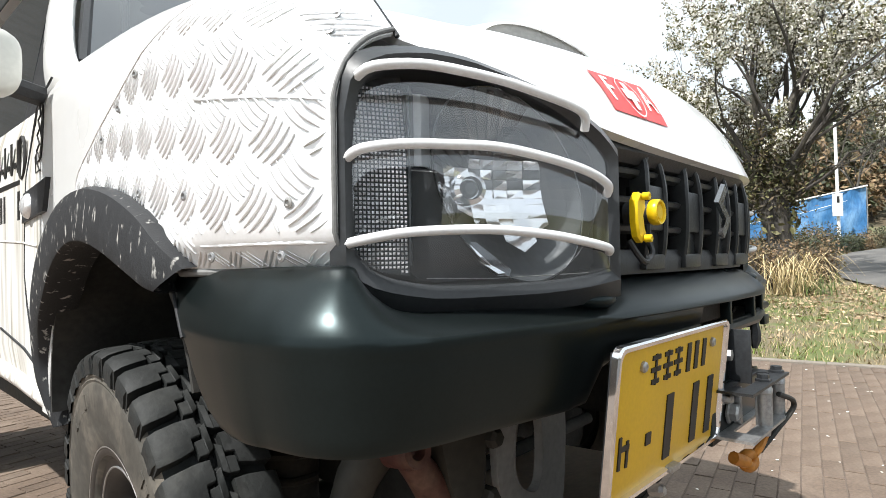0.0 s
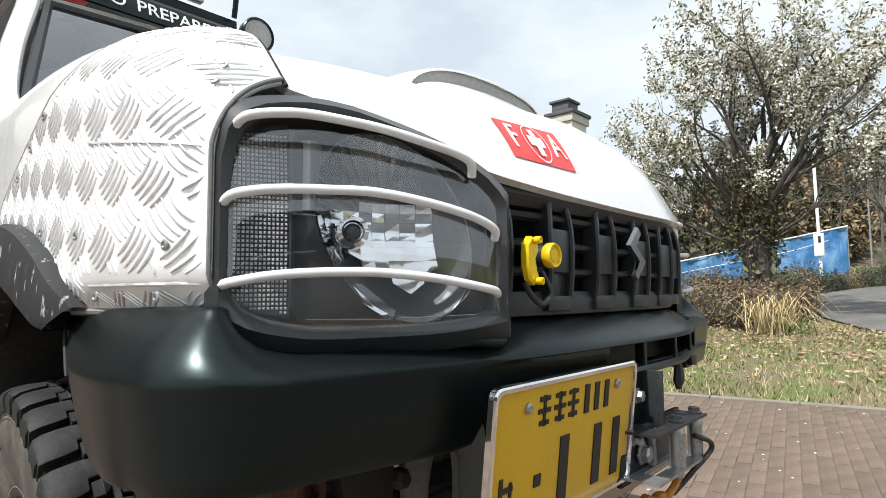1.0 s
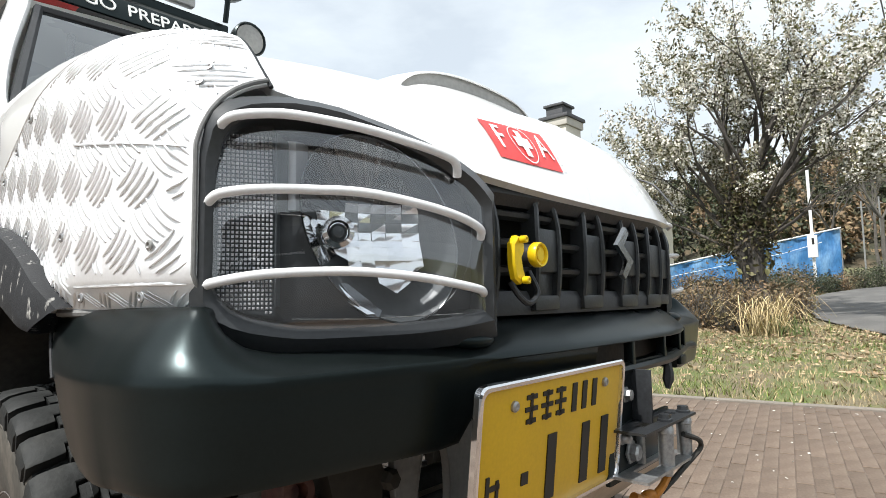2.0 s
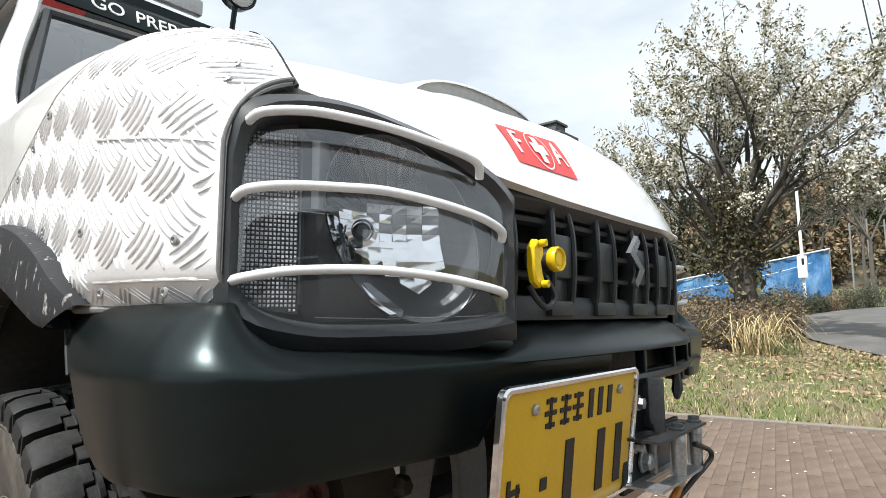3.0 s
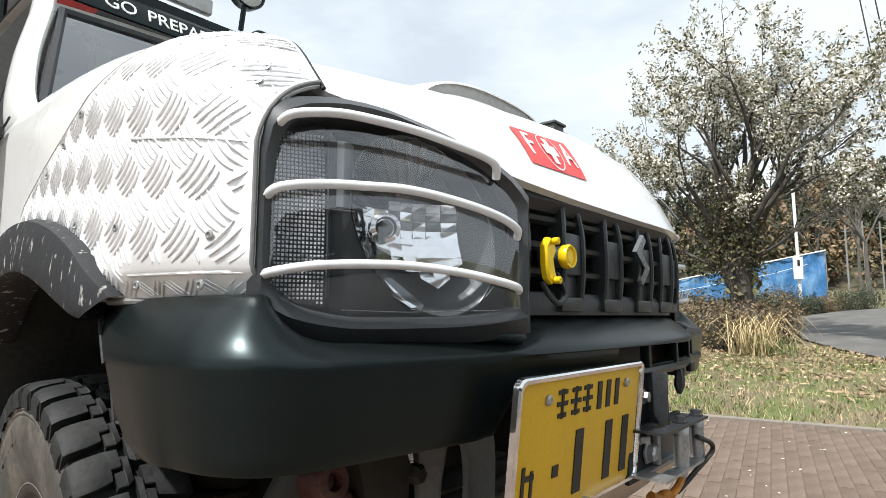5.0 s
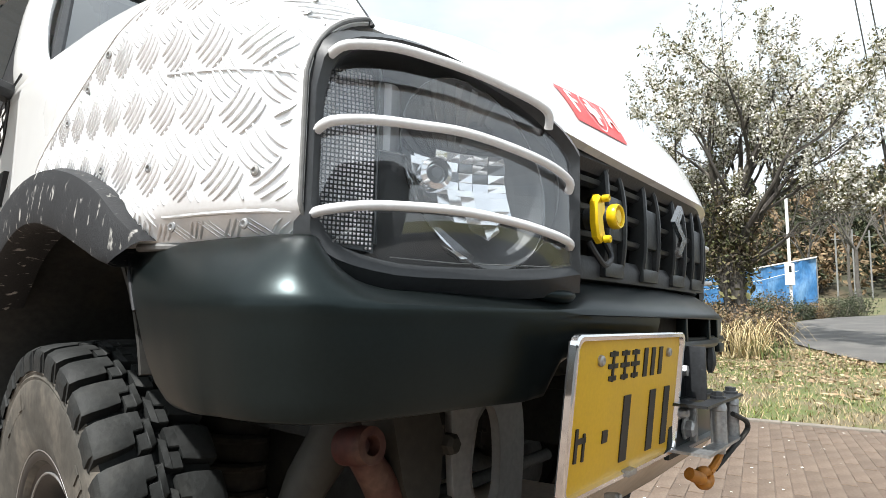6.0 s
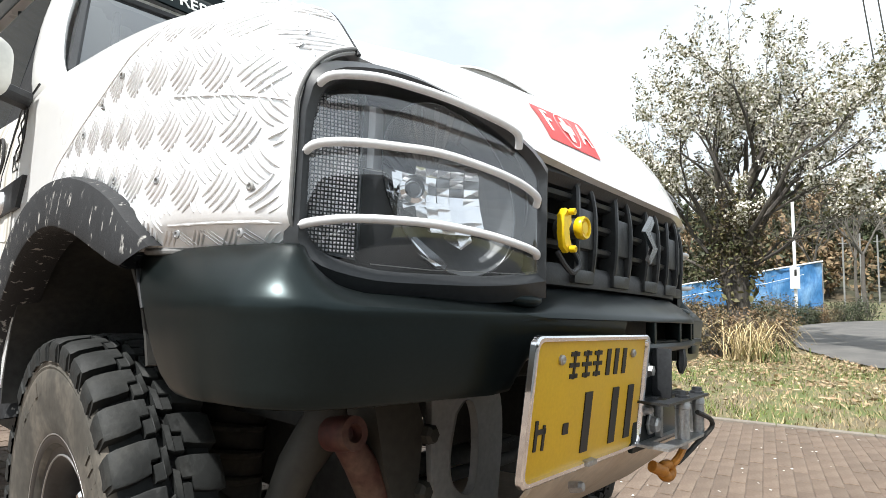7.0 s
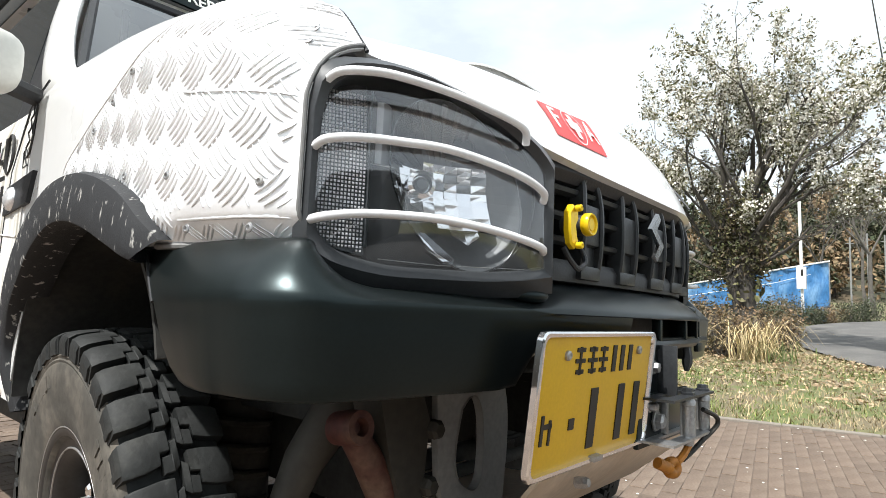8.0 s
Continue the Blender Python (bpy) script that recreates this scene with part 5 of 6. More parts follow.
STEER, SIZE, LEAN = -4.0, 1.0, -4.0
for x, y, side, steer in ((-0.612, 0.715, -1, STEER), (0.612, 0.715, 1, STEER), (-0.62, 2.95, -1, 0), (0.62, 2.95, 1, 0)):
    m = Matrix.Translation((x, y, 0.345 * SIZE)) @ Matrix.Rotation(radians(steer), 4, "Z") @ Matrix.Rotation(radians(-side * LEAN), 4, "Y") @ Matrix.Rotation(radians(90 * side), 4, "Y") @ Matrix.Diagonal((SIZE, SIZE, 0.67, 1))
    hold = part("wheel", cubes((-0.02, -0.02, -0.06), (0.02, 0.02, 0.0), m, 0.004), DARK, car, "mud tyre on a dark steel rim")
    build_wheel(m, hold, side < 0 and y < 1)


# ---- cabin ----
def build_cabin():
    # body side behind the fender, with its sill
    for side in (-1, 1):
        bm = bmesh.new()
        rows = []
        for y in (1.052, 1.2, 1.5, 1.8, 2.1, 2.4, 2.7, 3.0, 3.3):
            w = -curve(FLANK, y) * side
            rows.append([Vector((w * 0.93, y, 0.53 + 0.05 * min(1, y - 1.05))), Vector((w * 0.985, y, 0.56 + 0.05 * min(1, y - 1.05))), Vector((w, y, 0.64)), Vector((w * 1.004, y, 0.80)), Vector((w * 1.004, y, 1.0)), Vector((w * 0.99, y, 1.10)), Vector((w * 0.975, y, 1.14))])
        sheet(bm, rows)
        part("body_side", thick(bm, 0.01), DIRTY_PAINT, car, "white door side streaked with dirt")
        bm = bmesh.new()
        tube(bm, [(side * 0.675, 1.03, 0.55), (side * 0.68, 1.3, 0.57), (side * 0.68, 2.4, 0.59)], 0.022, 10)
        part("sill", bm, DIRTY_PAINT, car, "white sill rail")
        # pillars and roof edge
        bm = bmesh.new()
        rows = []
        for p, wide in zip(smooth_line([(0.655, 0.985, 1.12), (0.672, 1.03, 1.20), (0.640, 1.15, 1.355), (0.578, 1.31, 1.555), (0.565, 1.5, 1.625), (0.565, 3.1, 1.64)], 5), smooth_line([(0.070, 0, 0), (0.050, 0, 0), (0.036, 0, 0), (0.034, 0, 0), (0.040, 0, 0), (0.040, 0, 0)], 5)):
            rows.append([Vector((side * (p.x + 0.023 * math.copysign(abs(math.cos(a)) ** 0.6, math.cos(a))), p.y + wide.x * math.copysign(abs(math.sin(a)) ** 0.7, math.sin(a)), p.z - (0.35 * wide.x * math.sin(a) if p.y < 1.33 else 0))) for a in (2 * math.pi * k / 16 for k in range(16))])
        sheet(bm, rows, close=True)
        bmesh.ops.recalc_face_normals(bm, faces=bm.faces[:])
        part("pillar", bm, WHITE_PAINT, car, "white windscreen pillar")
        bm = bmesh.new()
        sheet(bm, [[Vector((side * 0.675, y, 1.14)), Vector((side * 0.60, y + 0.02, 1.56))] for y in (1.30, 1.7, 2.1, 2.5, 3.1)])
        part("side_window", thick(bm, 0.004), surface("dark_side_glass_%d" % side, (0.03, 0.033, 0.035), 0.05, 0, 5, 0.1, 0.0), car, "dark tinted side window")
        bm = bmesh.new()
        sheet(bm, [[Vector((side * 0.69, 1.02, 1.13)), Vector((side * 0.69, 1.02, 1.16))], [Vector((side * 0.68, 1.14, 1.14)), Vector((side * 0.655, 1.10, 1.30))], [Vector((side * 0.675, 1.31, 1.14)), Vector((side * 0.60, 1.31, 1.54))]])
        part("quarter_panel", thick(bm, 0.006), BLACK_PLASTIC, car, "black quarter panel")
    bm = bmesh.new()
    sheet(bm, [[Vector((x, y, z + 0.02 * (1 - (x / 0.56) ** 2))) for x in (-0.56, -0.4, -0.2, 0, 0.2, 0.4, 0.56)] for y, z in ((1.33, 1.585), (1.5, 1.63), (2.2, 1.655), (3.2, 1.64))])
    part("roof", thick(bm, 0.02), WHITE_PAINT, car, "white roof panel")
    part("tailgate", cubes((-0.64, 3.2, 0.5), (0.64, 3.26, 1.62), None, 0.03), WHITE_PAINT, car, "white rear door")
    part("cabin_floor", cubes((-0.63, 1.06, 0.46), (0.63, 3.2, 0.52), None, 0.01), DARK, car)
    part("bulkhead", cubes((-0.62, 1.04, 0.50), (0.62, 1.10, 1.17), None, 0.01), DARK, car)
    part("dashboard", cubes((-0.58, 1.12, 1.02), (0.58, 1.42, 1.19), None, 0.03), BLACK_PLASTIC, car, "dark dashboard")
    # windscreen with its black surround
    low = [Vector((x, 1.00 + 0.02 * (x / 0.6) ** 2 - 0.03, 1.205)) for x in (-0.645, -0.4, -0.2, 0, 0.2, 0.4, 0.645)]
    high = [Vector((x * 0.845, 1.285 + 0.02 * (x / 0.6) ** 2 - 0.03, 1.545)) for x in (-0.645, -0.4, -0.2, 0, 0.2, 0.4, 0.645)]
    bm = bmesh.new()
    sheet(bm, [[a.lerp(b, t) for a, b in zip(low, high)] for t in (0, 0.33, 0.66, 1)])
    bmesh.ops.recalc_face_normals(bm, faces=bm.faces[:])
    glass = part("windscreen", bm, WINDSHIELD, car, "grey-blue reflecting windscreen")
    bm = bmesh.new()
    loop = low + high[::-1] + [low[0]]
    tube(bm, loop, 0.012, 6)
    part("windscreen_seal", bm, BLACK_PLASTIC, glass, "black rubber seal")
    bm = bmesh.new()
    tube(bm, [(-0.53, 1.10, 1.20), (-0.50, 1.19, 1.35), (-0.47, 1.28, 1.50)], 0.010, 8)
    part("grab_handle", bm, BEIGE, car, "pale inner pillar handle")
    # door mirror
    for side in (-1, 1):
        bm = bmesh.new()
        bmesh.ops.create_uvsphere(bm, u_segments=20, v_segments=14, radius=1.0)
        for v in bm.verts:
            c = v.co
            for i in range(3):
                c[i] = math.copysign(abs(c[i]) ** 0.55, c[i])
        bmesh.ops.transform(bm, matrix=Matrix.Translation((side * 0.830, 1.0, 1.176)) @ Matrix.Diagonal((0.088, 0.045, 0.062, 1)), verts=bm.verts[:])
        # white plastic, its shade put into a greyer base colour
        mir = part("door_mirror", bm, surface("shade_grey_plastic_%d" % (side + 2), (0.52, 0.52, 0.48), 0.45, 0, 10, 0.08, 0.03), car, "white mirror housing, greyed for shade")
        bm = bmesh.new()
        tube(bm, [(side * 0.70, 1.04, 1.14), (side * 0.76, 1.03, 1.15), (side * 0.80, 1.03, 1.16)], 0.02, 8)
        part("mirror_arm", bm, BLACK_PLASTIC, mir, "black mirror foot")
        # side marker in its dark base
        bm = bmesh.new()
        pts = [(0.968, 0.978), (1.17, 0.965), (1.185, 0.905), (1.0, 0.918)]
        vs = [[bm.verts.new((side * (-curve(FLANK, y) + o), y, z)) for y, z in pts] for o in (-0.004, 0.008)]
        bm.faces.new(vs[1])
        for k in range(4):
            bm.faces.new((vs[0][k], vs[0][(k + 1) % 4], vs[1][(k + 1) % 4], vs[1][k]))
        bmesh.ops.recalc_face_normals(bm, faces=bm.faces[:])
        base = part("side_marker", bm, BLACK_PLASTIC, car, "dark side marker with a clear lens")
        bm = bmesh.new()
        bmesh.ops.create_uvsphere(bm, u_segments=16, v_segments=10, radius=1.0)
        bmesh.ops.transform(bm, matrix=Matrix.Translation((side * (-curve(FLANK, 1.1) + 0.006), 1.12, 0.936)) @ Matrix.Diagonal((0.016, 0.030, 0.026, 1)), verts=bm.verts[:])
        part("marker_lens", bm, PRISM, base, "clear round lens")
    # small dark decal on the fender and lettering on the door, as plain bars
    def decal(name, y0, z0, w, h, label):
        bm = bmesh.new()
        x = curve(FLANK, y0) - 0.0025
        box(bm, (x - 0.0008, y0, z0), (x + 0.0005, y0 + w, z0 + h))
        part(name, bm, INK, car, label, smooth=False)
    for line in (((1.020, 1.120), (1.045, 1.128), (1.040, 1.105), (1.060, 1.098), (1.048, 1.080), (1.070, 1.070), (1.052, 1.052), (1.075, 1.040), (1.060, 1.018), (1.045, 1.022), (1.028, 1.060), (1.020, 1.120)),
                 ((1.050, 1.000), (1.080, 0.998), (1.085, 1.030), (1.072, 1.036), (1.066, 1.012), (1.050, 1.000)), ((1.030, 1.090), (1.040, 1.075), (1.034, 1.062))):
        bm = bmesh.new()
        tube(bm, [(curve(FLANK, y) - 0.0022, y, z) for y, z in line], 0.0020, 4)
        part("decal", bm, INK, car, "dark line drawing on the fender", smooth=False)
    for k in range(9):
        decal("door_mark", 1.225 + 0.034 * k, 0.915, 0.024, 0.062, "dark door marking as a plain bar")
    for k in range(5):
        decal("door_mark", 1.235 + 0.062 * k, 1.018, 0.018, 0.070, "dark door marking as a plain bar")
        decal("door_mark", 1.262 + 0.062 * k, 1.030, 0.018, 0.012, "dark door marking as a plain bar")
    decal("door_mark", 1.225, 0.990, 0.45, 0.011, "dark door stripe")
    bm = bmesh.new()
    x = curve(FLANK, 1.2) - 0.0028
    tube(bm, [(x, 1.205 + 0.026 * math.cos(a), 1.045 + 0.044 * math.sin(a)) for a in (2 * math.pi * k / 24 for k in range(25))], 0.0035, 5)
    part("door_mark", bm, INK, car, "dark round door emblem", smooth=False)
    # panel gaps and pressed creases of the door and rear fender
    for side in (-1, 1):
        for name, line, r in (("panel_gap", [(1.135, 1.10), (1.165, 1.0), (1.182, 0.90), (1.186, 0.80), (1.165, 0.74), (1.135, 0.69), (1.112, 0.63)], 0.0026),
                              ("pressed_crease", [(1.07, 0.855), (1.2, 0.866), (1.5, 0.88), (2.6, 0.89)], 0.0030),
                              ("panel_gap", [(1.10, 0.625), (1.2, 0.645), (1.42, 0.672), (2.4, 0.70)], 0.0026),
                              ("panel_gap", [(0.985, 1.165), (1.02, 1.158), (1.07, 1.15), (1.11, 1.13), (1.135, 1.10)], 0.0022)):
            bm = bmesh.new()
            tube(bm, [(side * (-curve(FLANK, y) * (1.003 if z < 1.05 else 0.992)), y, z) for y, z in line], r, 5)
            part(name, bm, BLACK_PLASTIC if name == "panel_gap" else DIRTY_PAINT, car, smooth=False)


build_cabin()


def build_roof_gear():
    rack = part("roof_rack", cubes((-0.56, 1.36, 1.69), (0.00, 1.39, 1.72), None, 0.006), BLACK_SATIN, car, "black roof rack with lamps and a visor board")
    for y in (1.9, 2.4, 2.9):
        part("cross_bar", cubes((-0.56, y, 1.655), (0.56, y + 0.03, 1.675), None, 0.006), BLACK_SATIN, rack)
    for x in (-0.56, 0.56):
        bm = bmesh.new()
        if x < 0:
            tube(bm, [(x, 1.36, 1.78), (x, 3.0, 1.80)], 0.014, 8)
        tube(bm, [(x, 1.36, 1.66), (x, 3.0, 1.68)], 0.014, 8)
        for y in (1.36, 1.8, 2.4, 3.0):
            tube(bm, [(x, y, 1.62), (x, y, 1.79 if x < 0 else 1.67)], 0.011, 8)
        part("side_rail", bm, BLACK_SATIN, rack, "black tube rail")
    m = facing((0, 1.318, 1.632), (1, 0, 0), (0, 0.32, 0.95))
    board = part("visor_board", cubes((-0.53, -0.036, -0.004), (0.02, 0.036, 0.004), m, 0.003), BLACK_SATIN, car, "black visor board with white words")
    lettering("GO", 0.056, m @ Matrix.Translation((-0.398, 0, 0.0055)), WHITE_VINYL, board, "word", "white bold word", 0.0015)
    lettering("PREPARED", 0.056, m @ Matrix.Translation((-0.198, 0, 0.0055)), WHITE_VINYL, board, "word", "white bold word", 0.0015)
    tagged(part("bag", cubes((-0.52, 1.42, 1.72), (-0.36, 1.75, 1.84), None, 0.03), surface("red_cloth", (0.35, 0.03, 0.025), 0.8, 0, 12, 0.3, 0.3)), "red cloth bag lying on the black roof rack", "bag")
    part("light_bar", cubes((-0.30, 1.34, 1.73), (-0.12, 1.37, 1.78), None, 0.008), STEEL, rack, "pale grey box lamp")
    tagged(part("gear_box", cubes((-0.52, 1.80, 1.68), (0.10, 2.6, 1.95), None, 0.03), DARK), "dark plastic gear box strapped on the roof rack", "box")
    # round spot lamp on a stem
    bm = bmesh.new()
    tube(bm, [(-0.02, 1.345, 1.72), (-0.02, 1.33, 1.80)], 0.009, 8)
    part("lamp_stem", bm, BLACK_SATIN, rack)
    for x, y, z in ((-0.01, 1.34, 1.855), (0.125, 1.46, 1.742)):
        bm = bmesh.new()
        lm = Matrix.Translation((x, y, z)) @ Matrix.Rotation(radians(90), 4, "X")
        revolve(bm, [(0.0, -0.05), (0.035, -0.045), (0.058, -0.015), (0.062, 0.02), (0.058, 0.026), (0.052, 0.018), (0.0, 0.012)], lm, 28)
        part("spot_lamp", bm, BLACK_SATIN, rack, "round black spot lamp")
        bm = bmesh.new()
        revolve(bm, [(0.052, 0.019), (0.03, 0.024), (0.0, 0.026)], lm, 24)
        part("spot_lens", bm, GREY_STEEL_AND_SHADE, rack, "dull grey lamp face")


build_roof_gear()


# ---- behind and around: building, house, hill ----
def build_surroundings():
    wall = surface("grey_cladding", (0.20, 0.185, 0.165), 0.8, 0, 3, 0.15, 0.2, (0.16, 0.15, 0.135), (0.45, 0.6), stretch=(1, 1, 8))
    shed = thing("garage_building", (-4, 8.5, 0), "grey-brown clad garage building behind the car", "building")
    part("wall", cubes((-11, 7.0, -0.05), (0.4, 7.25, 5.2), None, 0.01), wall, shed)
    part("wall", cubes((-11, 7.25, -0.05), (-10.75, 13, 5.2), None, 0.01), wall, shed)
    part("roof", cubes((-11.5, 6.2, 5.2), (0.9, 13.5, 5.45), None, 0.02), surface("dark_roof", (0.06, 0.06, 0.06), 0.7, 0, 4, 0.2, 0.2), shed, "dark flat roof with deep eaves")
    cream = surface("cream_render", (0.62, 0.58, 0.50), 0.85, 0, 2, 0.1, 0.2)
    tile = surface("dark_roof_tile", (0.07, 0.07, 0.075), 0.6, 0, 5, 0.2, 0.3)
    house = thing("house", (22, 13, ground_z(22, 13)), "pale house with dark gable roof and square chimney", "house")
    part("wall", cubes((18.5, 9.6, 0.4), (27, 17, 5.0), None, 0.02), cream, house, "pale rendered wall")
    bm = bmesh.new()
    for y0, y1, z0, z1 in ((9.0, 13.3, 4.7, 6.9), (17.6, 13.3, 4.7, 6.9)):
        sheet(bm, [[Vector((18.0, y0, z0)), Vector((27.5, y0, z0))], [Vector((18.0, y1, z1)), Vector((27.5, y1, z1))]])
    part("roof", thick(bm, 0.15), tile, house, "dark tiled gable roof", smooth=False)
    chim = part("chimney", cubes((19.2, 10.75, 5.0), (20.4, 11.75, 7.6), None, 0.02), cream, house, "pale square chimney with a dark cap")
    part("chimney_ledge", cubes((19.12, 10.67, 7.6), (20.5, 11.85, 7.9), None, 0.02), surface("pale_ledge", (0.5, 0.47, 0.42), 0.8, 0, 4, 0.1, 0.1), chim)
    part("chimney_ledge", cubes((19.05, 10.6, 7.9), (20.57, 11.92, 8.05), None, 0.03), tile, chim)
    part("chimney_cowl", cubes((19.4, 11.0, 8.05), (20.2, 11.75, 8.5), None, 0.03), tile, chim, "dark louvred cowl")
    part("chimney_cowl", cubes((19.32, 10.92, 8.5), (20.28, 11.83, 8.6), None, 0.02), tile, chim)
    for y in (11.5, 14.8):
        win = part("window", cubes((18.44, y, 2.0), (18.52, y + 1.5, 3.4), None, 0.01), surface("dark_pane_%d" % int(y), (0.03, 0.035, 0.04), 0.08, 0, 3, 0.1, 0.0), house, "dark window pane")
        part("window_frame", cubes((18.42, y - 0.06, 1.94), (18.47, y + 1.56, 2.0), None, 0.005), WHITE_VINYL, win)
    # house behind the camera, out of view; kept dark and low for reflections
    back = thing("villa", (-9, -9, 0), "dark boarded single-storey house with white window frames", "house")
    part("wall", cubes((-16, -14, -0.05), (-4, -9, 3.3), None, 0.02), surface("dark_timber_wall", (0.075, 0.080, 0.076), 0.8, 0, 3, 0.2, 0.2, stretch=(1, 1, 6)), back, "dark boarded wall")
    part("roof", cubes((-16.6, -14.6, 3.3), (-3.4, -8.4, 3.6), None, 0.05), tile, back, "dark roof slab")
    for k in range(4):
        win = part("window", cubes((-15 + 2.8 * k, -9.02, 1.0), (-13.4 + 2.8 * k, -8.97, 2.6), None, 0.005), surface("pane_%d" % k, (0.05, 0.055, 0.06), 0.08, 0, 3, 0.1, 0.0), back, "dark pane")
        part("window_frame", cubes((-15.1 + 2.8 * k, -9.0, 0.9), (-13.3 + 2.8 * k, -8.96, 1.0), None, 0.005), WHITE_VINYL, win)


build_surroundings()

rng = np.random.default_rng(7)


def quads(name, centres, sizes, material, parent=None, label="", flat=0.0, aspect=1.6):
    """Many small leaf-shaped faces at the centres, turned at random, as one mesh."""
    n = len(centres)
    c = np.asarray(centres, float)
    a = rng.normal(size=(n, 3))
    a[:, 2] *= 1 - flat
    a /= np.linalg.norm(a, axis=1, keepdims=True)
    b = rng.normal(size=(n, 3))
    b[:, 2] *= 1 - flat
    b -= a * (a * b).sum(1, keepdims=True)
    b /= np.linalg.norm(b, axis=1, keepdims=True) + 1e-9
    s = np.asarray(sizes, float)[:, None]
    v = np.stack([c - a * s * aspect / 2, c + b * s * 0.42 + a * s * 0.1, c + a * s * aspect / 2, c - b * s * 0.42 + a * s * 0.1], 1).reshape(-1, 3)
    me = bpy.data.meshes.new(name)
    me.from_pydata(v.tolist(), [], np.arange(4 * n).reshape(n, 4).tolist())
    me.materials.append(material)
    ob = new(name, me)
    if parent:
        ob.parent = parent
        if parent.type == "EMPTY":
            ob.matrix_parent_inverse = parent.matrix_basis.inverted()
    return tagged(ob, label)


def grow(bm, p, way, length, radius, depth, tips, bend=0.25, split=(2, 4), up=0.12, shrink=0.68):
    """A bough and its boughs; tips collects points along the twigs."""
    pts, rads = [p.copy()], [radius]
    n = 5
    for k in range(n):
        way = (way + Vector(rng.normal(0, bend / 2, 3)) + Vector((0, 0, up * 0.5))).normalized()
        pts.append(pts[-1] + way * length / n)
        rads.append(radius * (1 - 0.5 * (k + 1) / n))
    tube(bm, pts, radius, 7 if radius > 0.03 else 4, taper=rads, caps=False)
    if depth == 0:
        tips.extend(pts[1:])
        return
    if depth == 1:
        tips.extend(pts[3:])
    for k in range(int(rng.integers(*split)) + 1):
        i = int(rng.integers(2, n + 1)) if k else n
        side = Vector(rng.normal(0, 1, 3))
        side = (side - way * side.dot(way)).normalized()
        w = (way * 0.75 + side * rng.uniform(0.35, 0.9)).normalized()
        grow(bm, pts[i], w, length * shrink * rng.uniform(0.75, 1.2), rads[i] * 0.60, depth - 1, tips, bend, split, up, shrink)


BARK = surface("dark_bark", (0.055, 0.048, 0.042), 0.9, 0, 6, 0.35, 0.8, (0.10, 0.09, 0.075), (0.5, 0.7), stretch=(1, 1, 0.3))
TWIG = surface("pale_twig", (0.10, 0.09, 0.078), 0.9, 0, 6, 0.3, 0.2)
BLOSSOM = surface("white_blossom", (0.82, 0.79, 0.72), 0.8, 0, 3, 0.05, 0.0, random_tint=0.08)
YOUNG_LEAF = surface("dull_young_leaf", (0.115, 0.112, 0.045), 0.75, 0, 3, 0.2, 0.0, (0.10, 0.080, 0.05), (0.5, 0.65), random_tint=0.35)
DEAD_IVY = surface("dead_creeper_leaf", (0.115, 0.085, 0.052), 0.85, 0, 3, 0.2, 0.0, (0.055, 0.048, 0.03), (0.45, 0.6), random_tint=0.4)
IVY = surface("yellow_green_leaf", (0.125, 0.112, 0.042), 0.7, 0, 3, 0.2, 0.0, (0.06, 0.07, 0.024), (0.45, 0.6), random_tint=0.4)
BROWN_LEAF = surface("dry_brown_leaf", (0.225, 0.150, 0.085), 0.85, 0, 3, 0.2, 0.0, (0.12, 0.098, 0.05), (0.45, 0.6), random_tint=0.4)
DARK_LEAF = surface("dark_evergreen_leaf", (0.045, 0.058, 0.026), 0.7, 0, 1, 0.2, 0.0, (0.065, 0.06, 0.03), (0.45, 0.6), random_tint=0.4)


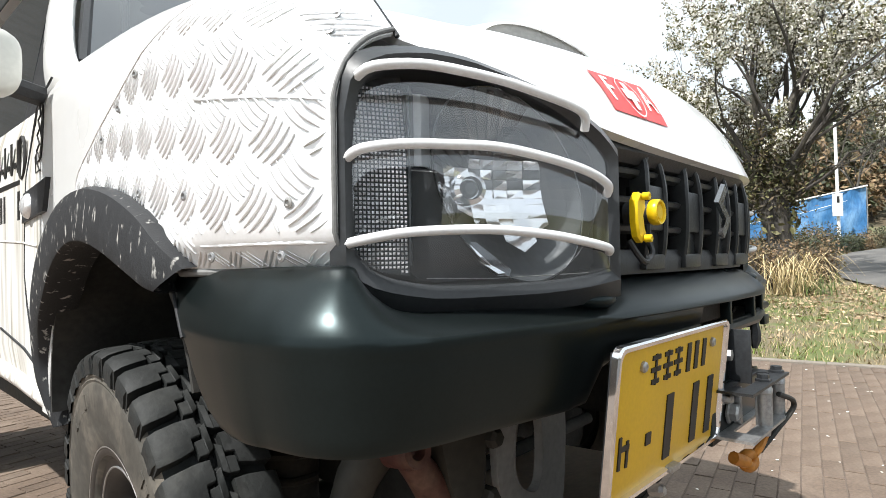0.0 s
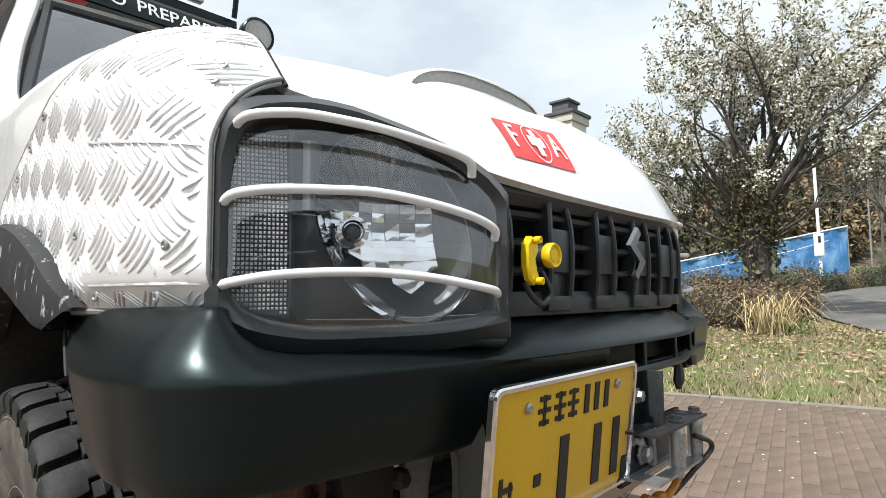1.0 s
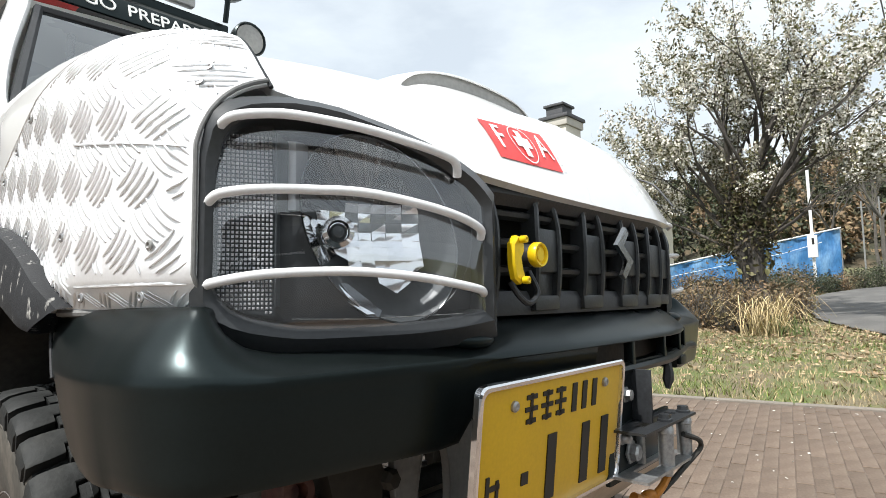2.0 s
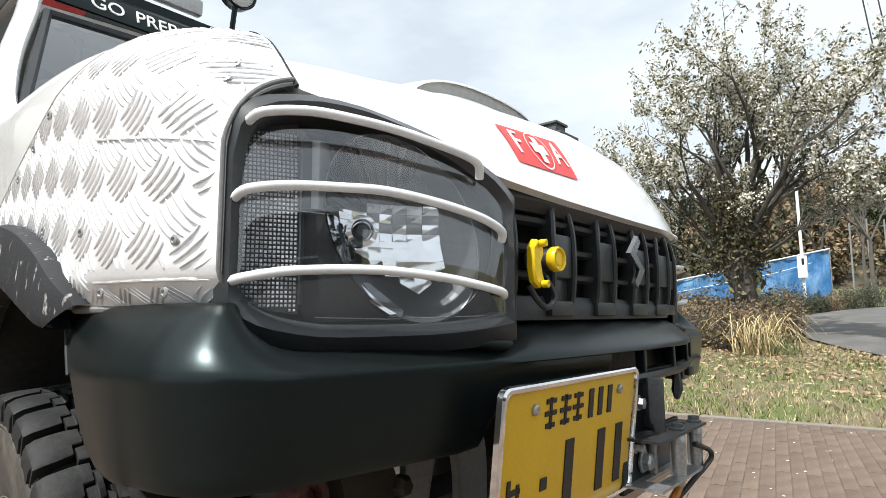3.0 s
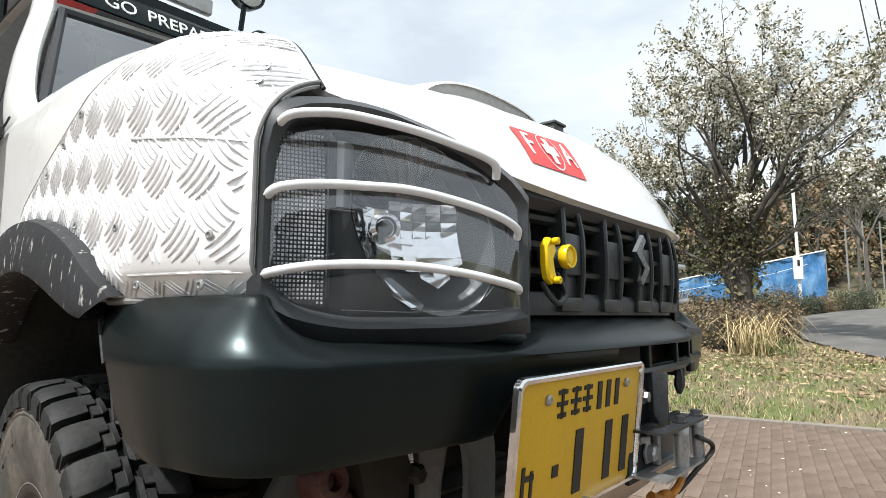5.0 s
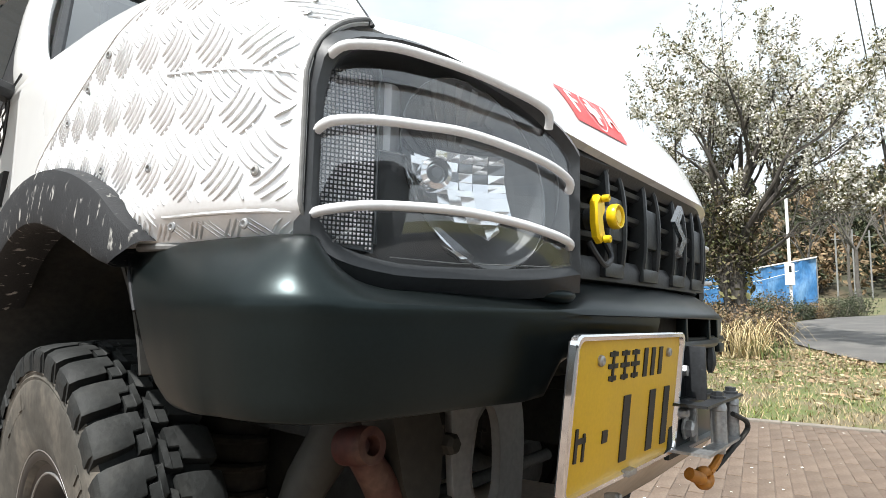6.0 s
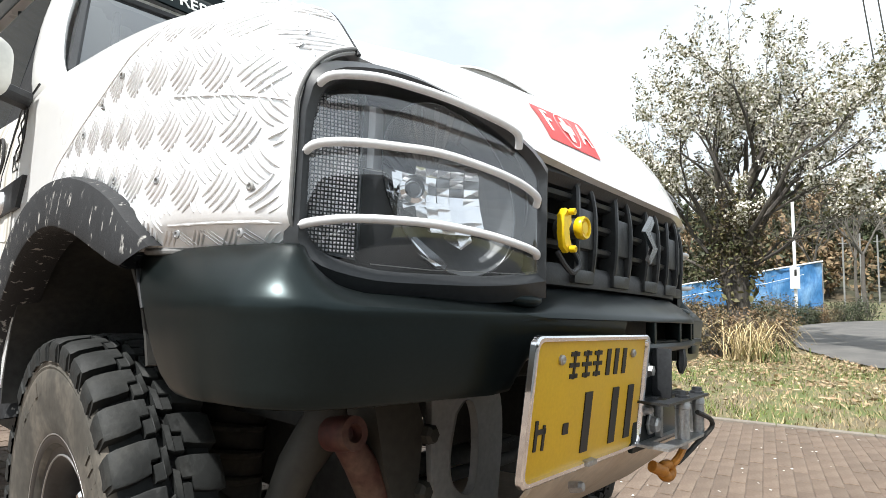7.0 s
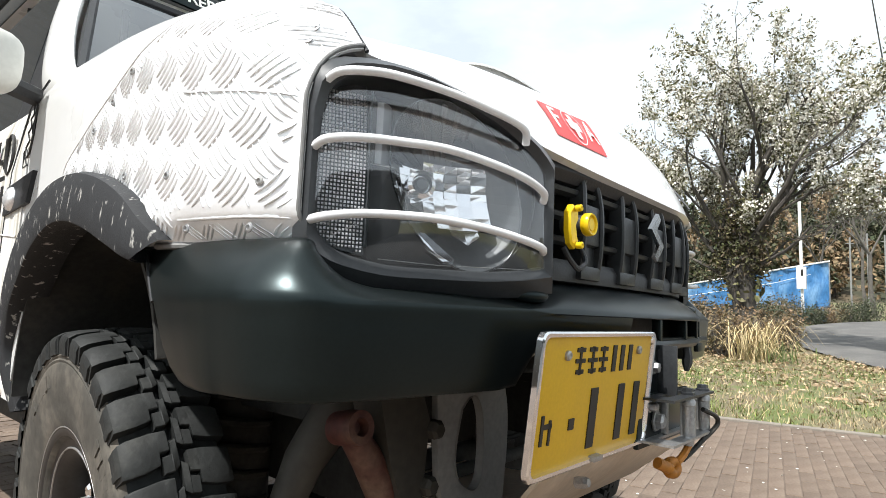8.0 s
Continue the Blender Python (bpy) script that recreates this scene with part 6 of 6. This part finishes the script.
def build_tree():
    base = Vector((11.2, 2.5, ground_z(11.2, 2.5) - 0.05))
    tree = thing("cherry_tree", base, "tall tree in white blossom with dark trunk and ivy", "tree")
    bm = bmesh.new()
    tips = []
    fork = base + Vector((0, 0.02, 1.75))
    tube(bm, smooth_line([base + Vector((0, 0.05, -0.1)), base + Vector((0.02, 0.02, 0.4)), base + Vector((0, -0.02, 0.9)), base + Vector((0, 0.05, 1.35)), fork], 3), 0.2, 12, taper=[0.25 - 0.06 * math.sin(math.pi * min(1.0, k / 8)) for k in range(13)])
    # a thin low bough
    grow(bm, base + Vector((0, -0.1, 1.45)), Vector((0.0, -0.75, 0.55)).normalized(), 0.9, 0.035, 2, tips, 0.2, (1, 3), 0.10, 0.75)
    for lean_y, lean_x, ln, r, drop in ((0.22, 0.1, 2.0, 0.12, 0.0), (-0.12, -0.25, 2.3, 0.13, 0.0), (-0.48, 0.1, 2.2, 0.11, 0.1), (0.72, -0.2, 1.9, 0.085, 0.2), (-0.95, 0.0, 1.9, 0.085, 0.1), (0.05, 0.5, 2.1, 0.09, 0.0),
                                       (1.2, 0.2, 1.9, 0.06, 0.35), (-0.3, 0.15, 2.5, 0.09, 0.0), (2.1, -0.3, 1.75, 0.045, 0.55), (-1.7, 0.2, 1.6, 0.05, 0.4), (-0.75, -0.3, 2.2, 0.07, 0.0), (0.45, -0.35, 2.0, 0.07, 0.1), (1.5, 0.3, 1.6, 0.045, 0.1)):
        grow(bm, fork - Vector((0, 0, drop)), Vector((lean_x, lean_y - 0.05, 1)).normalized(), ln * 0.94, r * 0.85, 3, tips, 0.22, (2, 4), 0.17, 0.68)
    part("trunk", bm, BARK, tree, "dark forked trunk and boughs")
    tips = [t for t in tips if (1.9 if abs(t.y - 2.45) < 0.5 else 2.7) < t.z < 4.2 + 2.75 * math.sqrt(max(0.0, 1 - ((t.y - 2.35) / 3.0) ** 2)) * (0.90 + 0.12 * math.sin(5.0 * t.y))]
    # flowers and young leaves sit in small bunches along the twigs
    bunch = [tips[i] for i in rng.integers(0, len(tips), 13500)]
    white = [np.array(p) + rng.normal(0, 0.042, 3) for p in bunch for _ in range(3)]
    green = [np.array(p) + rng.normal(0, 0.06, 3) for p in bunch[:9500] for _ in range(2)]
    quads("blossom", white, rng.uniform(0.034, 0.062, len(white)), BLOSSOM, tree, "white blossom", aspect=1.05)["kind"] = "stuff"
    quads("foliage", green, rng.uniform(0.03, 0.055, len(green)), YOUNG_LEAF, tree, "sparse dull young leaves", aspect=1.9)["kind"] = "stuff"
    # hanging creeper about the fork
    spots = []
    for k in range(74):
        a = rng.uniform(0, 2 * math.pi)
        r = rng.uniform(0.05, 0.62)
        c = fork + Vector((r * math.cos(a) * 0.6, r * math.sin(a), rng.uniform(-0.45, 1.1)))
        for j in range(75):
            spots.append(np.array(c) + rng.normal(0, 1, 3) * (0.13, 0.13, 0.16))
    quads("creeper", spots[::2], rng.uniform(0.025, 0.055, len(spots[::2])), IVY, tree, "yellow-green creeper leaves")["kind"] = "stuff"
    quads("creeper", spots[1::2], rng.uniform(0.025, 0.055, len(spots[1::2])), DEAD_IVY, tree, "dry brown creeper leaves", aspect=2.4)["kind"] = "stuff"
    spots = [np.array(base) + np.array((0, 0, h)) + rng.normal(0, 1, 3) * (0.16, 0.17, 0.1) for h in rng.uniform(0.7, 2.3, 420)]
    quads("creeper", spots, rng.uniform(0.05, 0.12, len(spots)), YOUNG_LEAF, tree, "dark creeper on the trunk")["kind"] = "stuff"


build_tree()


def build_bare_tree(x, y, height):
    base = Vector((x, y, ground_z(x, y) - 0.1))
    tree = thing("bare_tree", base, "slender leafless tree with pale twigs", "tree", "bare trees")
    bm, tips = bmesh.new(), []
    top = base + Vector((0.1, 0.1, height * 0.35))
    tube(bm, [base, base.lerp(top, 0.5) + Vector((0.05, 0.08, 0)), top], 0.1, 8, taper=[0.10, 0.075, 0.06])
    for k in range(4):
        grow(bm, top, Vector((rng.normal(0, 0.35), rng.normal(0, 0.4), 1)).normalized(), height * 0.26, 0.040, 3, tips, 0.2, (2, 4), 0.2, 0.7)
    part("trunk", bm, TWIG, tree)
    quads("bud_cover", [np.array(tips[i]) + rng.normal(0, 0.08, 3) for i in rng.integers(0, len(tips), 160)], rng.uniform(0.03, 0.06, 160), BROWN_LEAF, tree)["kind"] = "stuff"


for x, y, h in ((26, 1.45, 7.0), (30, 0.6, 7.5), (27, 3.2, 6.0), (35, 2.4, 7.5), (38, -0.4, 8.0)):
    build_bare_tree(x, y, h)


def build_shrub(x, y, r, h, material, label, n=900, twigs=26, group="shrubs"):
    z = ground_z(x, y)
    shrub = thing("shrub", (x, y, z), label, "shrub", group)
    bm = bmesh.new()
    spots = []
    for k in range(twigs):
        a = rng.uniform(0, 2 * math.pi)
        top = Vector((x + r * rng.uniform(0.2, 1) * math.cos(a), y + r * rng.uniform(0.2, 1) * math.sin(a), z + h * rng.uniform(0.6, 1.05)))
        foot = Vector((x + 0.3 * r * math.cos(a), y + 0.3 * r * math.sin(a), z - 0.03))
        mid = foot.lerp(top, 0.5) + Vector(rng.normal(0, 0.1 * h, 3))
        pts = smooth_line([foot, mid, top], 4)
        tube(bm, pts, 0.006, 4, taper=[0.010 * (1 - 0.7 * i / (len(pts) - 1)) for i in range(len(pts))], caps=False)
        spots += [np.array(p) for p in pts[2:]]
    part("twig_mass", bm, TWIG, shrub)["kind"] = "stuff"
    c = [spots[i] + rng.normal(0, 0.09 * h + 0.03, 3) for i in rng.integers(0, len(spots), n)]
    c = [np.maximum(p, (-99, -99, z + 0.01)) for p in c]
    quads("foliage", c, rng.uniform(0.02, 0.048, n), material, shrub)["kind"] = "stuff"


for x, y, r, h, m in ((10.6, 3.3, 0.6, 0.75, BROWN_LEAF), (11.2, 4.4, 0.7, 0.7, BROWN_LEAF), (10.2, 4.9, 0.6, 0.65, BROWN_LEAF), (12.4, 3.4, 0.7, 0.8, BROWN_LEAF), (10.4, 2.5, 0.5, 0.7, BROWN_LEAF),
                      (12.0, 5.6, 0.8, 0.75, BROWN_LEAF), (10.9, 1.75, 0.35, 0.6, BROWN_LEAF), (9.3, 2.35, 0.40, 0.62, BROWN_LEAF), (9.65, 2.05, 0.4, 0.6, BROWN_LEAF), (9.8, 2.9, 0.5, 0.75, BROWN_LEAF), (13.5, 4.6, 0.9, 0.85, BROWN_LEAF), (14.5, 6.2, 1.0, 0.9, BROWN_LEAF), (11.4, 6.6, 0.8, 0.8, BROWN_LEAF)):
    build_shrub(x, y, r, h, m, "dry brown leafy shrub under the tree", 1500, 110)
for k, (x, y) in enumerate(((14.6, 2.95), (15.4, 3.1), (16.3, 3.1), (17.2, 3.2), (18.0, 3.1), (18.8, 3.0), (19.5, 2.85), (20.2, 2.6), (20.9, 2.35), (21.6, 2.0), (22.3, 1.65), (23.0, 1.3), (19.2, 3.8), (18.2, 4.2), (19.0, 4.8), (17.6, 5.2), (18.6, 5.8))):
    build_shrub(x, y, 0.55, rng.uniform(0.45, 0.8), DARK_LEAF if k % 4 else BROWN_LEAF, "low dark shrub along the far road edge", 1500, 24)


def build_tuft():
    x, y = 8.95, 1.80
    z = ground_z(x, y)
    tuft = thing("grass_tuft", (x, y, z), "tall dry straw-coloured ornamental grass clump", "grass clump")
    straw = surface("straw_blade", (0.50, 0.40, 0.22), 0.8, 0, 4, 0.15, 0.0, random_tint=0.3)
    green = surface("green_blade", (0.12, 0.16, 0.045), 0.7, 0, 4, 0.15, 0.0, random_tint=0.3)
    for mat, n, hmax, reach, name in ((straw, 170, 0.66, 0.85, "dry_foliage"), (green, 60, 0.34, 0.3, "green_foliage")):
        bm = bmesh.new()
        for k in range(n):
            a = rng.uniform(0, 2 * math.pi)
            h, o = hmax * rng.uniform(0.3, 1), reach * rng.uniform(0.15, 1.0)
            f = Vector((x + rng.normal(0, 0.13), y + rng.normal(0, 0.16) - (0.25 if name == "green_foliage" else 0), z))
            d = Vector((math.cos(a), math.sin(a), 0))
            pts = [f, f + d * o * 0.2 + Vector((0, 0, h * 0.6)), f + d * o * 0.55 + Vector((0, 0, h)), f + d * o * 0.9 + Vector((0, 0, h * 0.85)), f + d * o * 1.15 + Vector((0, 0, h * rng.uniform(0.35, 0.7)))]
            pts = smooth_line(pts, 2)
            acr = d.cross(Vector((0, 0, 1))) * rng.uniform(0.004, 0.009)
            sheet(bm, [[p - acr * (1 - 0.8 * i / len(pts)), p + acr * (1 - 0.8 * i / len(pts))] for i, p in enumerate(pts)])
        part(name, bm, mat, tuft)["kind"] = "stuff"


build_tuft()


def build_fence_and_poles():
    blue = surface("blue_tarp", (0.040, 0.165, 0.37), 0.55, 0, 2.5, 0.25, 0.4, (0.13, 0.26, 0.42), (0.45, 0.68), stretch=(1, 1, 0.35))
    fence = thing("tarp_fence", (22, 4.2, ground_z(22, 4)), "blue tarpaulin fence with pale top rail", "fence")
    y0, y1 = 2.40, 8.4
    n = 30
    top = lambda y: 2.90 - (y - y0) * 0.170
    bm = bmesh.new()
    rows = []
    for k in range(n + 1):
        y = y0 + (y1 - y0) * k / n
        rows.append([Vector((22.0 + 0.05 * math.sin(5.1 * y + 2 * j) + 0.03 * math.sin(13 * y), y, 0.66 + (top(y) - 0.66) * j / 8)) for j in range(9)])
    sheet(bm, rows)
    part("tarp", thick(bm, 0.01), blue, fence, "rippled blue tarpaulin")
    bm = bmesh.new()
    tube(bm, [(21.94, y, top(y) + 0.03) for y in (y0 - 0.05, 4, 6, y1)], 0.025, 8)
    part("rail", bm, WHITE_VINYL, fence, "white top rail")
    bm = bmesh.new()
    tube(bm, [(21.9, y, top(y) - 0.42 + 0.1 * (y < 3.4)) for y in (y0 + 0.5, 4, 6, y1)], 0.008, 8)
    part("rail", bm, WHITE_VINYL, fence, "white lower rope")
    for y in np.arange(y0, y1 + 0.1, 0.99):
        bm = bmesh.new()
        tube(bm, [(22.08, y, 0.5), (22.08, y, top(y))], 0.03, 8)
        part("post", bm, STEEL, fence, "steel post")
    pole = thing("white_pole", (20, 2.62, ground_z(20, 2.6)), "slim white pole with a pale meter box", "pole")
    bm = bmesh.new()
    tube(bm, [(20, 2.85, 0.5), (20, 2.89, 4.75)], 0.045, 12)
    part("post", bm, WHITE_VINYL, pole, "white painted post")
    box_part = part("meter_box", cubes((19.86, 2.73, 1.90), (19.97, 2.99, 2.58), None, 0.01), WHITE_VINYL, pole, "pale grey meter box")
    part("meter_window", cubes((19.852, 2.80, 2.30), (19.862, 2.87, 2.50), None, 0.002), INK, box_part, "dark window")
    for x, y, h in ((42, 3.65, 4.2), (45, 3.0, 4.6), (47, 2.2, 4.6), (36, 8.9, 5.2)):
        z = ground_z(x, y)
        post = thing("utility_pole", (x, y, z), "distant grey concrete utility pole", "pole", "utility poles")
        bm = bmesh.new()
        tube(bm, [(x, y, z - 0.1), (x, y, z + h)], 0.05, 8)
        part("post", bm, POLE_GREY, post)
        part("cross_arm", cubes((x - 0.04, y - 0.22, z + h * 0.9), (x + 0.04, y + 0.22, z + h * 0.9 + 0.05), None, 0.01), POLE_GREY, post)
    for off in (0.0, -0.22):
        guy = thing("guy_wire", (12, -0.9 + off, 0), "steep dark guy wire with a guard sleeve", "cable", "guy wires")
        bm = bmesh.new()
        a, b = Vector((12.0, 0.34 + off, 6.4)), Vector((12.0, 0.02 + off, 3.2))
        tube(bm, [a + (a - b) * 1.5, a, b, b + (b - a) * 0.85], 0.012, 6)
        part("wire", bm, DARK, guy)
        bm = bmesh.new()
        tube(bm, [b + (b - a) * 0.85, b + (a - b) * 0.28], 0.03, 8)
        part("sleeve", bm, DARK, guy)


build_fence_and_poles()


def build_hill():
    bm = bmesh.new()

    def hz(x, y):
        d = max(0.0, min(1.0, (x - 48) / 45))
        rise = 10.5 * d * d * (3 - 2 * d) * (0.75 + 0.35 * math.sin(y * 0.055 + 0.9) + 0.1 * math.sin(y * 0.19))
        return ground_z(x, y) - 0.2 + max(0, rise)
    xs = [48, 54, 60, 66, 72, 80, 90, 105, 130]
    ys = list(range(-90, 121, 6))
    sheet(bm, [[(x, y, hz(x, y)) for y in ys] for x in xs])
    bmesh.ops.recalc_face_normals(bm, faces=bm.faces[:])
    tagged(part("hill", bm, surface("wooded_slope", (0.045, 0.045, 0.024), 0.95, 0, 0.3, 0.3, 0.5, (0.085, 0.065, 0.038), (0.45, 0.6))), "wooded slope in the distance", "hill", kind="structure")
    groups = {"green": [], "brown": []}
    trunks = bmesh.new()
    for k in range(720):
        x = 50 + 48 * rng.random() ** 1.2
        y = rng.uniform(-22, 60)
        z = hz(x, y)
        h = rng.uniform(3.0, 6.5)
        conifer = rng.random() < (0.8 if y > 9 else 0.5)
        tube(trunks, [(x, y, z - 0.3), (x, y, z + h)], 0.1, 4, taper=[0.14, 0.03], caps=False)
        n = 230
        t = rng.random(n) ** 0.8
        rad = (1 - t) * h * 0.26 + 0.15 if conifer else h * 0.30 * np.sin(np.pi * (0.12 + 0.85 * t))
        a = rng.uniform(0, 2 * np.pi, n)
        q = rad * np.sqrt(rng.random(n))
        groups["green" if conifer else "brown"].append(np.stack([x + q * np.cos(a), y + q * np.sin(a), z + h * (0.1 + 0.95 * t)], 1))
    tagged(part("far_trunks", trunks, BARK), "thin trunks on the far slope", "woods", kind="stuff")
    for key, m in (("green", DARK_LEAF), ("brown", BROWN_LEAF)):
        c = np.concatenate(groups[key])
        tagged(quads("far_woods", c, rng.uniform(0.16, 0.42, len(c)), m), "far mixed woods, %s" % ("dark evergreen" if key == "green" else "brown and leafless"), "woods", kind="stuff")


build_hill()


def build_grass():
    n = 42000
    x = 3.6 + 6.85 * rng.random(n) ** 1.2
    y = rng.uniform(-3.5, 7.0, n)
    edge = 4.2 - 0.194 * y
    keep = (x > edge + 0.03) & ~((x > 8.9) & (y < 0.25 + 0.55 * (x - 9)))
    x, y = x[keep], y[keep]
    n = len(x)
    clump = np.sin(x * 2.3 + 1.7 * np.sin(y * 1.9)) * np.cos(y * 2.6 + 1.3 * np.sin(x * 1.4))
    z = 0.04 * np.clip(x - 4.6, 0, 70) + 0.018 * np.clip(x - 8.0, 0, 60)
    h = rng.uniform(0.02, 0.065, n) * (1 + 0.5 * (clump > 0.2))
    a = rng.uniform(0, 2 * np.pi, n)
    lean = rng.uniform(0.2, 1.3, n) * h
    w = rng.uniform(0.003, 0.006, n)
    foot = np.stack([x, y, z - 0.005], 1)
    acr = np.stack([-np.sin(a), np.cos(a), 0 * a], 1) * w[:, None]
    tip = foot + np.stack([np.cos(a) * lean, np.sin(a) * lean, h], 1)
    green_mat = surface("lawn_green", (0.13, 0.165, 0.035), 0.8, 0, 2, 0.2, 0.0, random_tint=0.4)
    straw_mat = surface("lawn_straw", (0.37, 0.29, 0.165), 0.85, 0, 2, 0.2, 0.0, random_tint=0.4)
    is_green = rng.random(n) < np.clip(0.44 + 0.45 * clump - 0.10 * (x - 5.5) ** 2 * 0.3, 0.06, 0.92)
    for name, m, sel, label in (("lawn_grass", green_mat, is_green, "short green grass"), ("dry_grass", straw_mat, ~is_green, "dry straw-coloured grass")):
        f, t, c = foot[sel], tip[sel], acr[sel]
        v = np.stack([f - c, f + c, t], 1).reshape(-1, 3)
        me = bpy.data.meshes.new(name)
        me.from_pydata(v.tolist(), [], np.arange(len(v)).reshape(-1, 3).tolist())
        me.materials.append(m)
        tagged(new(name, me), label, "grass", kind="stuff")
    n = 16000
    x = 3.6 + 6.7 * rng.random(n)
    y = rng.uniform(-3.5, 7.0, n)
    keep = (x > 4.25 - 0.194 * y) & ~((x > 8.9) & (y < 0.25 + 0.55 * (x - 9))) & (rng.random(n) < np.clip(0.04 + 0.18 * (x - 4.6), 0, 1))
    x, y = x[keep], y[keep]
    c = np.stack([x, y, 0.04 * np.clip(x - 4.6, 0, 70) + 0.018 * np.clip(x - 8.0, 0, 60) + rng.uniform(0.01, 0.05, len(x))], 1)
    litter = surface("fallen_leaf", (0.46, 0.35, 0.22), 0.85, 0, 3, 0.2, 0.0, (0.30, 0.20, 0.12), (0.45, 0.6), random_tint=0.35)
    tagged(quads("leaf_litter", c, rng.uniform(0.02, 0.05, len(c)), litter, flat=0.75), "dry fallen leaves on the grass", "leaves", kind="stuff")


build_grass()


# ---- paving ----
def build_paving():
    paver = surface("clay_paver", (0.132, 0.094, 0.068), 0.85, 0, 3.1, 0.26, 0.5, (0.160, 0.122, 0.092), (0.45, 0.65), fine=25, random_tint=0.12)
    sand = surface("joint_sand", (0.120, 0.090, 0.070), 0.95, 0, 20, 0.2, 0.3)
    e, w = Vector((-0.19, 0.982, 0)), Vector((-0.982, -0.19, 0))
    origin = Vector((4.2, 0.0, 0))
    bm = bmesh.new()
    q = [origin + e * a + w * b + Vector((0, 0, -0.0030)) for a, b in ((-1.3, 0), (14, 0), (14, 22), (-1.3, 22))]
    bm.faces.new([bm.verts.new(p) for p in q])
    bmesh.ops.recalc_face_normals(bm, faces=bm.faces[:])
    base = tagged(part("pavement", bm, sand), "reddish-brown clay brick paving", "pavement", kind="structure")
    # bricks end a step before the car; unseen dark ground added beyond for reflections
    bm = bmesh.new()
    q = [origin + e * a + w * b + Vector((0, 0, -0.0030)) for a, b in ((-14, 0), (-1.3, 0), (-1.3, 22), (-14, 22))]
    bm.faces.new([bm.verts.new(p) for p in q])
    bmesh.ops.recalc_face_normals(bm, faces=bm.faces[:])
    reflection_ground = surface("dark_reflection_ground", (0.052, 0.053, 0.054), 0.9, 0, 1.5, 0.2, 0.4, (0.066, 0.066, 0.065), (0.45, 0.65), fine=60)
    tagged(part("reflection_ground", bm, reflection_ground), "unseen dark grey ground added for reflections, beside the brick paving", "road", kind="structure")
    L, B = 0.205, 0.068
    spin = Matrix((e, w, Vector((0, 0, 1)))).transposed()

    def brick_mesh(name, tilt):
        bm = bmesh.new()
        rows = []
        for s, z in ((1.0, -0.05), (1.0, -0.0025), (0.965, 0.0)):
            hx, hy = (B - 0.0025) / 2 - (1 - s) * 0.07, (L - 0.0025) / 2 - (1 - s) * 0.07
            rows.append([spin @ Vector((x, y, z + tilt * x)) for x, y in ((-hx, -hy), (hx, -hy), (hx, hy), (-hx, hy))])
        vs = sheet(bm, rows, close=True)
        bm.faces.new(vs[-1])
        bmesh.ops.recalc_face_normals(bm, faces=bm.faces[:])
        me = bpy.data.meshes.new(name)
        bm.to_mesh(me)
        bm.free()
        me.materials.append(paver)
        return me
    kinds = [brick_mesh("brick", t) for t in (-0.010, 0.0, 0.008)]
    rest_v, rest_f = [], []
    count = 0
    for j in range(76):
        for i in range(-112, 113):
            a, b = (i + 0.5) * B, 0.10 + (j + 0.25 + 0.5 * (i % 2)) * L
            p = origin + e * a + w * b
            near = 1.3 < p.x < 4.2 and -0.35 < p.y < 1.35
            front = -3.2 < p.x < 5.5 and a > -1.28 and p.y < 5.0
            if not front:
                continue
            dz = 0.002 * math.sin(12.9 * i + 78.2 * j)
            if near and count < 300:
                ob = new("brick", kinds[(i * 7 + j * 3) % 3])
                ob.matrix_basis = Matrix.Translation((p.x, p.y, dz))
                ob.parent = base
                count += 1
            else:
                k = len(rest_v)
                hx, hy = (B - 0.0025) / 2, (L - 0.0025) / 2
                for x, y, z in ((-hx, -hy, -0.006), (hx, -hy, -0.006), (hx, hy, -0.006), (-hx, hy, -0.006), (-hx + 0.002, -hy + 0.002, 0), (hx - 0.002, -hy + 0.002, 0), (hx - 0.002, hy - 0.002, 0), (-hx + 0.002, hy - 0.002, 0)):
                    v = spin @ Vector((x, y, z + dz))
                    rest_v.append((p.x + v.x, p.y + v.y, v.z))
                rest_f += [(k + 4, k + 5, k + 6, k + 7)] + [(k + s, k + (s + 1) % 4, k + 4 + (s + 1) % 4, k + 4 + s) for s in range(4)]
    me = bpy.data.meshes.new("bricks")
    me.from_pydata(rest_v, [], rest_f)
    me.materials.append(paver)
    ob = new("bricks", me)
    ob.parent = base
    tagged(ob, "further clay bricks", kind="stuff")
    # a slim concrete edging along the grass
    kerb = surface("concrete_edging", (0.20, 0.175, 0.145), 0.9, 0, 6, 0.15, 0.3)
    for k in range(24):
        a = -7.2 + 0.6 * k
        m = Matrix.Translation(origin + e * a + w * 0.05) @ spin.to_4x4()
        ob = part("edging_stone", cubes((0.003, -0.045, -0.08), (0.597, 0.045, 0.012), m, 0.006), kerb, base, smooth=False)
    # small pale petals scattered over the paving
    n = 260
    c = [np.array(origin + e * float(a) + w * float(b)) + (0, 0, 0.004) for a, b in zip(rng.uniform(-3, 4, n), rng.uniform(0.1, 3.2, n))]
    tagged(quads("petals", c, rng.uniform(0.008, 0.02, n), BLOSSOM, flat=0.97, aspect=1.2), "pale fallen petals on the bricks", "petals", kind="stuff")


build_paving()
